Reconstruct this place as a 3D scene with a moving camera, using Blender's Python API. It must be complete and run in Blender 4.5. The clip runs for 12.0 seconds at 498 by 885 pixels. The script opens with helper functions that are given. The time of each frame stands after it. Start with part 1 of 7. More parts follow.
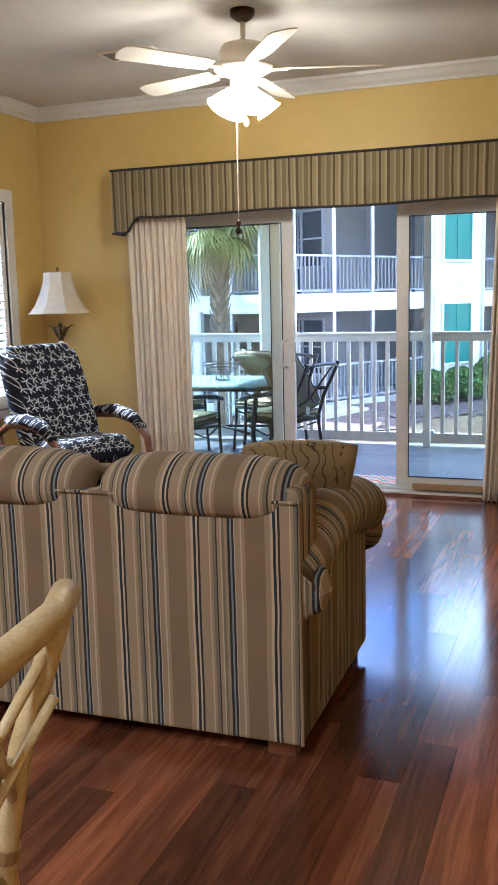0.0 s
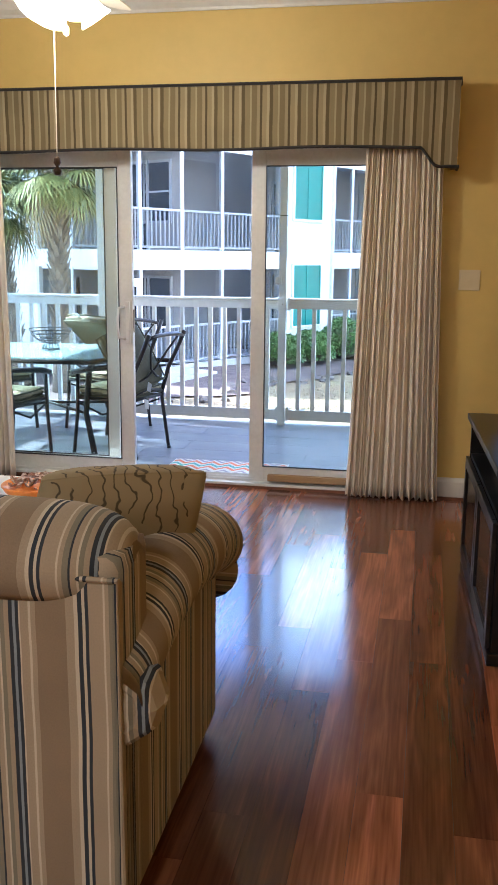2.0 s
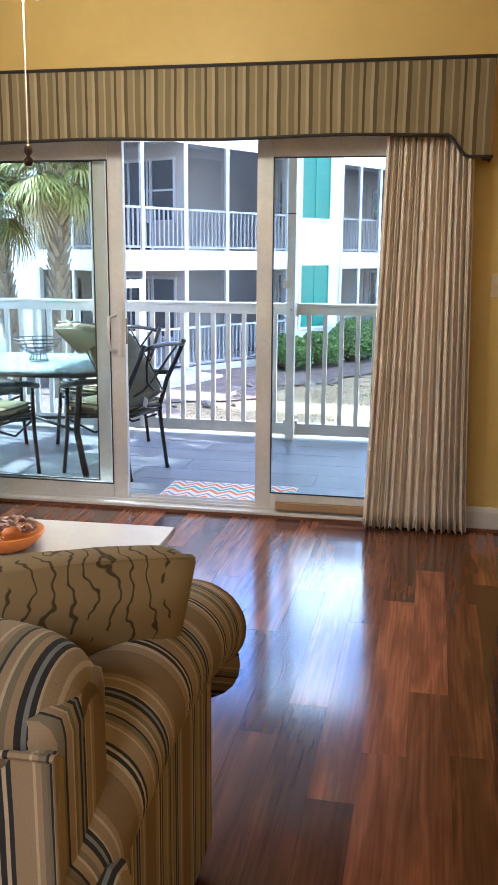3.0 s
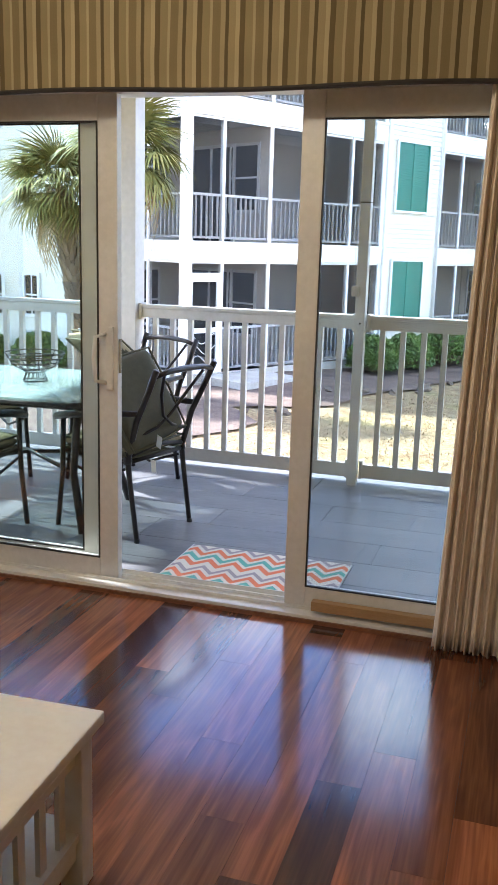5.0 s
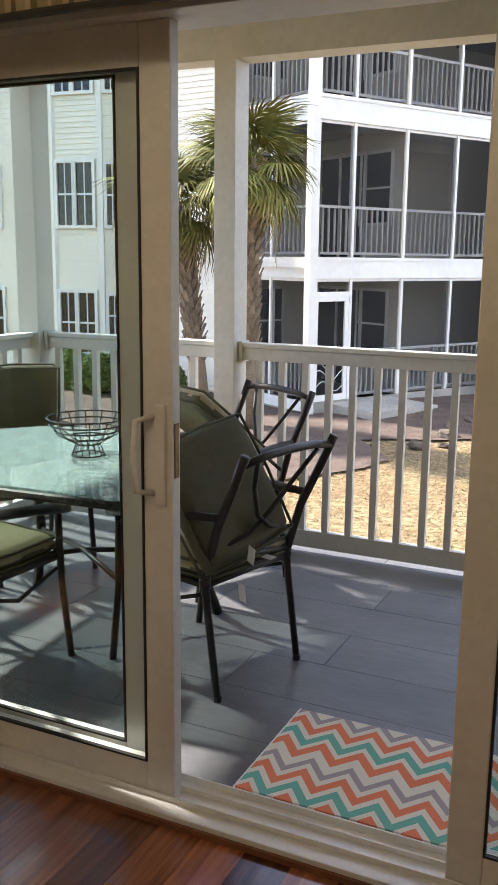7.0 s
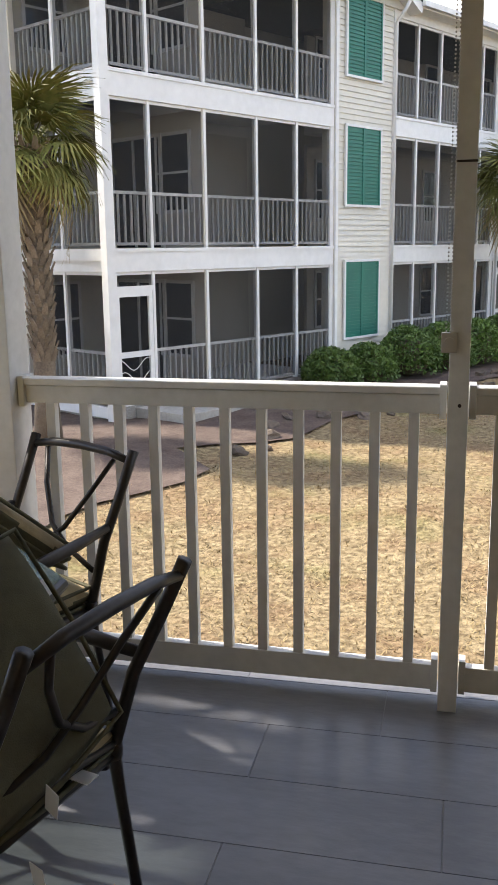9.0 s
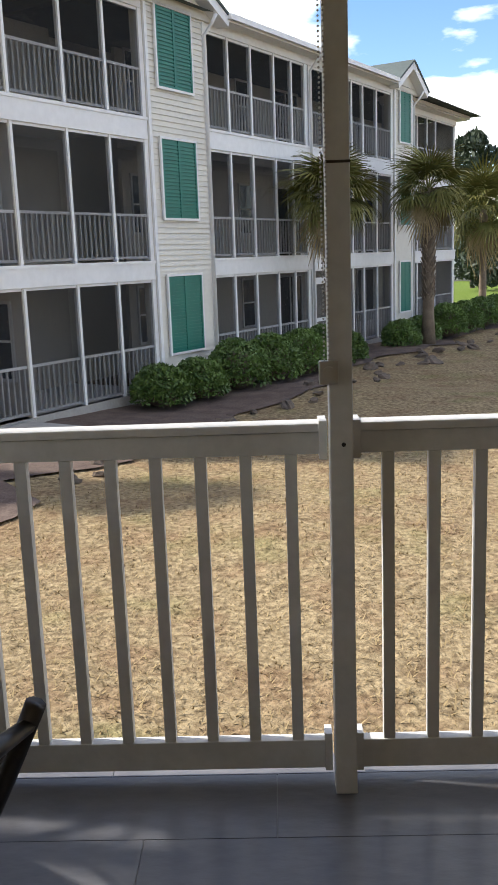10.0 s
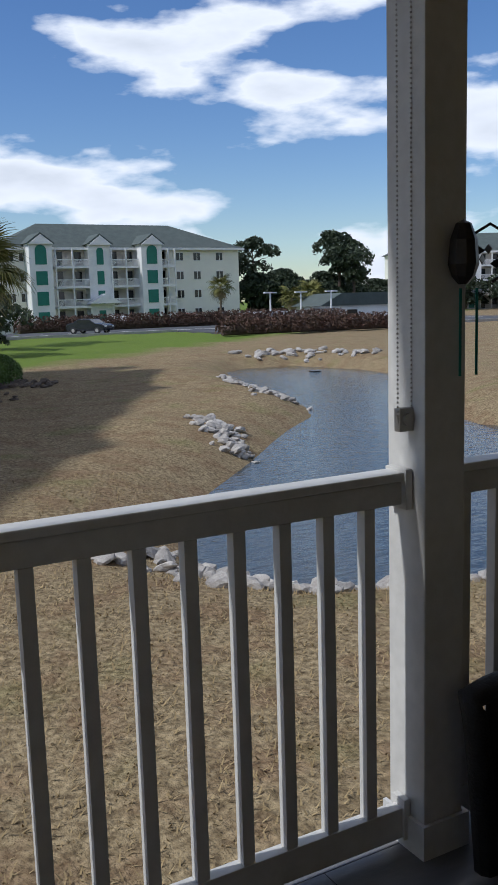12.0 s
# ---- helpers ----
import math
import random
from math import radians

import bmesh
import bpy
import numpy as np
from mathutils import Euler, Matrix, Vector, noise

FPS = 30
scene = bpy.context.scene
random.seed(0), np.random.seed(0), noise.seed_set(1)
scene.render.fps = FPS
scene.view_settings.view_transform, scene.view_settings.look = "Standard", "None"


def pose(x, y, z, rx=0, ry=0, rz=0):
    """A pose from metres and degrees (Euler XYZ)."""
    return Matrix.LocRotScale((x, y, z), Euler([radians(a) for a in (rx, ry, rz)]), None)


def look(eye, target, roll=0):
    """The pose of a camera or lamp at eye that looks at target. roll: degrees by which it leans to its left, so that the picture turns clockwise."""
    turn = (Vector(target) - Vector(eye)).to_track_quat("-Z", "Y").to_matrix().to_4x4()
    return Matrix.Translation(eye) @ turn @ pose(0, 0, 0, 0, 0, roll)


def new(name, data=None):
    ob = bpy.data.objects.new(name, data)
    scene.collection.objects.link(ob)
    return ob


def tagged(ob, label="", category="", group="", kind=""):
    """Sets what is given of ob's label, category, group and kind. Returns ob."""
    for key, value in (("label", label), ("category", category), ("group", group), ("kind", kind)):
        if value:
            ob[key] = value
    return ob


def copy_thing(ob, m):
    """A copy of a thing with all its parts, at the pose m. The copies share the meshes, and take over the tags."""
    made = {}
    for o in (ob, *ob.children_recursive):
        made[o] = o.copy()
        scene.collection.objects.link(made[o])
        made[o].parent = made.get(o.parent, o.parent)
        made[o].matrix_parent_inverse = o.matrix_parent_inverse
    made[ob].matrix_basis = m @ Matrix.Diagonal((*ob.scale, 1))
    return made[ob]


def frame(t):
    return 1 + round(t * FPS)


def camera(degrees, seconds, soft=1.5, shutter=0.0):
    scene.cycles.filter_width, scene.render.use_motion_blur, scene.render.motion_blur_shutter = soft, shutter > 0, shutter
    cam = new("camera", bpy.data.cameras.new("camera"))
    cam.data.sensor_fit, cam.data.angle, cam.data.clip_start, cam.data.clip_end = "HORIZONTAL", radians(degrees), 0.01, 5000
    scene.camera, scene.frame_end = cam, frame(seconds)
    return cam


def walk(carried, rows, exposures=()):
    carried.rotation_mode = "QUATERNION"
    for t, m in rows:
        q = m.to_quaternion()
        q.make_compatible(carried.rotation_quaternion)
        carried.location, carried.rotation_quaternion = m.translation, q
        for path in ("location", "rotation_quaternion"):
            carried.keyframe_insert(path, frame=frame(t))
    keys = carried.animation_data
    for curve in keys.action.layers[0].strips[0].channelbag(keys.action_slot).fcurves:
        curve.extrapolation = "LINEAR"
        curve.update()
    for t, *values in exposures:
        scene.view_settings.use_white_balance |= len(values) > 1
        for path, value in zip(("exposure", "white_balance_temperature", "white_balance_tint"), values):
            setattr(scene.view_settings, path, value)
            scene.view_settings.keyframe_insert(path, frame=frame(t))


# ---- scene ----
cam = camera(30.9, 12.0, soft=1.6)
PATH = [
    (0, (1.095, 0.017, 1.377), (0.398, 1.866, 1.065), -1.3),
    (0.5, (1.064, 0.202, 1.395), (0.48, 2.085, 1.057), -1.3),
    (1, (1.007, 0.398, 1.391), (0.519, 2.301, 1.016), -0.4),
    (1.5, (0.954, 0.608, 1.386), (0.584, 2.532, 0.984), 0.3),
    (2, (0.884, 0.882, 1.405), (0.514, 2.805, 0.998), 0.6),
    (2.5, (0.798, 1.153, 1.415), (0.414, 3.075, 1.014), 0.4),
    (4.5, (0.751, 2.533, 1.455), (0.358, 4.441, 1.004), 0.8),
    (5, (0.712, 2.896, 1.463), (0.139, 4.764, 1.033), 1.7),
    (5.5, (0.66, 3.274, 1.471), (0.04, 5.126, 1.04), 1.8),
    (6, (0.541, 3.664, 1.491), (-0.216, 5.469, 1.081), 1.1),
    (6.5, (0.38, 3.991, 1.479), (-0.462, 5.762, 1.086), 0.7),
    (8.5, (-0.168, 5.328, 1.488), (-0.852, 7.151, 1.032), -0.5),
    (9, (-0.315, 5.616, 1.489), (-0.752, 7.521, 1.066), -0.7),
    (9.5, (-0.397, 5.897, 1.486), (-0.637, 7.842, 1.088), -1.4),
    (10, (-0.469, 6.075, 1.502), (-0.532, 8.033, 1.099), -2.1),
    (10.5, (-0.48, 6.215, 1.509), (-0.289, 8.167, 1.116), -1.7),
    (11, (-0.43, 6.298, 1.503), (-0.147, 8.241, 1.124), -1.8),
    (11.5, (-0.413, 6.45, 1.472), (0.168, 8.333, 1.133), -1.1),
    (12, (-0.511, 6.678, 1.505), (0.451, 8.404, 1.194), -1.7),
]

EXPOSURES = [(0.0, 3.07, 4800, 10), (2.7, 3.27, 5000, 10), (4.5, 2.86, 5400, 10), (5.5, 2.42, 5900, 10), (6.7, 1.85, 6400, 10), (8.5, 1.25, 6700, 10), (9.5, 1.1, 6600, 10), (10.5, 0.45, 6350, 10), (11.2, 0.15, 6150, 10), (12.0, -0.45, 5800, 10)]
walk(cam, [(t, look(eye, target, roll)) for t, eye, target, roll in PATH], EXPOSURES)

# ---- world, sun, large lights ----
CLOUD_X, CLOUD_Y = 3.1, 1.7
SUN_DIR = Vector((-0.67, 0.11, 0.72)).normalized()


def build_world():
    w = bpy.data.worlds.new("sky")
    scene.world = w
    w.use_nodes = True
    nt = w.node_tree
    nt.nodes.clear()
    N, L = nt.nodes.new, nt.links.new
    sky = N("ShaderNodeTexSky")
    sky.sky_type, sky.sun_disc = "NISHITA", False
    sky.sun_elevation = math.asin(SUN_DIR.z)
    sky.sun_rotation = math.atan2(SUN_DIR.x, SUN_DIR.y)
    sky.air_density, sky.dust_density, sky.ozone_density = 1.0, 0.25, 2.2
    tc = N("ShaderNodeTexCoord")
    # clouds: noise over the directions, flattened towards the horizon
    mp = N("ShaderNodeMapping"); mp.inputs["Scale"].default_value = (1.0, 1.0, 2.9); mp.inputs["Location"].default_value = (CLOUD_X, CLOUD_Y, 0)
    L(tc.outputs["Generated"], mp.inputs[0])
    n1 = N("ShaderNodeTexNoise"); n1.inputs["Scale"].default_value = 4.6; n1.inputs["Detail"].default_value = 10; n1.inputs["Roughness"].default_value = 0.50
    L(mp.outputs[0], n1.inputs["Vector"])
    ramp = N("ShaderNodeValToRGB")
    ramp.color_ramp.elements[0].position, ramp.color_ramp.elements[1].position = 0.485, 0.565
    L(n1.outputs[0], ramp.inputs[0])
    # thick parts greyer underneath
    ramp2 = N("ShaderNodeValToRGB")
    ramp2.color_ramp.elements[0].position, ramp2.color_ramp.elements[1].position = 0.52, 0.78
    ramp2.color_ramp.elements[0].color, ramp2.color_ramp.elements[1].color = (11, 11, 11.1, 1), (6.2, 6.5, 7.0, 1)
    L(n1.outputs[0], ramp2.inputs[0])
    deep = N("ShaderNodeHueSaturation"); deep.inputs["Saturation"].default_value = 1.2; deep.inputs["Value"].default_value = 1.1; deep.inputs["Hue"].default_value = 0.51; L(sky.outputs[0], deep.inputs["Color"])
    mix = N("ShaderNodeMix"); mix.data_type = "RGBA"
    L(ramp.outputs[0], mix.inputs["Factor"]); L(deep.outputs[0], mix.inputs["A"]); L(ramp2.outputs[0], mix.inputs["B"])
    bg = N("ShaderNodeBackground"); bg.inputs["Strength"].default_value = 0.125
    L(mix.outputs["Result"], bg.inputs["Color"])
    out = N("ShaderNodeOutputWorld"); L(bg.outputs[0], out.inputs[0])



build_world()
sun_data = bpy.data.lights.new("sun", "SUN")
sun_data.energy, sun_data.angle, sun_data.color = 4.4, radians(2.2), (1.0, 0.95, 0.87)
sun = new("sun", sun_data)
sun.matrix_world = look(SUN_DIR * 50, (0, 0, 0))
FAN = (-0.62, 4.61)
for k in range(4):
    a = radians(45 + 90 * k)
    d = bpy.data.lights.new("fan_bulb_light", "POINT")
    d.energy, d.color, d.shadow_soft_size = 1.0, (1.0, 0.80, 0.55), 0.04
    new("fan_bulb_light", d).location = (FAN[0] + 0.13 * math.cos(a), FAN[1] + 0.13 * math.sin(a), 2.30)
# Unseen area lamps behind the camera, added to fill the room with warm light
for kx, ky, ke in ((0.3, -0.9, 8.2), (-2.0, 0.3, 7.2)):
    d = bpy.data.lights.new("room_fill_light", "AREA")
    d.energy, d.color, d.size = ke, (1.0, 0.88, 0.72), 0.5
    ob = new("room_fill_light", d)
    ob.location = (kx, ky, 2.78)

# ---- materials ----
def mat(name, base, rough=0.6, metal=0.0, vary=None, scale=6.0, detail=4, bump=0.0, bscale=None, stretch=(1, 1, 1), spec=0.5, space="Object", rnd=0.0, rvar=0.0, coat=0.0):
    """A Principled material. vary: second colour mixed in by two sizes of noise; rnd: brightness change from object to object."""
    m = bpy.data.materials.new(name)
    m.use_nodes = True
    nt = m.node_tree
    N, L = nt.nodes.new, nt.links.new
    b = nt.nodes["Principled BSDF"]
    b.inputs["Base Color"].default_value = (*base, 1)
    b.inputs["Roughness"].default_value, b.inputs["Metallic"].default_value = rough, metal
    b.inputs["Specular IOR Level"].default_value = spec
    b.inputs["Coat Weight"].default_value = coat
    tc = N("ShaderNodeTexCoord")
    mp = N("ShaderNodeMapping"); mp.inputs["Scale"].default_value = stretch
    L(tc.outputs[space], mp.inputs[0])
    col = None
    if vary:
        n = N("ShaderNodeTexNoise"); n.inputs["Scale"].default_value = scale; n.inputs["Detail"].default_value = detail
        n2 = N("ShaderNodeTexNoise"); n2.inputs["Scale"].default_value = scale * 9; n2.inputs["Detail"].default_value = 3
        L(mp.outputs[0], n.inputs["Vector"]); L(mp.outputs[0], n2.inputs["Vector"])
        av = N("ShaderNodeMath"); av.operation = "MULTIPLY_ADD"; av.inputs[1].default_value = 0.45
        L(n2.outputs[0], av.inputs[0])
        hf = N("ShaderNodeMath"); hf.operation = "MULTIPLY"; hf.inputs[1].default_value = 0.55
        L(n.outputs[0], hf.inputs[0]); L(hf.outputs[0], av.inputs[2])
        r = N("ShaderNodeValToRGB")
        r.color_ramp.elements[0].position, r.color_ramp.elements[1].position = 0.38, 0.62
        r.color_ramp.elements[0].color, r.color_ramp.elements[1].color = (*base, 1), (*vary, 1)
        L(av.outputs[0], r.inputs[0])
        col = r.outputs[0]
        if rvar:
            rr = N("ShaderNodeMapRange"); rr.inputs["To Min"].default_value, rr.inputs["To Max"].default_value = rough - rvar, rough + rvar
            L(n.outputs[0], rr.inputs["Value"]); L(rr.outputs[0], b.inputs["Roughness"])
    if rnd:
        oi = N("ShaderNodeObjectInfo")
        mr = N("ShaderNodeMapRange"); mr.inputs["To Min"].default_value, mr.inputs["To Max"].default_value = 1 - rnd, 1 + rnd
        L(oi.outputs["Random"], mr.inputs["Value"])
        hs = N("ShaderNodeHueSaturation"); hs.inputs["Color"].default_value = (*base, 1)
        if col:
            L(col, hs.inputs["Color"])
        L(mr.outputs[0], hs.inputs["Value"])
        col = hs.outputs[0]
    if col:
        L(col, b.inputs["Base Color"])
    if bump:
        nb = N("ShaderNodeTexNoise"); nb.inputs["Scale"].default_value = bscale or scale * 8; nb.inputs["Detail"].default_value = 4
        L(mp.outputs[0], nb.inputs["Vector"])
        bp = N("ShaderNodeBump"); bp.inputs["Strength"].default_value = bump; bp.inputs["Distance"].default_value = 0.01
        L(nb.outputs[0], bp.inputs["Height"]); L(bp.outputs[0], b.inputs["Normal"])
    return m


def emit_mat(name, colour, strength):
    m = bpy.data.materials.new(name)
    m.use_nodes = True
    b = m.node_tree.nodes["Principled BSDF"]
    b.inputs["Base Color"].default_value = (*colour, 1)
    b.inputs["Emission Color"].default_value = (*colour, 1)
    b.inputs["Emission Strength"].default_value = strength
    return m


def stripes(name, axis, table, period, rough=0.85, phase=0.0, bump=0.15):
    """Woven stripes along one object axis: table of (position 0..1, colour)."""
    m = mat(name, table[0][1], rough, spec=0.2)
    nt = m.node_tree
    N, L = nt.nodes.new, nt.links.new
    b = nt.nodes["Principled BSDF"]
    tc = N("ShaderNodeTexCoord"); sp = N("ShaderNodeSeparateXYZ"); L(tc.outputs["Object"], sp.inputs[0])
    wn = N("ShaderNodeTexNoise"); wn.inputs["Scale"].default_value = 3.0; L(tc.outputs["Object"], wn.inputs["Vector"])
    wob = N("ShaderNodeMath"); wob.operation = "MULTIPLY_ADD"; wob.inputs[1].default_value = 0.012; L(wn.outputs[0], wob.inputs[0]); L(sp.outputs[axis], wob.inputs[2])
    sc = N("ShaderNodeMath"); sc.operation = "MULTIPLY_ADD"; sc.inputs[1].default_value = 1 / period; sc.inputs[2].default_value = phase
    L(wob.outputs[0], sc.inputs[0])
    fr = N("ShaderNodeMath"); fr.operation = "FRACT"; L(sc.outputs[0], fr.inputs[0])
    r = N("ShaderNodeValToRGB"); r.color_ramp.interpolation = "CONSTANT"
    els = r.color_ramp.elements
    while len(els) < len(table):
        els.new(0.5)
    for e, (p, c) in zip(els, table):
        e.position, e.color = p, (*c, 1)
    L(fr.outputs[0], r.inputs[0])
    n = N("ShaderNodeTexNoise"); n.inputs["Scale"].default_value = 300; L(tc.outputs["Object"], n.inputs["Vector"])
    n3 = N("ShaderNodeTexNoise"); n3.inputs["Scale"].default_value = 5; L(tc.outputs["Object"], n3.inputs["Vector"])
    ad = N("ShaderNodeMath"); ad.operation = "ADD"; L(n.outputs[0], ad.inputs[0]); L(n3.outputs[0], ad.inputs[1])
    mr = N("ShaderNodeMapRange"); mr.inputs["From Max"].default_value = 2.0; mr.inputs["To Min"].default_value, mr.inputs["To Max"].default_value = 0.72, 1.28; L(ad.outputs[0], mr.inputs["Value"])
    hs = N("ShaderNodeHueSaturation"); L(r.outputs[0], hs.inputs["Color"]); L(mr.outputs[0], hs.inputs["Value"])
    L(hs.outputs[0], b.inputs["Base Color"])
    bp = N("ShaderNodeBump"); bp.inputs["Strength"].default_value = bump; bp.inputs["Distance"].default_value = 0.003
    L(n.outputs[0], bp.inputs["Height"]); L(bp.outputs[0], b.inputs["Normal"])
    return m


TAN, TAN2, CREAM, DARK, OLIVE = (0.23, 0.165, 0.10), (0.33, 0.255, 0.165), (0.50, 0.42, 0.30), (0.035, 0.038, 0.044), (0.20, 0.175, 0.12)
SOFA_TABLE = [(0.0, DARK), (0.035, CREAM), (0.055, DARK), (0.085, TAN2), (0.20, CREAM), (0.215, TAN2), (0.25, OLIVE), (0.29, DARK), (0.305, TAN2), (0.35, CREAM), (0.365, OLIVE), (0.40, TAN2), (0.44, DARK), (0.47, (0.22, 0.24, 0.25)), (0.495, DARK), (0.52, CREAM), (0.535, TAN2), (0.60, CREAM), (0.62, TAN2), (0.66, TAN), (0.90, TAN2), (0.965, CREAM)]
VAL_TABLE = [(0.0, (0.10, 0.075, 0.035)), (0.12, (0.21, 0.165, 0.085)), (0.30, (0.30, 0.245, 0.14)), (0.36, (0.17, 0.13, 0.065)), (0.55, (0.26, 0.21, 0.115)), (0.66, (0.085, 0.062, 0.03)), (0.74, (0.24, 0.19, 0.10)), (0.90, (0.32, 0.26, 0.15))]
M = {}
M["sofa_x"] = stripes("sofa_stripe_x", 0, SOFA_TABLE, 0.252, phase=0.30)
M["sofa_y"] = stripes("sofa_stripe_y", 1, SOFA_TABLE, 0.252, phase=0.15)
M["valance"] = stripes("valance_stripe", 0, VAL_TABLE, 0.155)
M["wall"] = mat("yellow_wall_paint", (0.64, 0.455, 0.13), 0.55, vary=(0.60, 0.43, 0.122), scale=1.5, bump=0.05, bscale=220)
M["ceiling"] = mat("ceiling_paint", (0.60, 0.555, 0.49), 0.8, vary=(0.56, 0.52, 0.46), scale=1.0, bump=0.1, bscale=120)
M["trim"] = mat("white_trim_paint", (0.68, 0.65, 0.60), 0.4, vary=(0.62, 0.60, 0.55), scale=3)
M["vinyl"] = mat("white_vinyl_frame", (0.70, 0.68, 0.64), 0.35, vary=(0.62, 0.60, 0.56), scale=5, bump=0.03)
M["shim"] = mat("bare_wood_strip", (0.42, 0.27, 0.13), 0.5, vary=(0.33, 0.2, 0.09), scale=4, stretch=(2, 20, 20))
M["curtain"] = mat("cream_curtain", (0.82, 0.73, 0.60), 0.9, vary=(0.75, 0.65, 0.52), scale=3, bump=0.25, bscale=260, spec=0.15)
M["black_trim"] = mat("black_piping", (0.02, 0.017, 0.015), 0.6)
M["black_wood"] = mat("black_lacquered_wood", (0.006, 0.0055, 0.0055), 0.32, spec=0.35, vary=(0.010, 0.009, 0.009), scale=8)
M["screen"] = mat("dark_tv_glass", (0.01, 0.01, 0.012), 0.08)
M["black_plastic"] = mat("black_plastic", (0.015, 0.015, 0.016), 0.3)
M["white_furn"] = mat("white_painted_wood", (0.75, 0.73, 0.69), 0.4, vary=(0.7, 0.67, 0.62), scale=5)
M["rattan"] = mat("cream_rattan", (0.62, 0.50, 0.27), 0.42, vary=(0.50, 0.38, 0.18), scale=14, bump=0.15)
M["binding"] = mat("rattan_binding", (0.30, 0.20, 0.09), 0.6)
M["brass"] = mat("aged_bronze", (0.10, 0.07, 0.035), 0.4, 0.8, vary=(0.2, 0.14, 0.06), scale=20)
M["crystal"] = mat("clear_acrylic", (0.85, 0.83, 0.78), 0.1)
M["shade"] = mat("cream_lampshade", (0.72, 0.64, 0.50), 0.8, vary=(0.66, 0.58, 0.45), scale=20)
M["grey_shade"] = mat("grey_lampshade", (0.22, 0.20, 0.19), 0.8)
M["fan_white"] = mat("fan_white", (0.80, 0.74, 0.62), 0.4, vary=(0.74, 0.68, 0.56), scale=4)
M["rod"] = mat("dark_bronze", (0.06, 0.035, 0.02), 0.4, 0.7)
M["glow"] = emit_mat("lit_frosted_glass", (1.0, 0.84, 0.58), 1.9)
M["pot"] = mat("orange_bowl", (0.78, 0.27, 0.03), 0.3, vary=(0.68, 0.2, 0.02), scale=9)
M["shell"] = mat("seashells", (0.66, 0.50, 0.40), 0.5, vary=(0.25, 0.12, 0.09), scale=25, rnd=0.3)
M["red_wood"] = mat("cherry_wood", (0.13, 0.045, 0.02), 0.35, vary=(0.2, 0.08, 0.035), scale=6, stretch=(6, 1, 6))
M["porch_rail"] = mat("weathered_white_paint", (0.58, 0.565, 0.535), 0.5, vary=(0.50, 0.488, 0.46), scale=3, bump=0.12, bscale=40)
M["iron"] = mat("dark_powder_coated_metal", (0.022, 0.018, 0.016), 0.38, 0.4, vary=(0.035, 0.028, 0.024), scale=12)
M["cushion_green"] = mat("olive_cushion_fabric", (0.12, 0.112, 0.07), 0.85, vary=(0.095, 0.088, 0.055), scale=4, bump=0.25, bscale=300, spec=0.2)
M["cushion_tan"] = mat("tan_cushion_fabric", (0.42, 0.35, 0.22), 0.85, vary=(0.34, 0.28, 0.17), scale=4, bump=0.25, bscale=300, spec=0.2)
M["label"] = mat("white_label", (0.7, 0.7, 0.7), 0.7)
M["siding"] = mat("cream_vinyl_siding", (0.69, 0.655, 0.57), 0.6, vary=(0.63, 0.60, 0.52), scale=0.8)
M["siding_w"] = mat("pale_vinyl_siding", (0.78, 0.755, 0.66), 0.6, vary=(0.73, 0.70, 0.61), scale=0.8)
M["bld_white"] = mat("white_fascia", (0.78, 0.77, 0.75), 0.5, vary=(0.70, 0.69, 0.67), scale=0.7)
M["shutter"] = mat("teal_shutter_paint", (0.012, 0.17, 0.12), 0.5, vary=(0.010, 0.14, 0.10), scale=2)
M["roof"] = mat("green_grey_shingles", (0.085, 0.105, 0.095), 0.85, vary=(0.06, 0.075, 0.07), scale=1.2, bump=0.3, bscale=8)
M["inner_wall"] = mat("porch_inner_wall", (0.56, 0.52, 0.45), 0.8, vary=(0.50, 0.46, 0.40), scale=0.6)
M["dark_glass"] = mat("dark_window_glass", (0.02, 0.022, 0.025), 0.08)
M["concrete"] = mat("concrete", (0.40, 0.38, 0.34), 0.85, vary=(0.32, 0.30, 0.27), scale=2, bump=0.3)
M["asphalt"] = mat("asphalt", (0.07, 0.072, 0.078), 0.85, vary=(0.05, 0.052, 0.056), scale=1.0, bump=0.2)
M["paint_line"] = mat("road_paint", (0.6, 0.6, 0.58), 0.7)
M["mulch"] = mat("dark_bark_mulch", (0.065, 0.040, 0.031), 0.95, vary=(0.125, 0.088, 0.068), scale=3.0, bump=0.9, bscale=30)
M["rock"] = mat("pale_riprap", (0.42, 0.39, 0.35), 0.85, vary=(0.25, 0.225, 0.20), scale=2, bump=0.5, bscale=9, rnd=0.25)
M["dark_rock"] = mat("brown_rock", (0.14, 0.105, 0.075), 0.9, vary=(0.08, 0.06, 0.045), scale=3, bump=0.5, bscale=9, rnd=0.25)
M["bush"] = mat("boxwood_leaves", (0.115, 0.19, 0.03), 0.55, vary=(0.06, 0.105, 0.02), scale=2.5, rnd=0.15)
M["hedge"] = mat("russet_hedge", (0.10, 0.045, 0.03), 0.8, vary=(0.06, 0.04, 0.022), scale=1.2)
M["palm_leaf"] = mat("palmetto_leaf", (0.095, 0.115, 0.024), 0.62, spec=0.25, vary=(0.20, 0.175, 0.05), scale=1.2, rnd=0.3)
M["palm_dry"] = mat("dry_palm_leaf", (0.33, 0.25, 0.12), 0.7, vary=(0.24, 0.18, 0.08), scale=2, rnd=0.2)
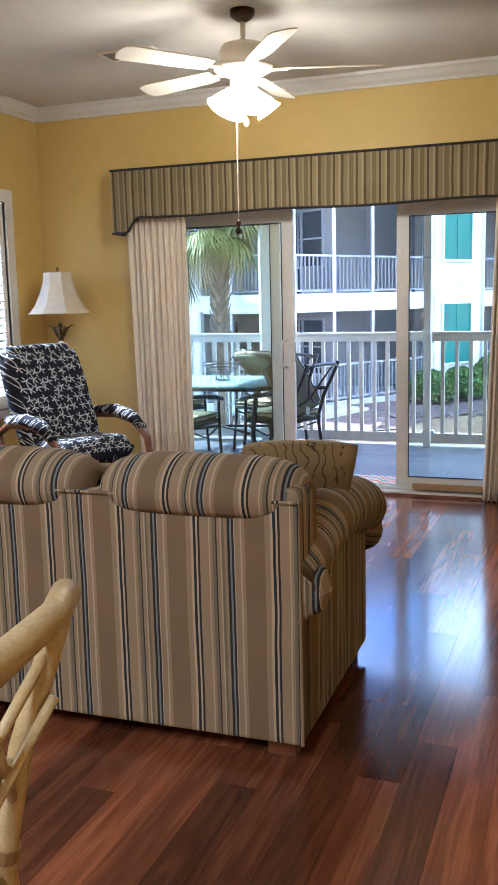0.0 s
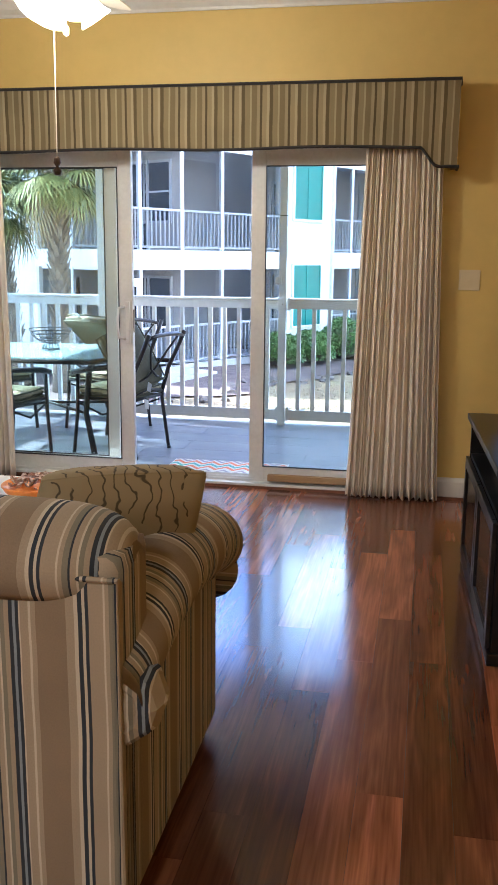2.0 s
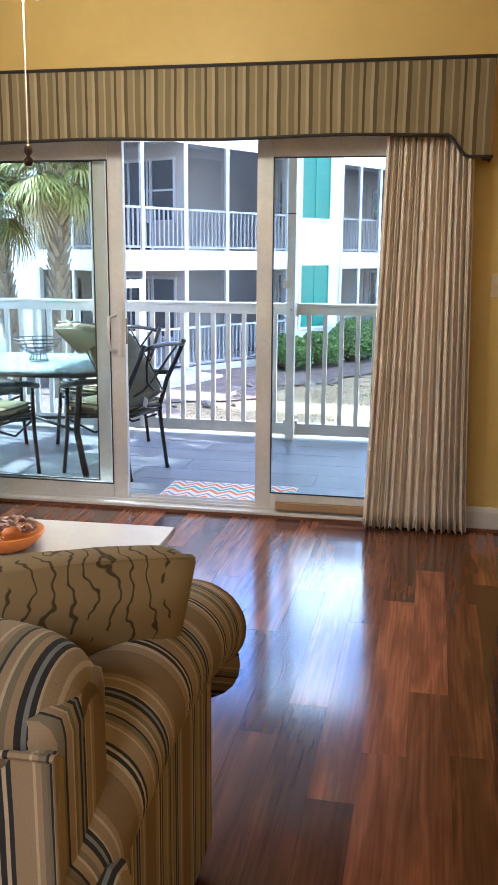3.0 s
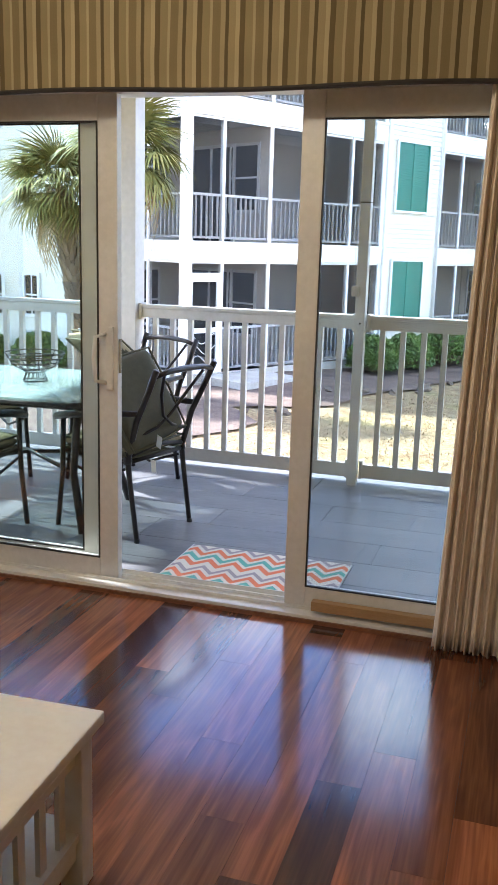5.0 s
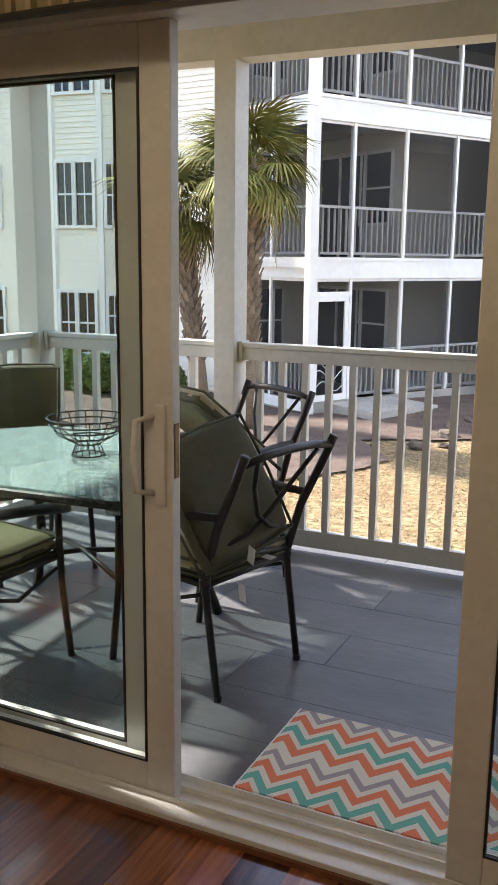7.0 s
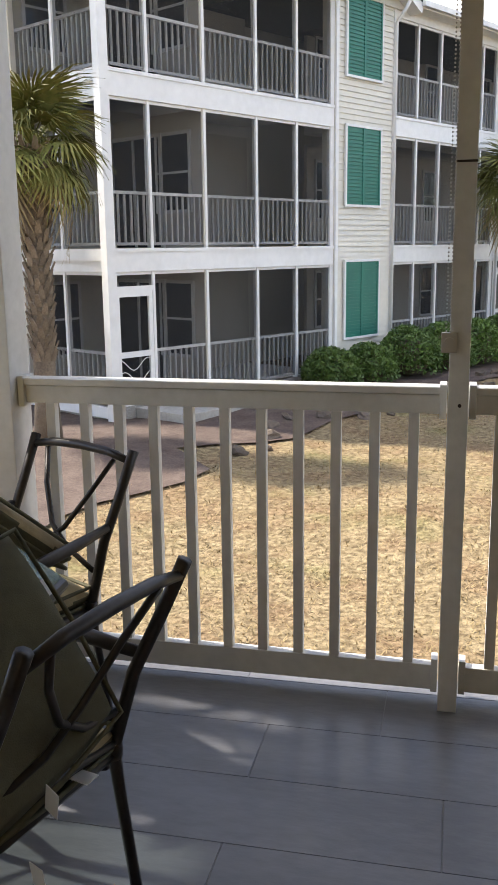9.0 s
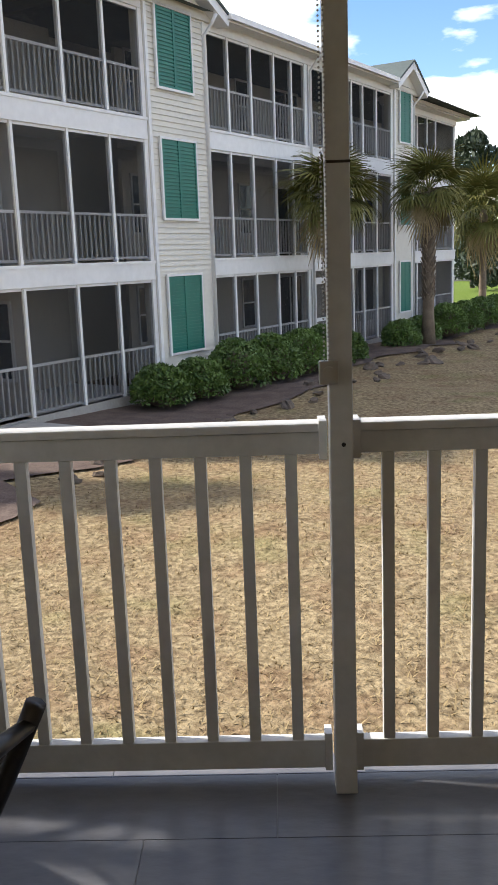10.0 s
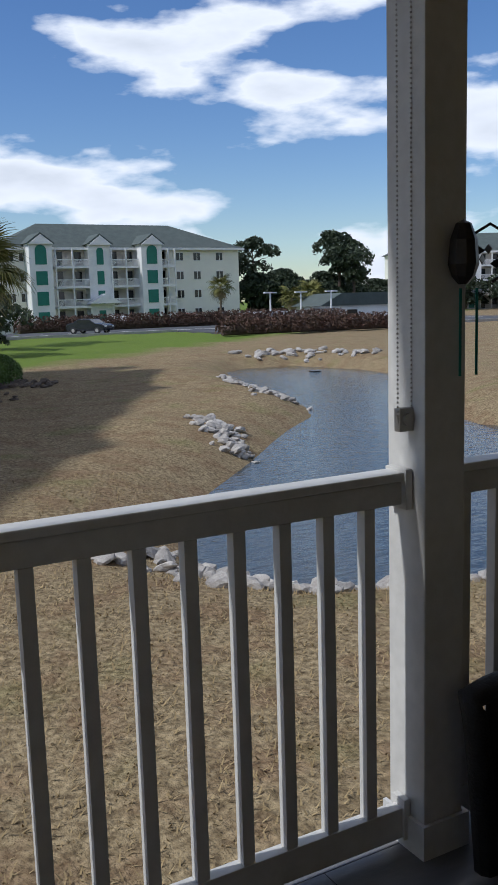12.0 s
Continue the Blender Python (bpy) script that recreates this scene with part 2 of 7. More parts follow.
M["palm_trunk"] = mat("palm_bark", (0.23, 0.18, 0.125), 0.9, vary=(0.13, 0.095, 0.065), scale=4, bump=0.6, bscale=22, rnd=0.3)
M["pine"] = mat("dark_pine_foliage", (0.020, 0.034, 0.013), 0.7, vary=(0.035, 0.05, 0.02), scale=0.7)
M["pine_trunk"] = mat("pine_bark", (0.07, 0.05, 0.035), 0.9, vary=(0.11, 0.08, 0.06), scale=3)
M["car_dark"] = mat("dark_blue_car_paint", (0.012, 0.014, 0.022), 0.2, 0.3, coat=0.6)
M["car_white"] = mat("white_car_paint", (0.7, 0.7, 0.7), 0.25, coat=0.6)
M["car_red"] = mat("maroon_car_paint", (0.12, 0.012, 0.012), 0.25, coat=0.6)
M["tyre"] = mat("rubber", (0.02, 0.02, 0.02), 0.8)
M["chain"] = mat("steel_bead_chain", (0.42, 0.40, 0.36), 0.4, 0.6)
M["wicker"] = mat("black_wicker", (0.012, 0.010, 0.009), 0.6, bump=0.6, bscale=120)
M["teal_ribbon"] = mat("teal_ribbon", (0.0, 0.16, 0.14), 0.6)
M["switch"] = mat("ivory_plastic", (0.62, 0.52, 0.33), 0.4)
M["void"] = mat("dark_interior", (0.03, 0.03, 0.03), 0.9)
M["vent"] = mat("vent_metal", (0.25, 0.22, 0.18), 0.5)


def glass(name, tint=(1, 1, 1), gloss=0.06, teal=0.0):
    m = bpy.data.materials.new(name)
    m.use_nodes = True
    nt = m.node_tree
    nt.nodes.clear()
    N, L = nt.nodes.new, nt.links.new
    t = N("ShaderNodeBsdfTransparent"); t.inputs[0].default_value = (*tint, 1)
    g = N("ShaderNodeBsdfGlossy"); g.inputs["Roughness"].default_value = 0.01
    lw = N("ShaderNodeLayerWeight"); lw.inputs[0].default_value = 0.5
    pw = N("ShaderNodeMath"); pw.operation = "POWER"; pw.inputs[1].default_value = 4.0; L(lw.outputs["Facing"], pw.inputs[0])
    f = N("ShaderNodeMath"); f.operation = "MULTIPLY_ADD"; f.inputs[1].default_value = 0.8; f.inputs[2].default_value = 0.04; L(pw.outputs[0], f.inputs[0])
    mx = N("ShaderNodeMixShader"); L(f.outputs[0], mx.inputs[0]); L(t.outputs[0], mx.inputs[1]); L(g.outputs[0], mx.inputs[2])
    o = N("ShaderNodeOutputMaterial")
    if teal:
        d = N("ShaderNodeBsdfDiffuse"); d.inputs[0].default_value = (0.40, 0.50, 0.49, 1)
        m2 = N("ShaderNodeMixShader"); m2.inputs[0].default_value = teal
        L(mx.outputs[0], m2.inputs[1]); L(d.outputs[0], m2.inputs[2]); L(m2.outputs[0], o.inputs[0])
    else:
        L(mx.outputs[0], o.inputs[0])
    return m


M["pane"] = glass("door_glass", (0.90, 0.94, 0.93))
M["table_glass"] = glass("frosted_table_glass", (0.80, 0.87, 0.86), teal=0.35)


def screen_mesh(name, amount):
    m = bpy.data.materials.new(name)
    m.use_nodes = True
    nt = m.node_tree
    nt.nodes.clear()
    N, L = nt.nodes.new, nt.links.new
    t = N("ShaderNodeBsdfTransparent"); d = N("ShaderNodeBsdfDiffuse"); d.inputs[0].default_value = (0.05, 0.05, 0.05, 1)
    mx = N("ShaderNodeMixShader"); mx.inputs[0].default_value = amount
    L(t.outputs[0], mx.inputs[1]); L(d.outputs[0], mx.inputs[2])
    o = N("ShaderNodeOutputMaterial"); L(mx.outputs[0], o.inputs[0])
    return m


M["screen_mesh"] = screen_mesh("insect_screen", 0.27)


def floor_mat():
    m = mat("cherry_laminate", (0.18, 0.06, 0.025), 0.2, spec=0.42, coat=0.22)
    m.node_tree.nodes["Principled BSDF"].inputs["Coat Roughness"].default_value = 0.10
    # Blue specular tint puts the cool colour of the door's reflection into the laminate.
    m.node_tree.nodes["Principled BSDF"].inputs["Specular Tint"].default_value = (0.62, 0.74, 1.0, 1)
    nt = m.node_tree; N, L = nt.nodes.new, nt.links.new; b = nt.nodes["Principled BSDF"]
    tc = N("ShaderNodeTexCoord"); oi = N("ShaderNodeObjectInfo")
    off = N("ShaderNodeVectorMath"); off.operation = "MULTIPLY_ADD"; off.inputs[1].default_value = (0, 0, 0)
    rv = N("ShaderNodeCombineXYZ"); mu = N("ShaderNodeMath"); mu.operation = "MULTIPLY"; mu.inputs[1].default_value = 37.0
    L(oi.outputs["Random"], mu.inputs[0])
    for k in range(3):
        L(mu.outputs[0], rv.inputs[k])
    ad = N("ShaderNodeVectorMath"); ad.operation = "ADD"; L(tc.outputs["Object"], ad.inputs[0]); L(rv.outputs[0], ad.inputs[1])
    mp = N("ShaderNodeMapping"); mp.inputs["Scale"].default_value = (8, 0.9, 1); L(ad.outputs[0], mp.inputs[0])
    n0 = N("ShaderNodeTexNoise"); n0.inputs["Scale"].default_value = 1.4; n0.inputs["Detail"].default_value = 3; n0.inputs["Distortion"].default_value = 0.35; L(mp.outputs[0], n0.inputs["Vector"])
    rg = N("ShaderNodeMath"); rg.operation = "MULTIPLY"; rg.inputs[1].default_value = 7.0; L(n0.outputs[0], rg.inputs[0])
    fr = N("ShaderNodeMath"); fr.operation = "PINGPONG"; fr.inputs[1].default_value = 1.0; L(rg.outputs[0], fr.inputs[0])
    mp2 = N("ShaderNodeMapping"); mp2.inputs["Scale"].default_value = (120, 3, 1); L(ad.outputs[0], mp2.inputs[0])
    n1 = N("ShaderNodeTexNoise"); n1.inputs["Scale"].default_value = 1.0; n1.inputs["Detail"].default_value = 4; L(mp2.outputs[0], n1.inputs["Vector"])
    mx = N("ShaderNodeMath"); mx.operation = "MULTIPLY_ADD"; mx.inputs[1].default_value = 0.32; L(fr.outputs[0], mx.inputs[0])
    h2 = N("ShaderNodeMath"); h2.operation = "MULTIPLY"; h2.inputs[1].default_value = 0.68; L(n1.outputs[0], h2.inputs[0]); L(h2.outputs[0], mx.inputs[2])
    r = N("ShaderNodeValToRGB"); e = r.color_ramp.elements
    e[0].position, e[0].color = 0.15, (0.095, 0.028, 0.012, 1); e[1].position, e[1].color = 0.85, (0.30, 0.108, 0.042, 1)
    k = e.new(0.5); k.color = (0.17, 0.058, 0.024, 1)
    L(mx.outputs[0], r.inputs[0])
    mr = N("ShaderNodeMapRange"); mr.inputs["To Min"].default_value, mr.inputs["To Max"].default_value = 0.42, 1.62; L(oi.outputs["Random"], mr.inputs["Value"])
    pw = N("ShaderNodeMath"); pw.operation = "POWER"; pw.inputs[1].default_value = 1.2; L(mr.outputs[0], pw.inputs[0])
    hs = N("ShaderNodeHueSaturation"); L(r.outputs[0], hs.inputs["Color"]); L(pw.outputs[0], hs.inputs["Value"]); L(hs.outputs[0], b.inputs["Base Color"])
    n2 = N("ShaderNodeTexNoise"); n2.inputs["Scale"].default_value = 2.2; L(tc.outputs["Object"], n2.inputs["Vector"])
    rr = N("ShaderNodeMapRange"); rr.inputs["To Min"].default_value, rr.inputs["To Max"].default_value = 0.11, 0.21; L(n2.outputs[0], rr.inputs["Value"]); L(rr.outputs[0], b.inputs["Roughness"])
    bp = N("ShaderNodeBump"); bp.inputs["Strength"].default_value = 0.06; bp.inputs["Distance"].default_value = 0.002; L(n1.outputs[0], bp.inputs["Height"]); L(bp.outputs[0], b.inputs["Normal"])
    return m


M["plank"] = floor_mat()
M["tile"] = mat("grey_porch_tile", (0.140, 0.138, 0.145), 0.34, vary=(0.105, 0.104, 0.11), scale=1.6, stretch=(1, 2.5, 1), bump=0.10, bscale=24, rnd=0.07, rvar=0.12)
M["grout"] = mat("grout", (0.22, 0.22, 0.22), 0.9)


def lawn_mat():
    m = mat("dormant_lawn", (0.30, 0.2, 0.09), 0.95, spec=0.1)
    nt = m.node_tree; N, L = nt.nodes.new, nt.links.new; b = nt.nodes["Principled BSDF"]
    tc = N("ShaderNodeTexCoord"); sp = N("ShaderNodeSeparateXYZ"); L(tc.outputs["Object"], sp.inputs[0])
    def noise_(s, d=5):
        n = N("ShaderNodeTexNoise"); n.inputs["Scale"].default_value = s; n.inputs["Detail"].default_value = d; L(tc.outputs["Object"], n.inputs["Vector"]); return n
    def ramp(src, p0, c0, p1, c1):
        r = N("ShaderNodeValToRGB"); e = r.color_ramp.elements
        e[0].position, e[0].color, e[1].position, e[1].color = p0, (*c0, 1), p1, (*c1, 1); L(src, r.inputs[0]); return r
    def mix(f, a, c):
        x = N("ShaderNodeMix"); x.data_type = "RGBA"; L(f, x.inputs["Factor"]); L(a, x.inputs["A"]); L(c, x.inputs["B"]); return x.outputs["Result"]
    fine = noise_(14); mid = noise_(1.6); big = noise_(0.22)
    straw = ramp(fine.outputs[0], 0.35, (0.145, 0.105, 0.058), 0.65, (0.34, 0.262, 0.15))
    earth = ramp(fine.outputs[0], 0.35, (0.14, 0.088, 0.048), 0.65, (0.26, 0.175, 0.10))
    green = ramp(fine.outputs[0], 0.35, (0.11, 0.115, 0.035), 0.65, (0.21, 0.205, 0.075))
    f1 = ramp(mid.outputs[0], 0.48, (0, 0, 0), 0.62, (1, 1, 1))
    f1b = N("ShaderNodeMath"); f1b.operation = "MULTIPLY"; f1b.inputs[1].default_value = 0.75; L(f1.outputs[0], f1b.inputs[0])
    c = mix(f1b.outputs[0], straw.outputs[0], earth.outputs[0])
    f2 = ramp(noise_(0.9).outputs[0], 0.56, (0, 0, 0), 0.7, (1, 1, 1))
    f2b = N("ShaderNodeMath"); f2b.operation = "MULTIPLY"; f2b.inputs[1].default_value = 0.45; L(f2.outputs[0], f2b.inputs[0])
    c = mix(f2b.outputs[0], c, green.outputs[0])
    # the kept green lawn beyond y = 52
    line = N("ShaderNodeMath"); line.operation = "MULTIPLY_ADD"; line.inputs[1].default_value = -0.75; L(sp.outputs[0], line.inputs[0]); L(sp.outputs[1], line.inputs[2])
    ln2 = N("ShaderNodeMath"); ln2.operation = "MULTIPLY_ADD"; ln2.inputs[1].default_value = 6.0; L(big.outputs[0], ln2.inputs[0]); L(line.outputs[0], ln2.inputs[2])
    f3 = N("ShaderNodeMapRange"); f3.inputs["From Min"].default_value, f3.inputs["From Max"].default_value = 43.5, 47.5; L(ln2.outputs[0], f3.inputs["Value"])
    vivid = ramp(fine.outputs[0], 0.3, (0.09, 0.14, 0.022), 0.7, (0.16, 0.21, 0.04))
    c = mix(f3.outputs[0], c, vivid.outputs[0])
    L(c, b.inputs["Base Color"])
    bp = N("ShaderNodeBump"); bp.inputs["Strength"].default_value = 0.9; bp.inputs["Distance"].default_value = 0.05; L(noise_(22, 6).outputs[0], bp.inputs["Height"]); L(bp.outputs[0], b.inputs["Normal"])
    return m


M["lawn"] = lawn_mat()


def water_mat():
    m = mat("pond_water", (0.02, 0.032, 0.04), 0.06, spec=0.6)
    nt = m.node_tree; N, L = nt.nodes.new, nt.links.new; b = nt.nodes["Principled BSDF"]
    tc = N("ShaderNodeTexCoord"); mp = N("ShaderNodeMapping"); mp.inputs["Scale"].default_value = (1.0, 2.2, 1.0); mp.inputs["Rotation"].default_value = (0, 0, 0.5); L(tc.outputs["Object"], mp.inputs[0])
    n = N("ShaderNodeTexNoise"); n.inputs["Scale"].default_value = 3.0; n.inputs["Detail"].default_value = 5; L(mp.outputs[0], n.inputs["Vector"])
    bp = N("ShaderNodeBump"); bp.inputs["Strength"].default_value = 0.5; bp.inputs["Distance"].default_value = 0.05; L(n.outputs[0], bp.inputs["Height"]); L(bp.outputs[0], b.inputs["Normal"])
    return m


M["water"] = water_mat()


def star_mat():
    m = mat("navy_starfish_fabric", (0.012, 0.013, 0.022), 0.85, spec=0.2)
    nt = m.node_tree; N, L = nt.nodes.new, nt.links.new; b = nt.nodes["Principled BSDF"]
    tc = N("ShaderNodeTexCoord"); sp = N("ShaderNodeSeparateXYZ"); L(tc.outputs["Object"], sp.inputs[0])
    def ma(op, a, bb=None, c=None):
        x = N("ShaderNodeMath"); x.operation = op
        for k, v in enumerate((a, bb, c)):
            if v is None: continue
            if isinstance(v, (int, float)): x.inputs[k].default_value = v
            else: L(v, x.inputs[k])
        return x.outputs[0]
    u = ma("ADD", sp.outputs[0], ma("MULTIPLY", sp.outputs[1], 0.35)); v = ma("ADD", sp.outputs[2], ma("MULTIPLY", sp.outputs[1], 0.9))
    cb = N("ShaderNodeCombineXYZ"); L(u, cb.inputs[0]); L(v, cb.inputs[1])
    vo = N("ShaderNodeTexVoronoi"); vo.voronoi_dimensions = "2D"; vo.inputs["Scale"].default_value = 17.0; vo.inputs["Randomness"].default_value = 0.55; L(cb.outputs[0], vo.inputs["Vector"])
    df = N("ShaderNodeVectorMath"); df.operation = "SUBTRACT"; L(cb.outputs[0], df.inputs[0]); L(vo.outputs["Position"], df.inputs[1])
    s2 = N("ShaderNodeSeparateXYZ"); L(df.outputs[0], s2.inputs[0])
    sc = N("ShaderNodeSeparateColor"); L(vo.outputs["Color"], sc.inputs[0])
    an = ma("ADD", ma("ARCTAN2", s2.outputs[1], s2.outputs[0]), ma("MULTIPLY", sc.outputs[0], 6.0))
    petal = ma("POWER", ma("ABSOLUTE", ma("COSINE", ma("MULTIPLY", an, 2.5))), 6.0)
    rad = ma("MULTIPLY_ADD", petal, 0.025, 0.005)
    ln = N("ShaderNodeVectorMath"); ln.operation = "LENGTH"; L(df.outputs[0], ln.inputs[0])
    f = ma("LESS_THAN", ln.outputs["Value"], rad)
    x = N("ShaderNodeMix"); x.data_type = "RGBA"; x.inputs["A"].default_value = (0.012, 0.013, 0.022, 1); x.inputs["B"].default_value = (0.55, 0.55, 0.52, 1); L(f, x.inputs["Factor"])
    L(x.outputs["Result"], b.inputs["Base Color"])
    return m


M["star"] = star_mat()


def pillow_mat():
    m = mat("leaf_print_fabric", (0.27, 0.20, 0.10), 0.8, spec=0.2)
    nt = m.node_tree; N, L = nt.nodes.new, nt.links.new; b = nt.nodes["Principled BSDF"]
    tc = N("ShaderNodeTexCoord"); w = N("ShaderNodeTexWave"); w.inputs["Scale"].default_value = 9; w.inputs["Distortion"].default_value = 9; w.inputs["Detail"].default_value = 2.0; w.inputs["Detail Scale"].default_value = 1.6
    L(tc.outputs["Object"], w.inputs["Vector"])
    n = N("ShaderNodeTexNoise"); n.inputs["Scale"].default_value = 8.5; L(tc.outputs["Object"], n.inputs["Vector"])
    r = N("ShaderNodeValToRGB"); e = r.color_ramp.elements; e[0].position, e[0].color, e[1].position, e[1].color = 0.02, (0.075, 0.055, 0.03, 1), 0.09, (0.27, 0.20, 0.10, 1); L(w.outputs[0], r.inputs[0])
    r2 = N("ShaderNodeValToRGB"); e = r2.color_ramp.elements; e[0].position, e[0].color, e[1].position, e[1].color = 0.47, (0.27, 0.205, 0.105, 1), 0.53, (0.17, 0.125, 0.06, 1); L(n.outputs[0], r2.inputs[0])
    th = N("ShaderNodeMath"); th.operation = "GREATER_THAN"; th.inputs[1].default_value = 0.46; L(n.outputs[0], th.inputs[0])
    x = N("ShaderNodeMix"); x.data_type = "RGBA"; L(th.outputs[0], x.inputs["Factor"]); L(r2.outputs[0], x.inputs["A"]); L(r.outputs[0], x.inputs["B"])
    L(x.outputs["Result"], b.inputs["Base Color"])
    return m


M["pillow"] = pillow_mat()


def chevron_mat():
    m = mat("chevron_rug", (0.7, 0.65, 0.58), 0.9, spec=0.1)
    nt = m.node_tree; N, L = nt.nodes.new, nt.links.new; b = nt.nodes["Principled BSDF"]
    tc = N("ShaderNodeTexCoord"); sp = N("ShaderNodeSeparateXYZ"); L(tc.outputs["Object"], sp.inputs[0])
    px = N("ShaderNodeMath"); px.operation = "PINGPONG"; px.inputs[1].default_value = 0.062; L(sp.outputs[0], px.inputs[0])
    y = N("ShaderNodeMath"); y.operation = "MULTIPLY_ADD"; y.inputs[1].default_value = 1.25; L(px.outputs[0], y.inputs[0]); L(sp.outputs[1], y.inputs[2])
    s = N("ShaderNodeMath"); s.operation = "MULTIPLY"; s.inputs[1].default_value = 1 / 0.30; L(y.outputs[0], s.inputs[0])
    fr = N("ShaderNodeMath"); fr.operation = "FRACT"; L(s.outputs[0], fr.inputs[0])
    r = N("ShaderNodeValToRGB"); r.color_ramp.interpolation = "CONSTANT"; e = r.color_ramp.elements
    W, O, T, G = (0.70, 0.66, 0.58), (0.72, 0.22, 0.12), (0.16, 0.42, 0.36), (0.36, 0.32, 0.34)
    tab = [(0, W), (0.12, O), (0.27, W), (0.36, T), (0.50, W), (0.60, O), (0.74, W), (0.84, G), (0.95, W)]
    while len(e) < len(tab): e.new(0.5)
    for k, (p, c) in zip(e, tab): k.position, k.color = p, (*c, 1)
    L(fr.outputs[0], r.inputs[0]); L(r.outputs[0], b.inputs["Base Color"])
    n = N("ShaderNodeTexNoise"); n.inputs["Scale"].default_value = 160; L(tc.outputs["Object"], n.inputs["Vector"])
    bp = N("ShaderNodeBump"); bp.inputs["Strength"].default_value = 0.6; bp.inputs["Distance"].default_value = 0.004; L(n.outputs[0], bp.inputs["Height"]); L(bp.outputs[0], b.inputs["Normal"])
    return m


M["rug"] = chevron_mat()


# ---- mesh helpers ----
def thing(name, label, category, at=(0, 0, 0), rz=0.0, group="", kind=""):
    ob = new(name)
    ob.matrix_basis = pose(*at, 0, 0, rz)
    return tagged(ob, label, category, group, kind)


def part(name, bm, material, parent=None, label="", smooth=False, bevel=0.0, kind=""):
    if bevel:
        bmesh.ops.bevel(bm, geom=[e for e in bm.edges], offset=bevel, segments=2, affect="EDGES", profile=0.6, clamp_overlap=True)
    me = bpy.data.meshes.new(name)
    bm.to_mesh(me)
    bm.free()
    if smooth:
        me.polygons.foreach_set("use_smooth", [True] * len(me.polygons))
    me.materials.append(M[material] if isinstance(material, str) else material)
    ob = new(name, me)
    ob.parent = parent
    return tagged(ob, label, kind=kind)


def share(name, src, parent, m):
    ob = new(name, src.data)
    ob.parent = parent
    ob.matrix_basis = m
    return ob


def boxes(*bs, m=None):
    bm = bmesh.new()
    for x0, x1, y0, y1, z0, z1 in bs:
        v = [bm.verts.new((x, y, z)) for x in (x0, x1) for y in (y0, y1) for z in (z0, z1)]
        for f in ((0, 1, 3, 2), (4, 6, 7, 5), (0, 4, 5, 1), (2, 3, 7, 6), (0, 2, 6, 4), (1, 5, 7, 3)):
            bm.faces.new([v[i] for i in f])
    if m is not None:
        bm.transform(m)
    return bm


def prism(pts, z0, z1):
    bm = bmesh.new()
    lo = [bm.verts.new((x, y, z0)) for x, y in pts]
    hi = [bm.verts.new((x, y, z1)) for x, y in pts]
    n = len(pts)
    bm.faces.new(lo[::-1]); bm.faces.new(hi)
    for i in range(n):
        bm.faces.new((lo[i], lo[(i + 1) % n], hi[(i + 1) % n], hi[i]))
    bmesh.ops.recalc_face_normals(bm, faces=bm.faces)
    return bm


def tube(pts, r, n=8, bm=None):
    bm = bm or bmesh.new()
    pts = [Vector(p) for p in pts]
    rs = r if isinstance(r, (list, tuple)) else [r] * len(pts)
    rings, up = [], None
    for i, p in enumerate(pts):
        d = (pts[min(i + 1, len(pts) - 1)] - pts[max(i - 1, 0)]).normalized()
        a = up if up is not None else (Vector((0, 0, 1)) if abs(d.z) < 0.9 else Vector((1, 0, 0)))
        s = d.cross(a).normalized()
        up = s.cross(d).normalized()
        rings.append([bm.verts.new(p + (s * math.cos(2 * math.pi * k / n) + up * math.sin(2 * math.pi * k / n)) * rs[i]) for k in range(n)])
    for a, b in zip(rings, rings[1:]):
        for k in range(n):
            bm.faces.new((a[k], a[(k + 1) % n], b[(k + 1) % n], b[k]))
    bm.faces.new(rings[0][::-1]); bm.faces.new(rings[-1])
    return bm


def lathe(prof, n=24, m=None, bm=None):
    bm = bm or bmesh.new()
    rings = [[bm.verts.new((r * math.cos(2 * math.pi * k / n), r * math.sin(2 * math.pi * k / n), z)) for k in range(n)] for r, z in prof]
    for a, b in zip(rings, rings[1:]):
        for k in range(n):
            bm.faces.new((a[k], a[(k + 1) % n], b[(k + 1) % n], b[k]))
    if prof[0][0] > 0.0005: bm.faces.new(rings[0][::-1])
    if prof[-1][0] > 0.0005: bm.faces.new(rings[-1])
    bmesh.ops.remove_doubles(bm, verts=bm.verts, dist=0.0003)
    if m is not None:
        bm.transform(m)
    return bm


def sheet(f, nu, nv, closed_u=False):
    """A surface from f(u, v), with u and v from 0 to 1."""
    bm = bmesh.new()
    g = [[bm.verts.new(f(i / nu, j / nv)) for j in range(nv + 1)] for i in range(nu + (0 if closed_u else 1))]
    for i in range(nu):
        for j in range(nv):
            a, b = g[i], g[(i + 1) % len(g)]
            bm.faces.new((a[j], b[j], b[j + 1], a[j + 1]))
    return bm


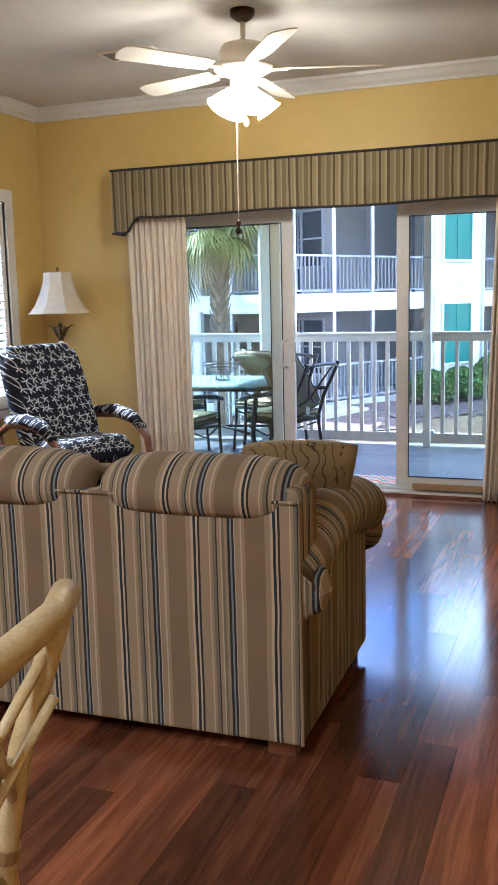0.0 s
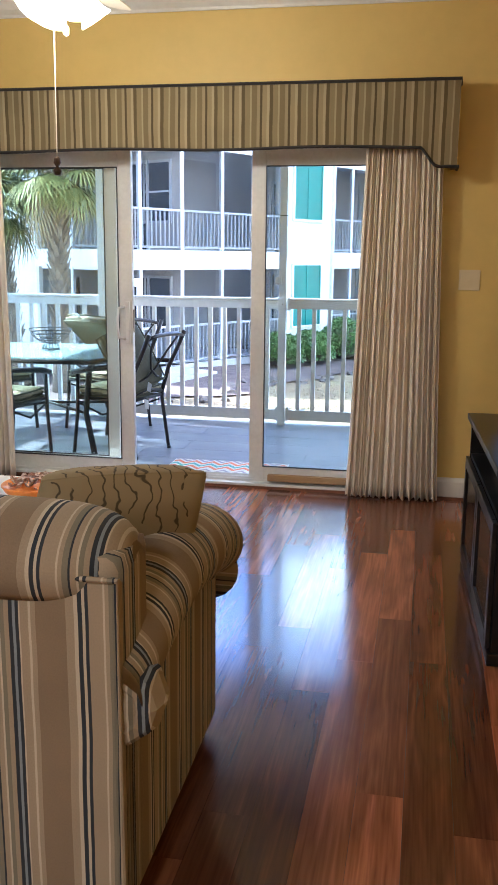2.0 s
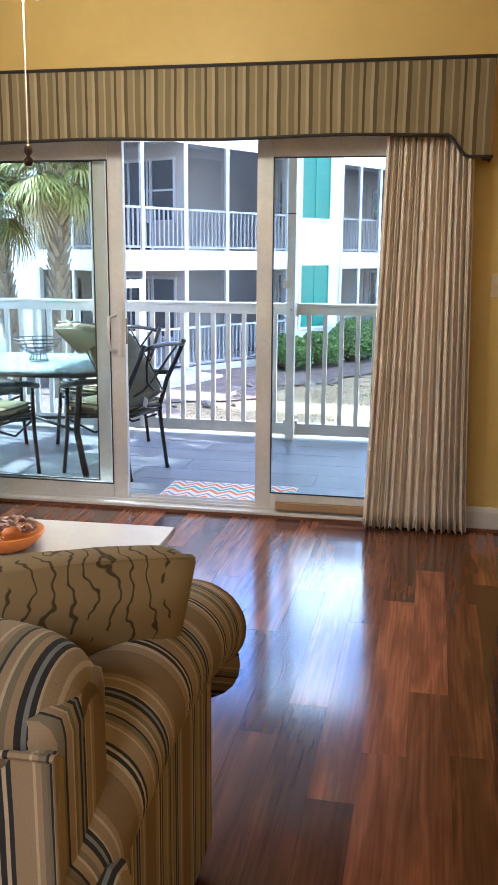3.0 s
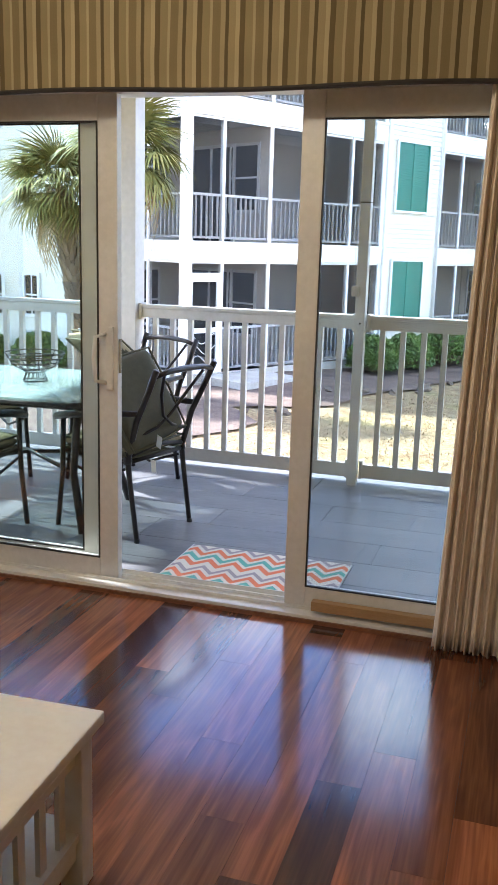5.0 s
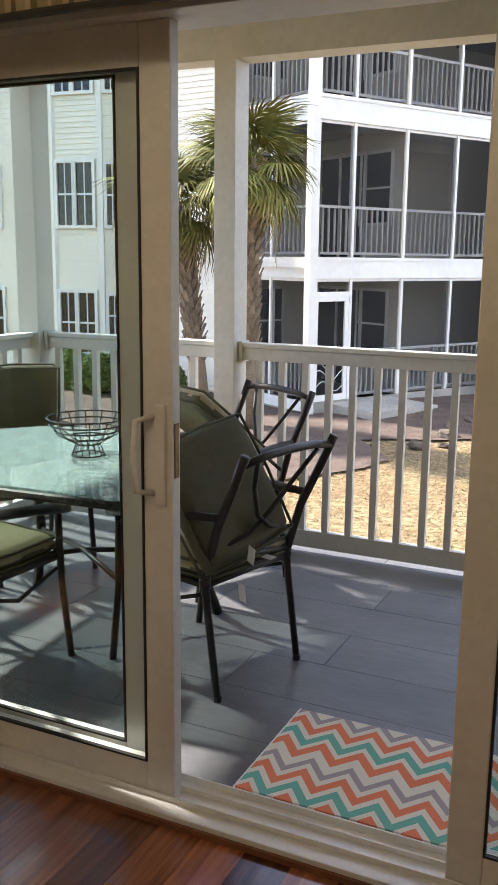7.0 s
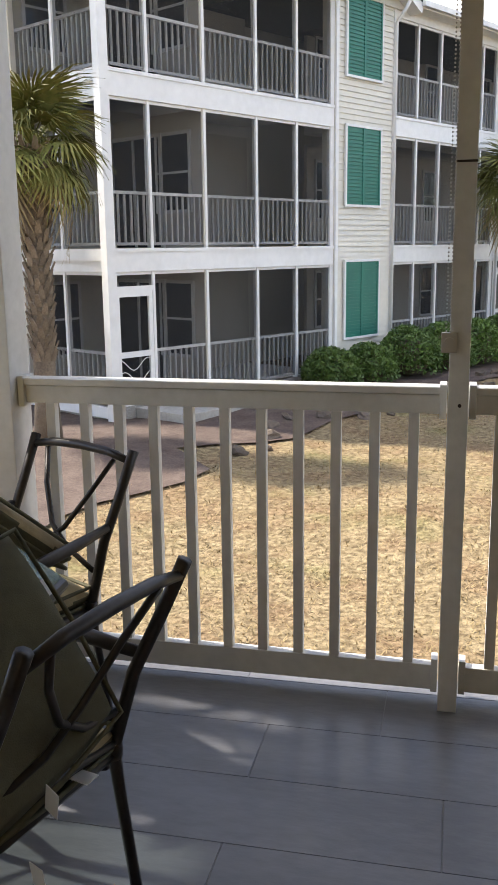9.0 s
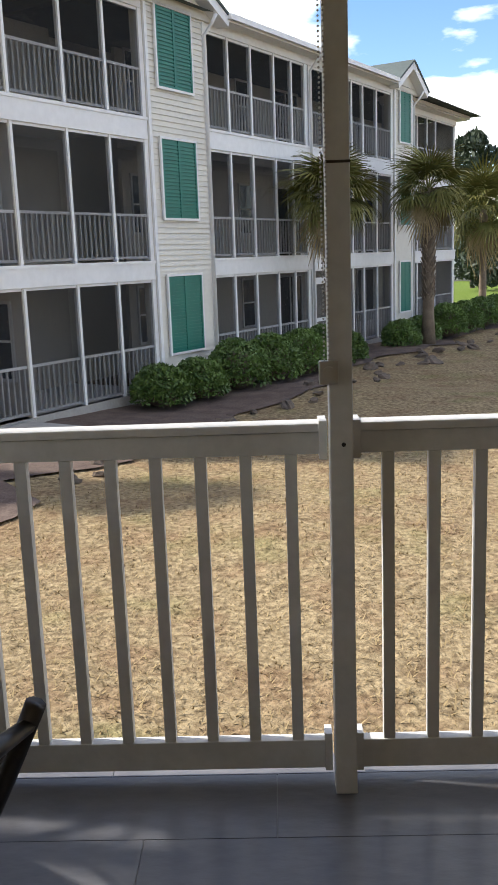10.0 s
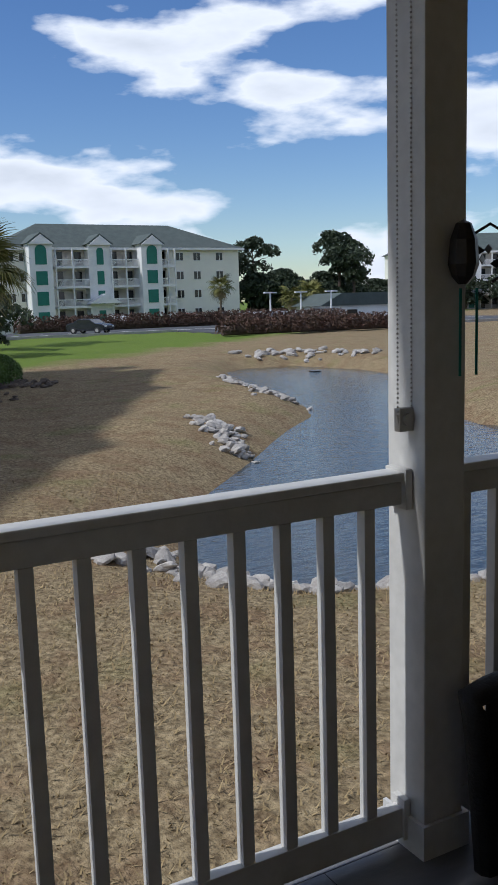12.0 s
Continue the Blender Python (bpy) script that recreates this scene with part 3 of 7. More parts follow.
def cushion(w, d, h, puff=0.35, n=14, seam=0.0, sag=0.0):
    """A soft pad, w along x, d along y, h thick, centred on its base."""
    bm = bmesh.new()
    def edge(t): return max(0.0, 1 - abs(2 * t - 1) ** 5)
    grids = []
    for side in (1, -1):
        g = []
        for i in range(n + 1):
            row = []
            for j in range(n + 1):
                u, v = i / n, j / n
                e = (edge(u) * edge(v)) ** puff
                cx, cy = (u - 0.5), (v - 0.5)
                pull = 1 - 0.05 * (abs(2 * cx) * abs(2 * cy)) ** 2
                wr = 0.004 * noise.noise(Vector((u * 5, v * 5, side * 3)))
                row.append(bm.verts.new((cx * w * pull, cy * d * pull, h / 2 + side * (h / 2) * (0.12 + 0.88 * e) + wr - sag * e)))
            g.append(row)
        grids.append(g)
        for i in range(n):
            for j in range(n):
                q = (g[i][j], g[i + 1][j], g[i + 1][j + 1], g[i][j + 1])
                bm.faces.new(q if side == 1 else q[::-1])
    a, b = grids
    rim = [(i, 0) for i in range(n)] + [(n, j) for j in range(n)] + [(n - i, n) for i in range(n)] + [(0, n - j) for j in range(n)]
    for k in range(len(rim)):
        p, q = rim[k], rim[(k + 1) % len(rim)]
        bm.faces.new((a[q[0]][q[1]], a[p[0]][p[1]], b[p[0]][p[1]], b[q[0]][q[1]]))
    return bm


def piping(w, d, z, r=0.006):
    k = 0.95
    p = [(-w / 2 * k, -d / 2 * k, z), (0, -d / 2, z), (w / 2 * k, -d / 2 * k, z), (w / 2, 0, z), (w / 2 * k, d / 2 * k, z), (0, d / 2, z), (-w / 2 * k, d / 2 * k, z), (-w / 2, 0, z), (-w / 2 * k, -d / 2 * k, z)]
    return tube(p, r, 6)


def merge(*bms):
    out = bms[0]
    me = bpy.data.meshes.new("tmp")
    for b in bms[1:]:
        b.to_mesh(me); b.free(); out.from_mesh(me)
    bpy.data.meshes.remove(me)
    return out


# ---- the room ----
WY, PY = 6.19, 8.5          # inner face of the window wall, inner face of the porch rail
XL, XR, CEIL = -2.92, 1.78, 2.845
DX0, DX1, DTOP = -1.92, 0.84, 2.065

wn = thing("wall_north", "yellow painted wall around the sliding balcony doors", "wall", kind="structure")
part("wall_face", boxes((XL - 0.16, DX0, WY, WY + 0.17, 0, CEIL), (DX1, XR + 0.16, WY, WY + 0.17, 0, CEIL), (DX0, DX1, WY, WY + 0.17, DTOP, CEIL)), "wall", wn)
ww = thing("wall_west", "yellow painted wall with a shuttered window", "wall", kind="structure")
part("wall_face", boxes((XL - 0.16, XL, -3.2, 4.75, 0, CEIL), (XL - 0.16, XL, 5.72, WY, 0, CEIL), (XL - 0.16, XL, 4.75, 5.72, 0, 0.62), (XL - 0.16, XL, 4.75, 5.72, 2.12, CEIL)), "wall", ww)
we = thing("wall_east", "yellow painted wall behind the television", "wall", kind="structure")
part("wall_face", boxes((XR, XR + 0.16, -3.2, WY, 0, CEIL)), "wall", we)
ws = thing("wall_south", "yellow painted wall", "wall", kind="structure")
part("wall_face", boxes((XL, XR, -3.36, -3.2, 0, CEIL)), "wall", ws)
cl = thing("ceiling", "white painted ceiling", "ceiling", kind="structure")
part("ceiling_face", boxes((XL - 0.16, XR + 0.16, -3.36, WY + 0.17, CEIL, CEIL + 0.1)), "ceiling", cl)


def moulding(x0, y0, x1, y1, prof, mat_, parent, name):
    """A moulding along a wall, its profile as (out from the wall, height)."""
    d = Vector((x1 - x0, y1 - y0, 0)); n = Vector((-d.y, d.x, 0)).normalized()
    bm = bmesh.new()
    rings = [[bm.verts.new(Vector((x, y, 0)) + n * o + Vector((0, 0, z))) for o, z in prof] for x, y in ((x0, y0), (x1, y1))]
    k = len(prof)
    for i in range(k):
        bm.faces.new((rings[0][i], rings[0][(i + 1) % k], rings[1][(i + 1) % k], rings[1][i]))
    bm.faces.new(rings[0][::-1]); bm.faces.new(rings[1])
    bmesh.ops.recalc_face_normals(bm, faces=bm.faces)
    return part(name, bm, mat_, parent)


CROWN = [(o, z - 0.025) for o, z in ((0.002, 2.775), (0.014, 2.775), (0.02, 2.79), (0.045, 2.81), (0.07, 2.84), (0.085, 2.85), (0.09, 2.868), (0.002, 2.868))]
BASE = [(0.001, 0), (0.016, 0), (0.016, 0.105), (0.012, 0.118), (0.006, 0.13), (0.001, 0.13)]
tr = thing("trim", "white crown moulding under the ceiling", "moulding", kind="structure")
for a in ((XR, WY, XL, WY), (XL, WY, XL, -3.2), (XR, -3.2, XR, WY)):
    moulding(*a, CROWN, "trim", tr, "crown_moulding")
bb = thing("baseboard", "white baseboard along the yellow walls", "baseboard", kind="structure")
for a in ((XR, WY, DX1, WY), (DX0, WY, XL, WY), (XL, WY, XL, -3.2), (XR, -3.2, XR, WY)):
    moulding(*a, BASE, "trim", bb, "board")
part("shoe_moulding", boxes((DX0 - 0.95, DX1 + 0.9, WY - 0.03, WY - 0.018, 0, 0.016)), "red_wood", bb, "cherry wood strip at the door sill")

# sliding door: frame, the fixed panes and the slider pushed open
dr = thing("door_1", "white vinyl sliding patio door, its middle panel open", "sliding door", kind="structure")
part("door_frame", boxes((DX0, DX0 + 0.05, WY - 0.012, WY + 0.17, 0, DTOP), (DX1 - 0.05, DX1, WY - 0.012, WY + 0.17, 0, DTOP), (DX0 + 0.05, DX1 - 0.05, WY - 0.012, WY + 0.17, 2.015, DTOP), (DX0 + 0.05, DX1 - 0.05, WY - 0.02, WY + 0.17, 0.001, 0.03)), "vinyl", dr, bevel=0.003)
part("track", boxes((DX0 + 0.05, DX1 - 0.05, WY + 0.035, WY + 0.04, 0.03, 0.045), (DX0 + 0.05, DX1 - 0.05, WY + 0.095, WY + 0.10, 0.03, 0.045), (DX0 + 0.05, DX1 - 0.05, WY + 0.14, WY + 0.145, 0.03, 0.05)), "vinyl", dr)


def door_panel(name, x0, x1, y, stile, bottom=0.09, frame_mat="vinyl", label="", right=None):
    right = right or stile
    p = part(name, boxes((x0, x0 + stile, y, y + 0.04, 0.034, 2.015), (x1 - right, x1, y, y + 0.04, 0.034, 2.015), (x0 + stile, x1 - right, y, y + 0.04, 1.915, 2.015), (x0 + stile, x1 - right, y, y + 0.04, 0.034, 0.034 + bottom)), frame_mat, dr, label, bevel=0.004)
    g = part("pane", boxes((x0 + stile - 0.008, x1 - right + 0.008, y + 0.016, y + 0.022, 0.03 + bottom, 1.925)), "pane", p)
    g.visible_shadow = False
    part("gasket", boxes((x0 + stile, x0 + stile + 0.006, y - 0.002, y + 0.01, 0.034 + bottom, 1.915), (x1 - right - 0.006, x1 - right, y - 0.002, y + 0.01, 0.034 + bottom, 1.915), (x0 + stile + 0.006, x1 - right - 0.006, y - 0.002, y + 0.01, 0.034 + bottom, 0.04 + bottom), (x0 + stile + 0.006, x1 - right - 0.006, y - 0.002, y + 0.01, 1.909, 1.915)), "black_trim", p)
    return p


door_panel("fixed_panel", DX0 + 0.05, -1.0, WY + 0.105, 0.075)
sl = door_panel("sliding_panel", DX0 + 0.06, -0.883, WY + 0.045, 0.075, right=0.085, label="sliding panel with its handle")
door_panel("fixed_panel", -0.145, DX1 - 0.05, WY + 0.045, 0.085)
part("wood_strip", boxes((-0.02, DX1 - 0.06, WY - 0.008, WY + 0.03, 0.046, 0.085)), "shim", dr, "bare wooden security bar in the track", bevel=0.003)
hd = part("door_handle", boxes((-0.928, -0.898, WY + 0.030, WY + 0.045, 0.86, 1.12)), "vinyl", sl, "white pull handle", bevel=0.004)
part("grip", tube([(-0.928, WY + 0.04, 0.89), (-0.958, WY - 0.005, 0.90), (-0.963, WY - 0.012, 0.99), (-0.958, WY - 0.005, 1.08), (-0.928, WY + 0.04, 1.09)], 0.009), "vinyl", hd, smooth=True)
part("latch", boxes((-0.884, -0.880, WY + 0.055, WY + 0.075, 0.93, 1.07)), "brass", hd)

# window in the west wall with plantation shutters
wi = thing("window_1", "white window with closed plantation shutters", "window", kind="structure")
part("window_frame", boxes((XL - 0.16, XL + 0.012, 4.66, 4.75, 0.53, 2.21), (XL - 0.16, XL + 0.012, 5.72, 5.81, 0.53, 2.21), (XL - 0.16, XL + 0.012, 4.75, 5.72, 2.12, 2.21), (XL - 0.12, XL + 0.03, 4.75, 5.72, 0.56, 0.62)), "trim", wi)
part("pane", boxes((XL - 0.12, XL - 0.114, 4.75, 5.72, 0.62, 2.12)), "pane", wi).visible_shadow = False
for s0 in (4.755, 5.24):
    sh = part("shutter", boxes((XL - 0.04, XL - 0.012, s0, s0 + 0.05, 0.625, 2.115), (XL - 0.04, XL - 0.012, s0 + 0.425, s0 + 0.475, 0.625, 2.115), (XL - 0.04, XL - 0.012, s0 + 0.05, s0 + 0.425, 0.625, 0.72), (XL - 0.04, XL - 0.012, s0 + 0.05, s0 + 0.425, 2.03, 2.115)), "white_furn", wi)
    lv = boxes((-0.032, 0.032, s0 + 0.05, s0 + 0.425, -0.004, 0.004))
    me0 = part("louvre", lv, "white_furn", sh)
    me0.matrix_basis = pose(XL - 0.026, 0, 0.75, 0, 38, 0)
    for k in range(1, 23):
        share("louvre", me0, sh, pose(XL - 0.026, 0, 0.75 + 0.0565 * k, 0, 38, 0))


# valance board
def valance():
    t = thing("window_valance", "olive striped fabric cornice with black piping above the doors", "valance", at=(0, 0, 0))
    x0, x1, yf, zt, zm, zb = -2.185, 1.012, 6.0, 2.322, 1.983, 1.88
    def low(x):
        d = min(x - x0, x1 - x)
        if d < 0.10: return zb
        if d < 0.21:
            q = (d - 0.10) / 0.11
            return zb + (zm - zb) * (q * q * (3 - 2 * q))
        return zm + 0.006 * math.sin(x * 5)
    xs = sorted({x0, x1} | {round(x0 + 0.01 * k, 4) for k in range(1, int((x1 - x0) / 0.01))})
    bm = bmesh.new()
    rows = []
    for x in xs:
        rows.append([bm.verts.new((x, yf, low(x))), bm.verts.new((x, yf, zt)), bm.verts.new((x, yf + 0.03, zt)), bm.verts.new((x, yf + 0.03, low(x)))])
    for a, b in zip(rows, rows[1:]):
        for k in range(4):
            bm.faces.new((a[k], b[k], b[(k + 1) % 4], a[(k + 1) % 4]))
    bm.faces.new(rows[0]); bm.faces.new(rows[-1][::-1])
    bmesh.ops.recalc_face_normals(bm, faces=bm.faces)
    part("front_board", bm, "valance", t)
    for x in (x0, x1 - 0.03):
        part("side_board", boxes((x, x + 0.03, yf + 0.03, WY - 0.002, zb, zt)), "valance", t)
    part("top_board", boxes((x0 + 0.03, x1 - 0.03, yf + 0.03, WY - 0.002, zt - 0.02, zt)), "valance", t)
    part("top_piping", tube([(x0 - 0.004, WY - 0.002, zt), (x0 - 0.004, yf - 0.004, zt), (x1 + 0.004, yf - 0.004, zt), (x1 + 0.004, WY - 0.002, zt)], 0.009, 6), "black_trim", t)
    part("bottom_piping", tube([(x0 - 0.004, WY - 0.002, zb)] + [(x, yf - 0.004, low(x)) for x in xs[::2]] + [(x1 + 0.004, yf - 0.004, zb), (x1 + 0.004, WY - 0.002, zb)], 0.009, 6), "black_trim", t)


valance()


def curtain(name_label, x0t, x1t, x0b, x1b, y, folds, seed):
    t = thing("curtain", name_label, "curtain", at=((x0b + x1b) / 2, y, 0), group="curtains at the balcony doors")
    cx = (x0b + x1b) / 2
    rnd_ = random.Random(seed)
    ph = [rnd_.uniform(0, 6.28) for _ in range(4)]
    def f(u, v):
        z = 0.012 + 2.06 * v
        k = v ** 0.8
        w = u + 0.018 * math.sin(9 * u + ph[0]) * (1 - 0.3 * v)
        x = (x0b * (1 - k) + x0t * k) * (1 - w) + (x1b * (1 - k) + x1t * k) * w
        a = 0.017 + 0.014 * (1 - v) * (0.6 + 0.4 * math.sin(5 * u + ph[1]))
        yy = a * math.sin(2 * math.pi * folds * u + ph[2] + 0.5 * math.sin(3 * v + 7 * u)) + 0.010 * math.sin(2 * math.pi * folds * 2.3 * u + ph[3])
        return (x - cx, yy, z + 0.012 * math.sin(2 * math.pi * folds * u) * (1 - v))
    bm = sheet(f, 170, 24)
    ob = part("drape", bm, "curtain", t, smooth=True)
    s = ob.modifiers.new("thickness", "SOLIDIFY"); s.thickness = 0.004
    return t


curtain("cream pleated curtain drawn to the side of the open doorway", 0.52, 0.94, 0.455, 1.01, 6.09, 14, 3)
curtain("cream pleated curtain beside the fixed pane", -2.13, -1.64, -2.08, -1.63, 6.09, 10, 8)

# light switch
t = thing("light_switch", "ivory triple light switch on the yellow wall", "light switch", at=(1.12, WY, 1.28))
part("plate", boxes((-0.058, 0.058, -0.006, -0.0005, -0.057, 0.057)), "switch", t, bevel=0.003)
for k in (-0.045, 0.0, 0.045):
    part("toggle", boxes((k - 0.005, k + 0.005, -0.018, -0.008, -0.012, 0.012)), "switch", t)


# ---- sofa ----
def sofa():
    """Local frame: origin on the floor at the back right corner, x to the right, y towards the seat."""
    t = thing("sofa", "striped tan and cream rolled-arm sofa on the wooden floor", "sofa", at=(0.338, 2.42, 0), rz=1.0)
    W, D = 2.02, 0.93
    # back panel, slightly leaning
    def back(u, v):
        z = 0.055 + 0.755 * v
        return (-W * (1 - u), 0.0 + 0.02 * v - 0.006 * math.sin(math.pi * v), z)
    bm = boxes((-W, 0, 0.0, 0.16, 0.055, 0.80))
    part("back", bm, "sofa_x", t, bevel=0.012)
    part("back_welt", tube([(-W, -0.003, 0.80), (0.0, -0.003, 0.80), (0.002, -0.003, 0.06)], 0.006, 6), "sofa_x", t)
    part("frame", boxes((-W, -0.20, 0.16, D - 0.02, 0.055, 0.30)), "sofa_x", t, bevel=0.012)
    # seat cushions
    for k in range(2):
        w = (W - 0.40) / 2
        c = part("seat_cushion", cushion(w, 0.62, 0.17), "sofa_x", t, smooth=True)
        c.location = (-0.20 - w * (k + 0.5), 0.56, 0.30)
    # back cushions roll over the top of the back
    def roll(u, v, w, lean=0.0):
        a = -0.55 + 3.9 * v
        e = (1 - abs(2 * u - 1) ** 6) ** 0.7
        r = 0.030 + 0.080 * e + 0.006 * math.sin(math.pi * u)
        x = (u - 0.5) * w * (0.985 + 0.0 * v)
        return (x, 0.10 + 0.02 - r * 1.25 * math.cos(a), 0.795 + (r * 0.95) * math.sin(a) + 0.008 * e)
    ws_ = (0.70, 0.80, 0.48)
    x = 0.012
    for i, w in enumerate(ws_):
        c = part("back_cushion", sheet(lambda u, v, w=w: roll(u, v, w), 30, 22), "sofa_x", t, smooth=True)
        caps = bmesh.new(); caps.from_mesh(c.data)
        bmesh.ops.holes_fill(caps, edges=[e for e in caps.edges if e.is_boundary], sides=0)
        caps.to_mesh(c.data); caps.free()
        c.location = (x - w / 2, 0, 0)
        x -= w + 0.004
    for x_ in (-0.085, -W + 0.0):
        c = part("back_side", boxes((x_, x_ + 0.085 + 0.006, 0.012, 0.20, 0.56, 0.845)), "sofa_y", t, bevel=0.035)
        for q in c.data.polygons: q.use_smooth = True
    for k in range(2):
        w = (W - 0.40) / 2
        c = part("lumbar_cushion", cushion(w, 0.42, 0.18), "sofa_x", t, smooth=True)
        c.matrix_basis = pose(-0.20 - w * (k + 0.5), 0.30, 0.62, 78, 0, 0)
    # rolled arms: a scroll profile swept from back to front, its top falling towards the front
    def arm(side):
        def f(u, v):
            y = 0.014 + (D - 0.024) * u
            top = 0.635 + 0.115 * min(1, u / 0.5) ** 0.8 - 0.05 * u ** 6
            r = 0.112 - 0.02 * (1 - u)
            cx, cz = 0.012 * u - 0.062, top - r
            a = -2.3 + 4.9 * v
            return (side * (cx + r * 1.12 * math.sin(a)), y, cz + r * math.cos(a))
        bm = sheet(f, 26, 28)
        bmesh.ops.holes_fill(bm, edges=[e for e in bm.edges if e.is_boundary], sides=0)
        p = part("arm_roll", bm, "sofa_y", t, smooth=True)
        q = part("arm_side", boxes((-0.17, -0.0, 0.02, D - 0.03, 0.055, 0.56), m=Matrix.Diagonal((side, 1, 1, 1))), "sofa_y", t, bevel=0.01)
        fpanel = lathe([(0.001, 0.016), (0.05, 0.014), (0.085, 0.004), (0.092, 0.0)], 20)
        fp = part("arm_front", fpanel, "sofa_y", t, smooth=True)
        fp.matrix_basis = pose(side * -0.03, D - 0.012, 0.50, -90, 0, 0)
        if side < 0:
            for o in (p, q, fp):
                o.location.x -= W
        return p
    arm(1); arm(-1)
    # gathered end of the arm roll beside the back
    part("gathered_end", lathe([(0, 0.016), (0.03, 0.015), (0.05, 0.010), (0.056, 0.013), (0.078, 0.006), (0.088, -0.006), (0.098, -0.05), (0.09, -0.09), (0.05, -0.11)], 10, pose(-0.022, 0.024, 0.525, 90, 0, 0)), "sofa_x", t)
    for x in (-0.075, -W + 0.075):
        for y in (0.075, D - 0.09):
            part("leg", boxes((x - 0.045, x + 0.045, y - 0.045, y + 0.045, 0, 0.055)), "red_wood", t, bevel=0.004)
    return t


sofa()
t = thing("throw_pillow", "olive leaf-print pillow leaning on the sofa arm", "pillow")
w_, d_ = Vector((0.80, 0.58, -0.05)).normalized(), Vector((0.42, -0.28, 0.87))
d_ = (d_ - w_ * d_.dot(w_)).normalized()
n_ = w_.cross(d_)
t.matrix_basis = Matrix.Translation((0.145, 2.937, 0.715)) @ Matrix((w_, d_, n_)).transposed().to_4x4() @ pose(0, 0, -0.08)
p = part("cover", cushion(0.42, 0.42, 0.17, 0.5, 16), "pillow", t, smooth=True)
part("welt", piping(0.42, 0.42, 0.085, 0.004), "pillow", t, smooth=True)


# ---- coffee table, bowl of shells ----
def coffee_table():
    t = thing("coffee_table", "white mission-style coffee table with slatted ends", "coffee table", at=(-0.66, 4.0, 0), rz=2.0)
    w, l, h = 0.55, 0.57, 0.42
    part("tabletop", boxes((-w, w, -l, l, h - 0.03, h)), "white_furn", t, bevel=0.006)
    legs = [(x, y) for x in (-w + 0.05, w - 0.05) for y in (-l + 0.05, l - 0.05)]
    for x, y in legs:
        part("leg", boxes((x - 0.028, x + 0.028, y - 0.028, y + 0.028, 0, h - 0.03)), "white_furn", t, bevel=0.003)
    for x in (-w + 0.05, w - 0.05):
        for z0, z1 in ((h - 0.10, h - 0.03), (0.08, 0.13)):
            part("side_rail", boxes((x - 0.012, x + 0.012, -l + 0.078, l - 0.078, z0, z1)), "white_furn", t)
        s0 = None
        for k in range(11):
            y = -l + 0.13 + k * (2 * l - 0.26) / 10
            if s0 is None:
                s0 = part("slat", boxes((-0.006, 0.006, -0.014, 0.014, 0.13, h - 0.10)), "white_furn", t); s0.location = (x, y, 0)
            else:
                share("slat", s0, t, pose(x, y, 0))
    for y in (-l + 0.05, l - 0.05):
        for z0, z1 in ((h - 0.10, h - 0.03), (0.08, 0.13)):
            part("end_rail", boxes((-w + 0.078, w - 0.078, y - 0.012, y + 0.012, z0, z1)), "white_furn", t)
    part("shelf", boxes((-w + 0.03, w - 0.03, -l + 0.03, l - 0.03, 0.131, 0.148)), "white_furn", t)


coffee_table()
t = thing("bowl", "shallow orange bowl full of seashells on the coffee table", "bowl", at=(-0.64, 4.22, 0.42))
part("body", lathe([(0.0, 0.0), (0.07, 0.0), (0.10, 0.012), (0.128, 0.04), (0.142, 0.062), (0.138, 0.066), (0.12, 0.045), (0.06, 0.016), (0.0, 0.014)], 32), "pot", t, smooth=True)
t = thing("seashells", "heap of pink and brown seashells in the orange bowl", "seashells", at=(-0.64, 4.22, 0.42))
rs = random.Random(5)
shell0 = None
for k in range(60):
    r, a = 0.108 * math.sqrt(rs.random()), rs.uniform(0, 6.28)
    m = pose(r * math.cos(a), r * math.sin(a), 0.058 + 0.022 * (1 - (r / 0.11) ** 2) + rs.uniform(0, 0.012), rs.uniform(-60, 60), rs.uniform(-60, 60), rs.uniform(0, 360)) @ Matrix.Scale(rs.uniform(0.7, 1.5), 4)
    if shell0 is None:
        bm = bmesh.new()
        for i in range(9):
            a0 = math.pi * i / 8
            bm.verts.new((0.018 * math.cos(a0), 0.018 * math.sin(a0), 0.002 * (i % 2)))
        c = bm.verts.new((0, -0.006, 0.0)); top = bm.verts.new((0, 0.006, 0.009))
        bm.verts.ensure_lookup_table()
        for i in range(8):
            bm.faces.new((bm.verts[i], bm.verts[i + 1], top)); bm.faces.new((bm.verts[i + 1], bm.verts[i], c))
        shell0 = part("shell", bm, "shell", t); shell0.matrix_basis = m
    else:
        share("shell", shell0, t, m)


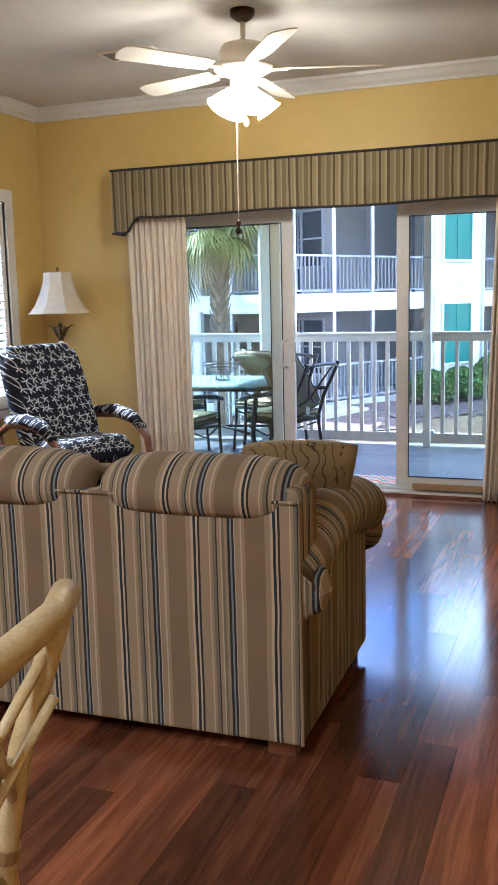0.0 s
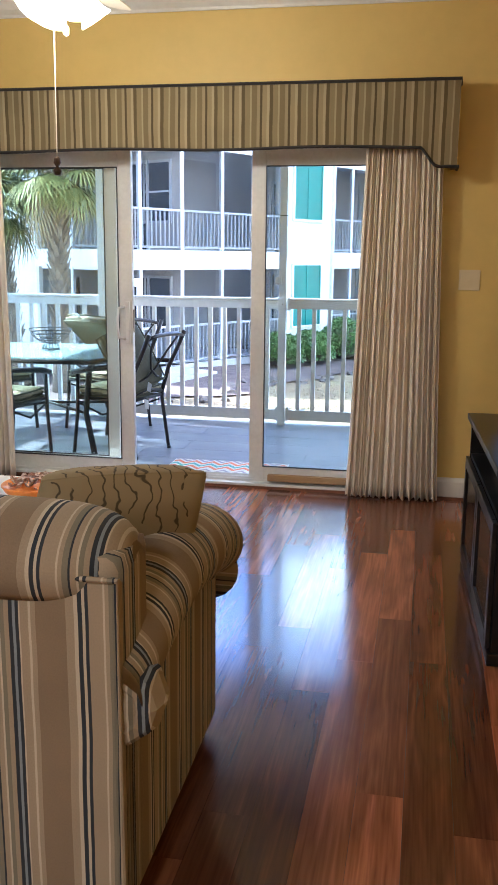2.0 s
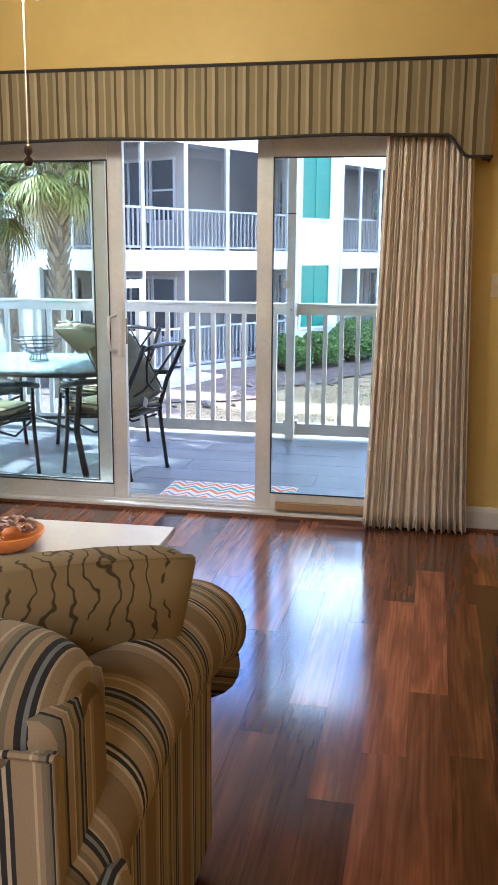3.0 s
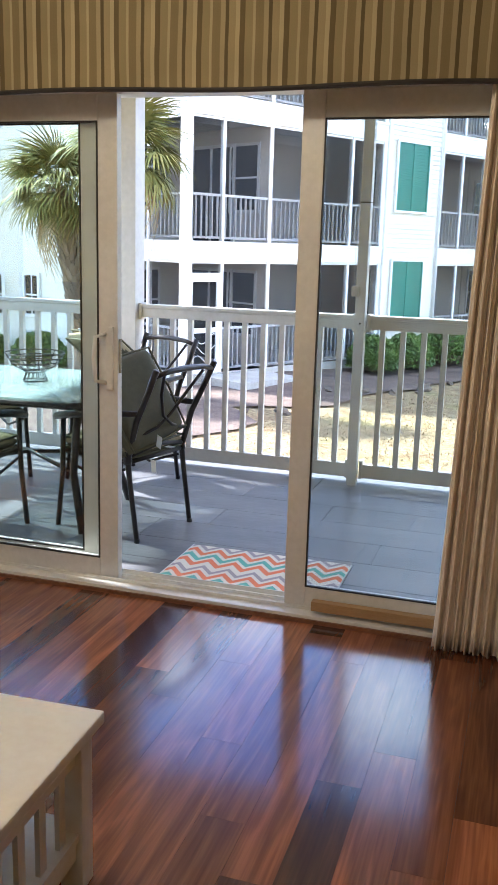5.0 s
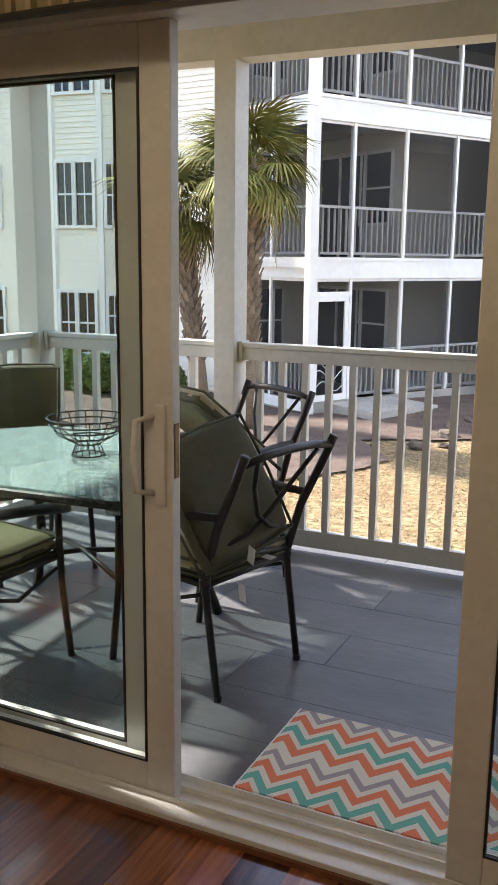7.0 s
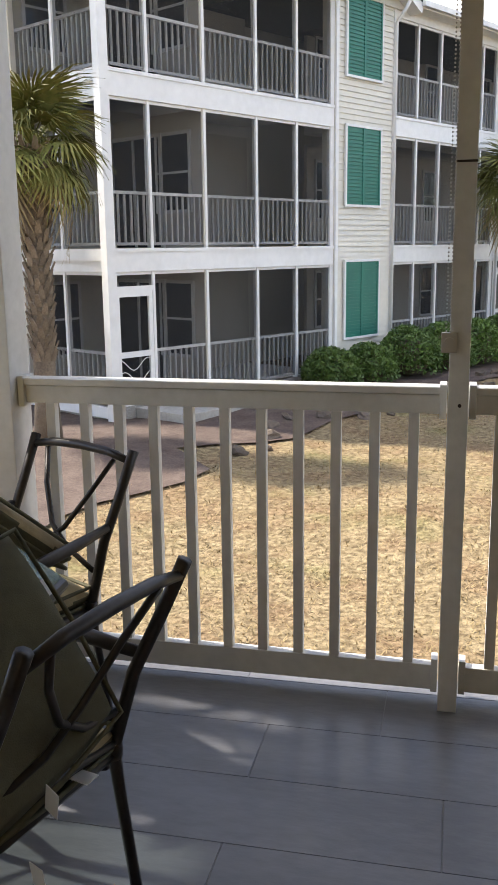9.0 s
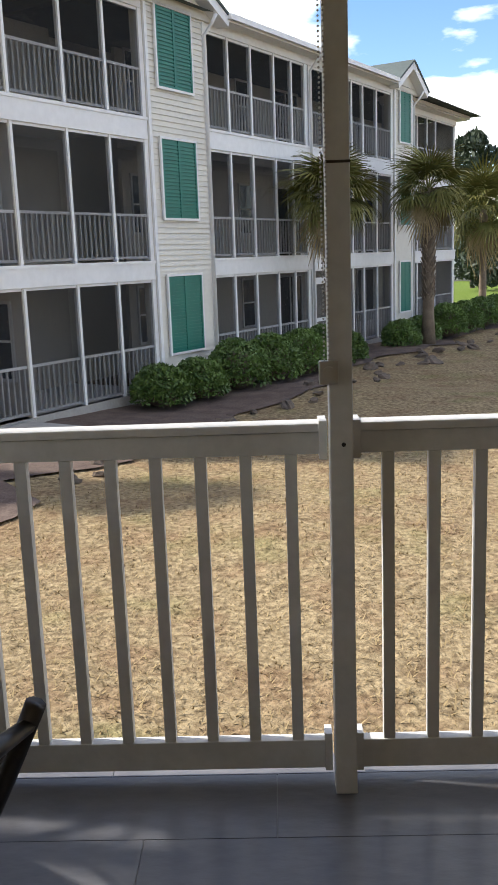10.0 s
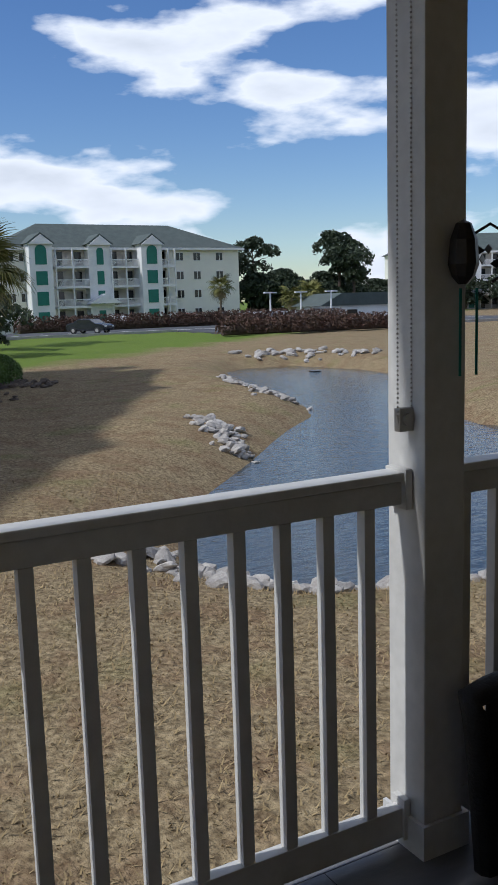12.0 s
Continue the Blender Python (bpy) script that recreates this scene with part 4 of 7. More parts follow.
# ---- television and its cabinet ----
def tv_cabinet():
    t = thing("television_cabinet", "black lacquered television cabinet with glass doors", "cabinet", at=(1.165, 3.94, 0), rz=2.5)
    w, l, h = 0.50, 1.11, 0.71
    part("plinth", boxes((-0.012, w, -0.012, l + 0.012, 0, 0.045)), "black_wood", t, bevel=0.004)
    part("side_panel", boxes((0, w, 0, 0.022, 0.045, h - 0.028)), "black_wood", t)
    part("side_panel", boxes((0, w, l - 0.022, l, 0.045, h - 0.028)), "black_wood", t)
    part("back_panel", boxes((w - 0.012, w, 0.022, l - 0.022, 0.045, h - 0.028)), "black_wood", t)
    part("top", boxes((-0.018, w + 0.005, -0.018, l + 0.018, h - 0.028, h)), "black_wood", t, bevel=0.005)
    part("shelf", boxes((0.004, w - 0.012, 0.022, l - 0.022, 0.51, 0.53)), "black_wood", t)
    part("divider", boxes((0.004, w - 0.012, l / 2 - 0.01, l / 2 + 0.01, 0.045, 0.51)), "black_wood", t)
    for y0 in (0.01, l / 2 + 0.004):
        d = part("door", boxes((-0.018, 0.0, y0, y0 + 0.05, 0.055, 0.515), (-0.018, 0.0, y0 + l / 2 - 0.064, y0 + l / 2 - 0.014, 0.055, 0.515), (-0.018, 0, y0 + 0.05, y0 + l / 2 - 0.064, 0.055, 0.105), (-0.018, 0, y0 + 0.05, y0 + l / 2 - 0.064, 0.465, 0.515)), "black_wood", t, bevel=0.003)
        part("glass_panel", boxes((-0.011, -0.007, y0 + 0.05, y0 + l / 2 - 0.064, 0.105, 0.465)), "screen", d)
    return t


tv_cabinet()
t = thing("media_player", "small black player in the open shelf of the cabinet", "player", at=(1.22, 4.30, 0.5315), rz=2.5)
part("case", boxes((0, 0.3, 0, 0.4, 0, 0.06)), "black_plastic", t, bevel=0.004)
t = thing("television", "black flat television on a low stand", "television", at=(1.46, 4.62, 0.711), rz=-65.8)
part("base", boxes((-0.30, 0.30, -0.13, 0.13, 0, 0.018)), "black_plastic", t, bevel=0.006)
part("neck", boxes((-0.09, 0.09, -0.02, 0.03, 0.018, 0.14)), "black_plastic", t, bevel=0.004)
part("body", boxes((-0.52, 0.52, -0.02, 0.035, 0.11, 0.72)), "black_plastic", t, bevel=0.008)
part("panel", boxes((-0.505, 0.505, -0.024, -0.0205, 0.125, 0.705)), "screen", t)


# ---- recliner ----
def recliner():
    t = thing("recliner", "navy starfish-print recliner with bentwood arms", "armchair", at=(-2.12, 5.12, 0), rz=66)
    s = part("seat", cushion(0.56, 0.60, 0.20, 0.3), "star", t, smooth=True); s.matrix_basis = pose(0, -0.10, 0.33, -4, 0, 0)
    b = part("backrest", cushion(0.62, 0.74, 0.20, 0.3), "star", t, smooth=True); b.matrix_basis = pose(0, 0.26, 0.70, 68, 0, 0)
    for z, w in ((0.52, 0.52), (0.78, 0.52), (0.98, 0.50)):
        c = part("back_roll", cushion(w, 0.25, 0.10, 0.5), "star", t, smooth=True); c.matrix_basis = pose(0, 0.13 + (z - 0.5) * 0.33, z, 66, 0, 0)
    f = part("footrest", cushion(0.54, 0.30, 0.10, 0.4), "star", t, smooth=True); f.matrix_basis = pose(0, -0.44, 0.22, 70, 0, 0)
    for sx in (-1, 1):
        x = sx * 0.345
        part("arm_wood", tube([(x, 0.26, 0.55), (x, 0.12, 0.62), (x, -0.10, 0.635), (x, -0.30, 0.60), (x, -0.42, 0.50), (x, -0.44, 0.36), (x, -0.40, 0.20), (x, -0.34, 0.02)], [0.022, 0.024, 0.026, 0.026, 0.026, 0.026, 0.026, 0.022], 8), "red_wood", t, smooth=True)
        part("rear_wood", tube([(x, 0.26, 0.55), (x, 0.20, 0.30), (x, 0.28, 0.02)], 0.022, 8), "red_wood", t, smooth=True)
        part("arm_pad", tube([(x, 0.14, 0.645), (x, -0.08, 0.665), (x, -0.26, 0.635), (x, -0.38, 0.565)], [0.03, 0.042, 0.042, 0.028], 10), "star", t, smooth=True)
        part("runner", boxes((x - 0.02, x + 0.02, -0.40, 0.34, 0.0, 0.035)), "red_wood", t, bevel=0.006)
    return t


recliner()

# floor lamp in the corner
t = thing("floor_lamp", "bronze floor lamp with a cream bell shade beside the curtain", "floor lamp", at=(-2.60, 5.88, 0))
part("base", lathe([(0, 0), (0.15, 0), (0.15, 0.015), (0.11, 0.03), (0.03, 0.05), (0.018, 0.09), (0, 0.09)], 28), "brass", t, smooth=True)
part("pole", tube([(0, 0, 0.07), (0, 0, 0.62)], 0.012), "brass", t, smooth=True)
for z in (0.64, 0.71, 0.78, 0.86, 0.94, 1.01, 1.08):
    part("crystal_bead", lathe([(0.0, -0.035), (0.014, -0.033), (0.026, 0.0), (0.014, 0.033), (0, 0.035)], 12, pose(0, 0, z)), "crystal", t, smooth=True)
part("leaf_cup", lathe([(0.0, 1.11), (0.02, 1.11), (0.026, 1.16), (0.05, 1.215), (0.044, 1.215), (0.018, 1.17), (0.012, 1.24), (0.0, 1.24)], 8), "brass", t, smooth=True)
for k in range(4):
    a = math.pi / 2 * k + 0.5
    part("leaf", tube([(0.02 * math.cos(a), 0.02 * math.sin(a), 1.14), (0.05 * math.cos(a), 0.05 * math.sin(a), 1.20), (0.085 * math.cos(a), 0.085 * math.sin(a), 1.225), (0.10 * math.cos(a), 0.10 * math.sin(a), 1.215)], [0.012, 0.010, 0.006, 0.002], 6), "brass", t, smooth=True)
sh = part("shade", lathe([(0.225, 1.315), (0.185, 1.365), (0.142, 1.45), (0.113, 1.54), (0.106, 1.61), (0.102, 1.61), (0.109, 1.54), (0.138, 1.45), (0.181, 1.365), (0.221, 1.317)], 8), "shade", t)
part("shade_trim", tube([(0.227 * math.cos(math.pi / 4 * k), 0.227 * math.sin(math.pi / 4 * k), 1.315) for k in range(9)], 0.006, 6), "shade", sh)
part("finial", lathe([(0, 1.60), (0.01, 1.605), (0.004, 1.62), (0.012, 1.635), (0.0, 1.655)], 10), "brass", t, smooth=True)
part("spider", tube([(-0.104, 0, 1.605), (0.104, 0, 1.605)], 0.003, 6), "brass", t)

# second lamp at the window, on an end table
t = thing("end_table", "white painted end table beside the recliner", "end table", at=(-2.45, 3.95, 0))
part("tabletop", boxes((-0.30, 0.30, -0.30, 0.30, 0.535, 0.565)), "white_furn", t, bevel=0.005)
for x in (-0.26, 0.26):
    for y in (-0.26, 0.26):
        part("leg", boxes((x - 0.025, x + 0.025, y - 0.025, y + 0.025, 0, 0.535)), "white_furn", t)
part("apron", boxes((-0.235, 0.235, -0.27, -0.25, 0.46, 0.535), (-0.235, 0.235, 0.25, 0.27, 0.46, 0.535), (-0.27, -0.25, -0.235, 0.235, 0.46, 0.535), (0.25, 0.27, -0.235, 0.235, 0.46, 0.535)), "white_furn", t)
t = thing("table_lamp", "bronze table lamp with a grey drum shade on the end table", "table lamp", at=(-2.42, 4.02, 0.565))
part("base", lathe([(0, 0), (0.08, 0), (0.075, 0.02), (0.03, 0.04), (0.05, 0.12), (0.06, 0.2), (0.03, 0.3), (0.01, 0.34), (0.01, 0.42), (0, 0.42)], 20), "brass", t, smooth=True)
part("shade", lathe([(0.16, 0.36), (0.14, 0.60), (0.136, 0.60), (0.156, 0.36)], 28), "grey_shade", t, smooth=True)


# ---- ceiling fan ----
def fan():
    x, y = FAN
    t = thing("ceiling_fan", "cream five-blade ceiling fan with four lit frosted shades", "ceiling fan", at=(x, y, CEIL))
    part("canopy", lathe([(0.0, 0), (0.065, 0), (0.062, -0.03), (0.03, -0.055), (0, -0.055)], 24), "rod", t, smooth=True)
    part("downrod", tube([(0, 0, -0.05), (0, 0, -0.17)], 0.013), "fan_white", t, smooth=True)
    part("motor", lathe([(0.0, -0.15), (0.05, -0.155), (0.105, -0.17), (0.125, -0.20), (0.12, -0.255), (0.15, -0.27), (0.155, -0.29), (0.11, -0.315), (0.07, -0.32), (0.07, -0.39), (0.05, -0.41), (0.0, -0.41)], 32), "fan_white", t, smooth=True)
    bl = None
    for k in range(5):
        a = 18 + 72 * k
        m = pose(0, 0, -0.29, 0, 0, a)
        if bl is None:
            pts = [(0.20, -0.05), (0.30, -0.062), (0.66, -0.072), (0.70, -0.06), (0.715, -0.02), (0.715, 0.02), (0.70, 0.06), (0.66, 0.072), (0.30, 0.062), (0.20, 0.05)]
            bm = prism(pts, -0.003, 0.003); bm.transform(pose(0, 0, 0, 12, 0, 0))
            bl = part("blade", bm, "fan_white", t); bl.matrix_basis = m
            br = part("bracket", boxes((0.10, 0.23, -0.018, 0.018, -0.008, -0.002)), "fan_white", t); br.matrix_basis = m
        else:
            share("blade", bl, t, m); share("bracket", br, t, m)
    g = None
    for k in range(4):
        a = radians(45 + 90 * k)
        m = pose(0.075 * math.cos(a), 0.075 * math.sin(a), -0.40, 0, 0, math.degrees(a)) @ pose(0, 0, 0, 0, -38, 0)
        if g is None:
            g = part("glass_shade", lathe([(0.022, 0.0), (0.03, -0.02), (0.047, -0.055), (0.056, -0.085), (0.072, -0.112), (0.069, -0.112), (0.052, -0.085), (0.045, -0.06), (0.02, -0.01)], 20), "glow", t, "lit frosted glass shade", smooth=True)
            g.matrix_basis = m
        else:
            share("glass_shade", g, t, m)
    part("pull_chain", tube([(-0.035, -0.02, -0.40), (-0.04, -0.02, -1.04)], 0.0022, 6), "fan_white", t)
    part("pull_knob", lathe([(0, -1.04), (0.012, -1.05), (0.016, -1.07), (0.006, -1.085), (0.02, -1.10), (0.012, -1.12), (0, -1.12)], 12, pose(-0.04, -0.02, 0)), "rod", t, smooth=True)
    part("pull_chain", tube([(0.02, -0.03, -0.41), (0.02, -0.03, -0.53)], 0.0022, 6), "fan_white", t)
    part("pull_knob", lathe([(0, -0.53), (0.012, -0.545), (0.012, -0.57), (0, -0.58)], 12, pose(0.02, -0.03, 0)), "fan_white", t, smooth=True)
    for o in t.children:
        if o.name.startswith("glass"):
            o.visible_shadow = False
    return t


fan()
t = thing("ceiling_vent", "grey louvred air vent in the ceiling", "vent", at=(-1.50, 5.08, CEIL - 0.012))
part("frame", boxes((-0.18, 0.18, -0.10, -0.085, 0, 0.011), (-0.18, 0.18, 0.085, 0.10, 0, 0.011), (-0.18, -0.165, -0.085, 0.085, 0, 0.011), (0.165, 0.18, -0.085, 0.085, 0, 0.011)), "fan_white", t)
for k in range(9):
    part("slat", boxes((-0.165, 0.165, -0.082 + 0.019 * k, -0.072 + 0.019 * k, 0.001, 0.009)), "vent", t)


# ---- rattan dining chair ----
def rattan_chair():
    t = thing("dining_chair", "cream rattan dining chair with a lattice back", "dining chair", at=(0.048, 0.953, 0), rz=0)
    # back on the east side, facing west
    yb, yf = 0.22, -0.22
    pr = [(0.18, yb, 0.0), (0.15, yb, 0.45), (0.20, yb, 0.66), (0.30, yb, 0.93)]
    pl = [(0.18, yf, 0.0), (0.15, yf, 0.45), (0.20, yf, 0.66), (0.30, yf, 0.93)]
    for p in (pr, pl):
        part("back_post", tube(p, [0.021, 0.022, 0.021, 0.02], 10), "rattan", t, smooth=True)
        part("binding", tube([Vector(p[1]) * 0.97 + Vector(p[2]) * 0.03, Vector(p[1]) * 0.85 + Vector(p[2]) * 0.15], 0.026, 10), "binding", t)
    part("top_rail", tube([(0.30, yb + 0.005, 0.935), (0.322, yb - 0.06, 0.925), (0.335, 0, 0.915), (0.322, yf + 0.06, 0.925), (0.30, yf - 0.005, 0.935)], 0.024, 10), "rattan", t, smooth=True)
    part("second_rail", tube([(0.28, yb, 0.885), (0.305, 0, 0.87), (0.28, yf, 0.885)], 0.016, 10), "rattan", t, smooth=True)
    part("mid_rail", tube([(0.195, yb, 0.64), (0.205, 0, 0.64), (0.195, yf, 0.64)], 0.014, 8), "rattan", t, smooth=True)
    for a, b in (((0.27, yb, 0.85), (0.19, 0.02, 0.60)), ((0.27, yf, 0.85), (0.19, -0.02, 0.60)), ((0.28, 0.02, 0.86), (0.18, yb, 0.56)), ((0.28, -0.02, 0.86), (0.18, yf, 0.56)), ((0.27, yb, 0.76), (0.16, 0.08, 0.50)), ((0.27, yf, 0.76), (0.16, -0.08, 0.50))):
        part("lattice_cane", tube([a, b], 0.010, 8), "rattan", t, smooth=True)
    c = part("seat", cushion(0.46, 0.46, 0.07, 0.3), "white_furn", t, smooth=True); c.location = (-0.07, 0, 0.42)
    part("seat_rail", tube([(0.15, yb, 0.42), (-0.28, yb, 0.42), (-0.28, yf, 0.42), (0.15, yf, 0.42), (0.15, yb, 0.42)], 0.017, 8), "rattan", t, smooth=True)
    for y in (yb, yf):
        part("front_leg", tube([(-0.28, y, 0.44), (-0.28, y, 0)], 0.019, 8), "rattan", t, smooth=True)
        part("stretcher", tube([(-0.28, y, 0.18), (0.17, y, 0.18)], 0.012, 8), "rattan", t, smooth=True)


rattan_chair()


# ---- the porch ----
PZ = -0.03
pf = thing("porch_floor", "grey tiled porch floor", "floor", kind="structure")
part("slab", boxes((-3.25, 3.6, WY + 0.172, 8.66, PZ - 0.30, PZ - 0.004)), "grout", pf)
pc = thing("porch_ceiling", "white porch ceiling", "ceiling", kind="structure")
part("soffit", boxes((-3.25, 3.6, WY + 0.172, 8.75, 2.62, 2.75)), "porch_rail", pc)
part("beam", boxes((-3.2, 3.6, 8.46, 8.61, 2.42, 2.618)), "porch_rail", pc)
part("beam", boxes((-3.2, -3.05, 6.6, 8.44, 2.42, 2.618)), "porch_rail", pc)
# Added end wall out of view that keeps sky light off the porch.
pw_ = thing("wall_porch_end", "unseen siding wall added at the porch end to block light", "wall", kind="structure")
part("wall_face", boxes((3.602, 3.75, WY + 0.172, 8.75, PZ - 0.3, 2.75)), "siding", pw_)
# Exterior of the own building, out of view, added only for its shadow.
up = thing("own_building", "unseen upper floors and side walls added to shade the porch", "building", kind="structure")
part("wall", boxes((-3.1, 9.0, -9.0, 6.36, 3.0, 8.6)), "siding", up)
part("wall", boxes((1.98, 9.0, -9.0, 6.36, -1.45, 2.99)), "siding", up)
part("wall", boxes((-3.08, 1.96, -9.0, -3.38, -1.45, 2.99)), "siding", up)
part("unseen_upper_porch", boxes((-3.2, 3.6, 6.38, 8.75, 2.76, 3.05)), "bld_white", up)
part("foundation", boxes((-3.2, 3.6, WY + 0.172, 8.60, -1.6, PZ - 0.31)), "concrete", up)
part("foundation", boxes((-3.08, 1.96, -3.36, WY + 0.17, -1.6, -0.02)), "concrete", up)

RT = 1.05
posts = ((-1.928, -1.812, 8.45, 8.60), (0.992, 1.128, 8.45, 8.60), (-3.19, -3.05, 8.45, 8.60), (3.4, 3.55, 8.45, 8.6))
for x0, x1, y0, y1 in posts:
    t = thing("porch_post", "weathered white square porch post", "post", at=((x0 + x1) / 2, (y0 + y1) / 2, PZ), group="porch posts")
    part("shaft", boxes(((x0 - x1) / 2, (x1 - x0) / 2, (y0 - y1) / 2, (y1 - y0) / 2, 0, 2.42 - PZ)), "porch_rail", t, bevel=0.004)
    w = (x1 - x0) / 2 + 0.014
    part("base_trim", boxes((-w, -w + 0.012, -0.09, 0.09, 0, 0.10), (w - 0.012, w, -0.09, 0.09, 0, 0.10), (-w + 0.012, w - 0.012, -0.09, -0.078, 0, 0.10)), "porch_rail", t)
t = thing("screen_post", "slim weathered white upright in front of the rail", "post", at=(-0.298, 8.47, PZ), group="porch posts")
part("shaft", boxes((-0.031, 0.031, -0.04, 0.032, 0, 2.42 - PZ)), "porch_rail", t, bevel=0.003)
part("joint", boxes((-0.0315, 0.0315, -0.0415, 0.033, 1.755, 1.762)), "iron", t)
part("screw", lathe([(0, 0), (0.006, 0), (0.006, 0.004), (0, 0.004)], 8, pose(0.005, -0.044, 1.035, 90, 0, 0)), "iron", t)


def rail(x0, x1, first, n, pitch=0.1265, y=8.50):
    t = thing("porch_railing", "weathered white porch railing with square balusters", "railing", at=(x0, y, PZ), group="porch railings")
    L_ = x1 - x0
    part("top_rail", boxes((0, L_, 0.0, 0.075, RT - PZ - 0.024, RT - PZ)), "porch_rail", t, bevel=0.004)
    part("top_board", boxes((0, L_, 0.012, 0.05, RT - PZ - 0.088, RT - PZ - 0.026)), "porch_rail", t, bevel=0.003)
    part("bottom_rail", boxes((0, L_, 0.012, 0.052, 0.035, 0.125)), "porch_rail", t, bevel=0.003)
    b0 = None
    for k in range(n):
        m = pose(first - x0 + pitch * k + 0.0165, 0.032, 0)
        if b0 is None:
            b0 = part("baluster", boxes((-0.0165, 0.0165, -0.0165, 0.0165, 0.126, RT - PZ - 0.089)), "porch_rail", t); b0.matrix_basis = m
        else:
            share("baluster", b0, t, m)
    for x in (0.012, L_ - 0.012):
        part("bracket", boxes((x - 0.011, x + 0.011, -0.006, 0.08, RT - PZ - 0.10, RT - PZ + 0.008)), "porch_rail", t, bevel=0.002)
        part("bracket", boxes((x - 0.011, x + 0.011, 0.004, 0.06, 0.03, 0.15)), "porch_rail", t, bevel=0.002)
    return t


rail(-1.809, -0.332, -1.715, 11)
rail(-0.264, 0.989, -0.18, 9, 0.1285)
rail(1.131, 3.397, 1.18, 17)
rail(-3.047, -1.931, -2.99, 8)
side = thing("porch_railing", "weathered white railing at the open end of the porch", "railing", at=(-3.12, 6.40, PZ), group="porch railings")
part("top_rail", boxes((-0.04, 0.04, 0, 2.04, RT - PZ - 0.024, RT - PZ)), "porch_rail", side, bevel=0.004)
part("top_board", boxes((-0.02, 0.02, 0, 2.04, RT - PZ - 0.088, RT - PZ - 0.026)), "porch_rail", side)
part("bottom_rail", boxes((-0.02, 0.02, 0, 2.04, 0.035, 0.125)), "porch_rail", side)
b0 = part("baluster", boxes((-0.0165, 0.0165, -0.0165, 0.0165, 0.126, RT - PZ - 0.089)), "porch_rail", side); b0.location.y = 0.07
for k in range(1, 16):
    share("baluster", b0, side, pose(0, 0.07 + 0.125 * k, 0))


def blind_cord(x, y, ztop, zbot, dx):
    t = thing("blind_chain", "steel bead chain loop of a porch blind in its bracket", "chain", at=(x, y, zbot), group="blind chains")
    n = 64
    for s in (-1, 1):
        bm = bmesh.new()
        h = ztop - zbot
        k = int(h / 0.012)
        for i in range(k):
            z = 0.03 + (h - 0.03) * i / k
            m = Matrix.Translation((s * dx, 0, z))
            bmesh.ops.create_icosphere(bm, subdivisions=1, radius=0.0034, matrix=m)
        part("bead_strand", bm, "chain", t)
    part("loop", tube([(-dx, 0, 0.03), (-dx * 0.8, 0, 0.008), (0, 0, 0.0), (dx * 0.8, 0, 0.008), (dx, 0, 0.03)], 0.003, 6), "chain", t)
    part("bracket", boxes((-0.02, 0.03, -0.006, 0.018, -0.012, 0.05)), "chain", t, bevel=0.003)
    part("wheel", lathe([(0, -0.005), (0.016, -0.005), (0.016, 0.005), (0, 0.005)], 14, pose(0.005, -0.008, 0.02, 90, 0, 0)), "chain", t)


blind_cord(-0.335, 8.42, 2.42, 1.18, 0.006)
blind_cord(0.967, 8.50, 2.42, 1.17, 0.022)

# wall lantern ornament on the post
t = thing("wind_chime", "black iron leaf ornament with teal ribbons on the porch post", "ornament", at=(1.09, 8.42, 1.62))
part("hook", tube([(0.02, 0.02, 0.02), (0.09, 0, 0.06), (0.14, 0, 0.04), (0.155, 0, -0.02), (0.13, 0, -0.07), (0.10, 0, -0.085)], 0.004, 6), "iron", t, smooth=True)
part("lantern", lathe([(0, 0.07), (0.02, 0.06), (0.035, 0.02), (0.04, -0.04), (0.03, -0.07), (0.012, -0.09), (0, -0.09)], 9), "iron", t)
for k in range(5):
    a = 1.2 * k
    part("leaf", prism([(0, 0), (0.02, 0.012), (0.045, 0.0), (0.02, -0.012)], -0.0015, 0.0015), "iron", t).matrix_basis = pose(0.09 + 0.02 * math.cos(a), 0.0, -0.02 + 0.02 * math.sin(a), 90, 0, 70 * k)
for x in (-0.02, 0.035):
    part("ribbon", boxes((x, x + 0.008, -0.01, -0.008, -0.32, -0.10)), "teal_ribbon", t)


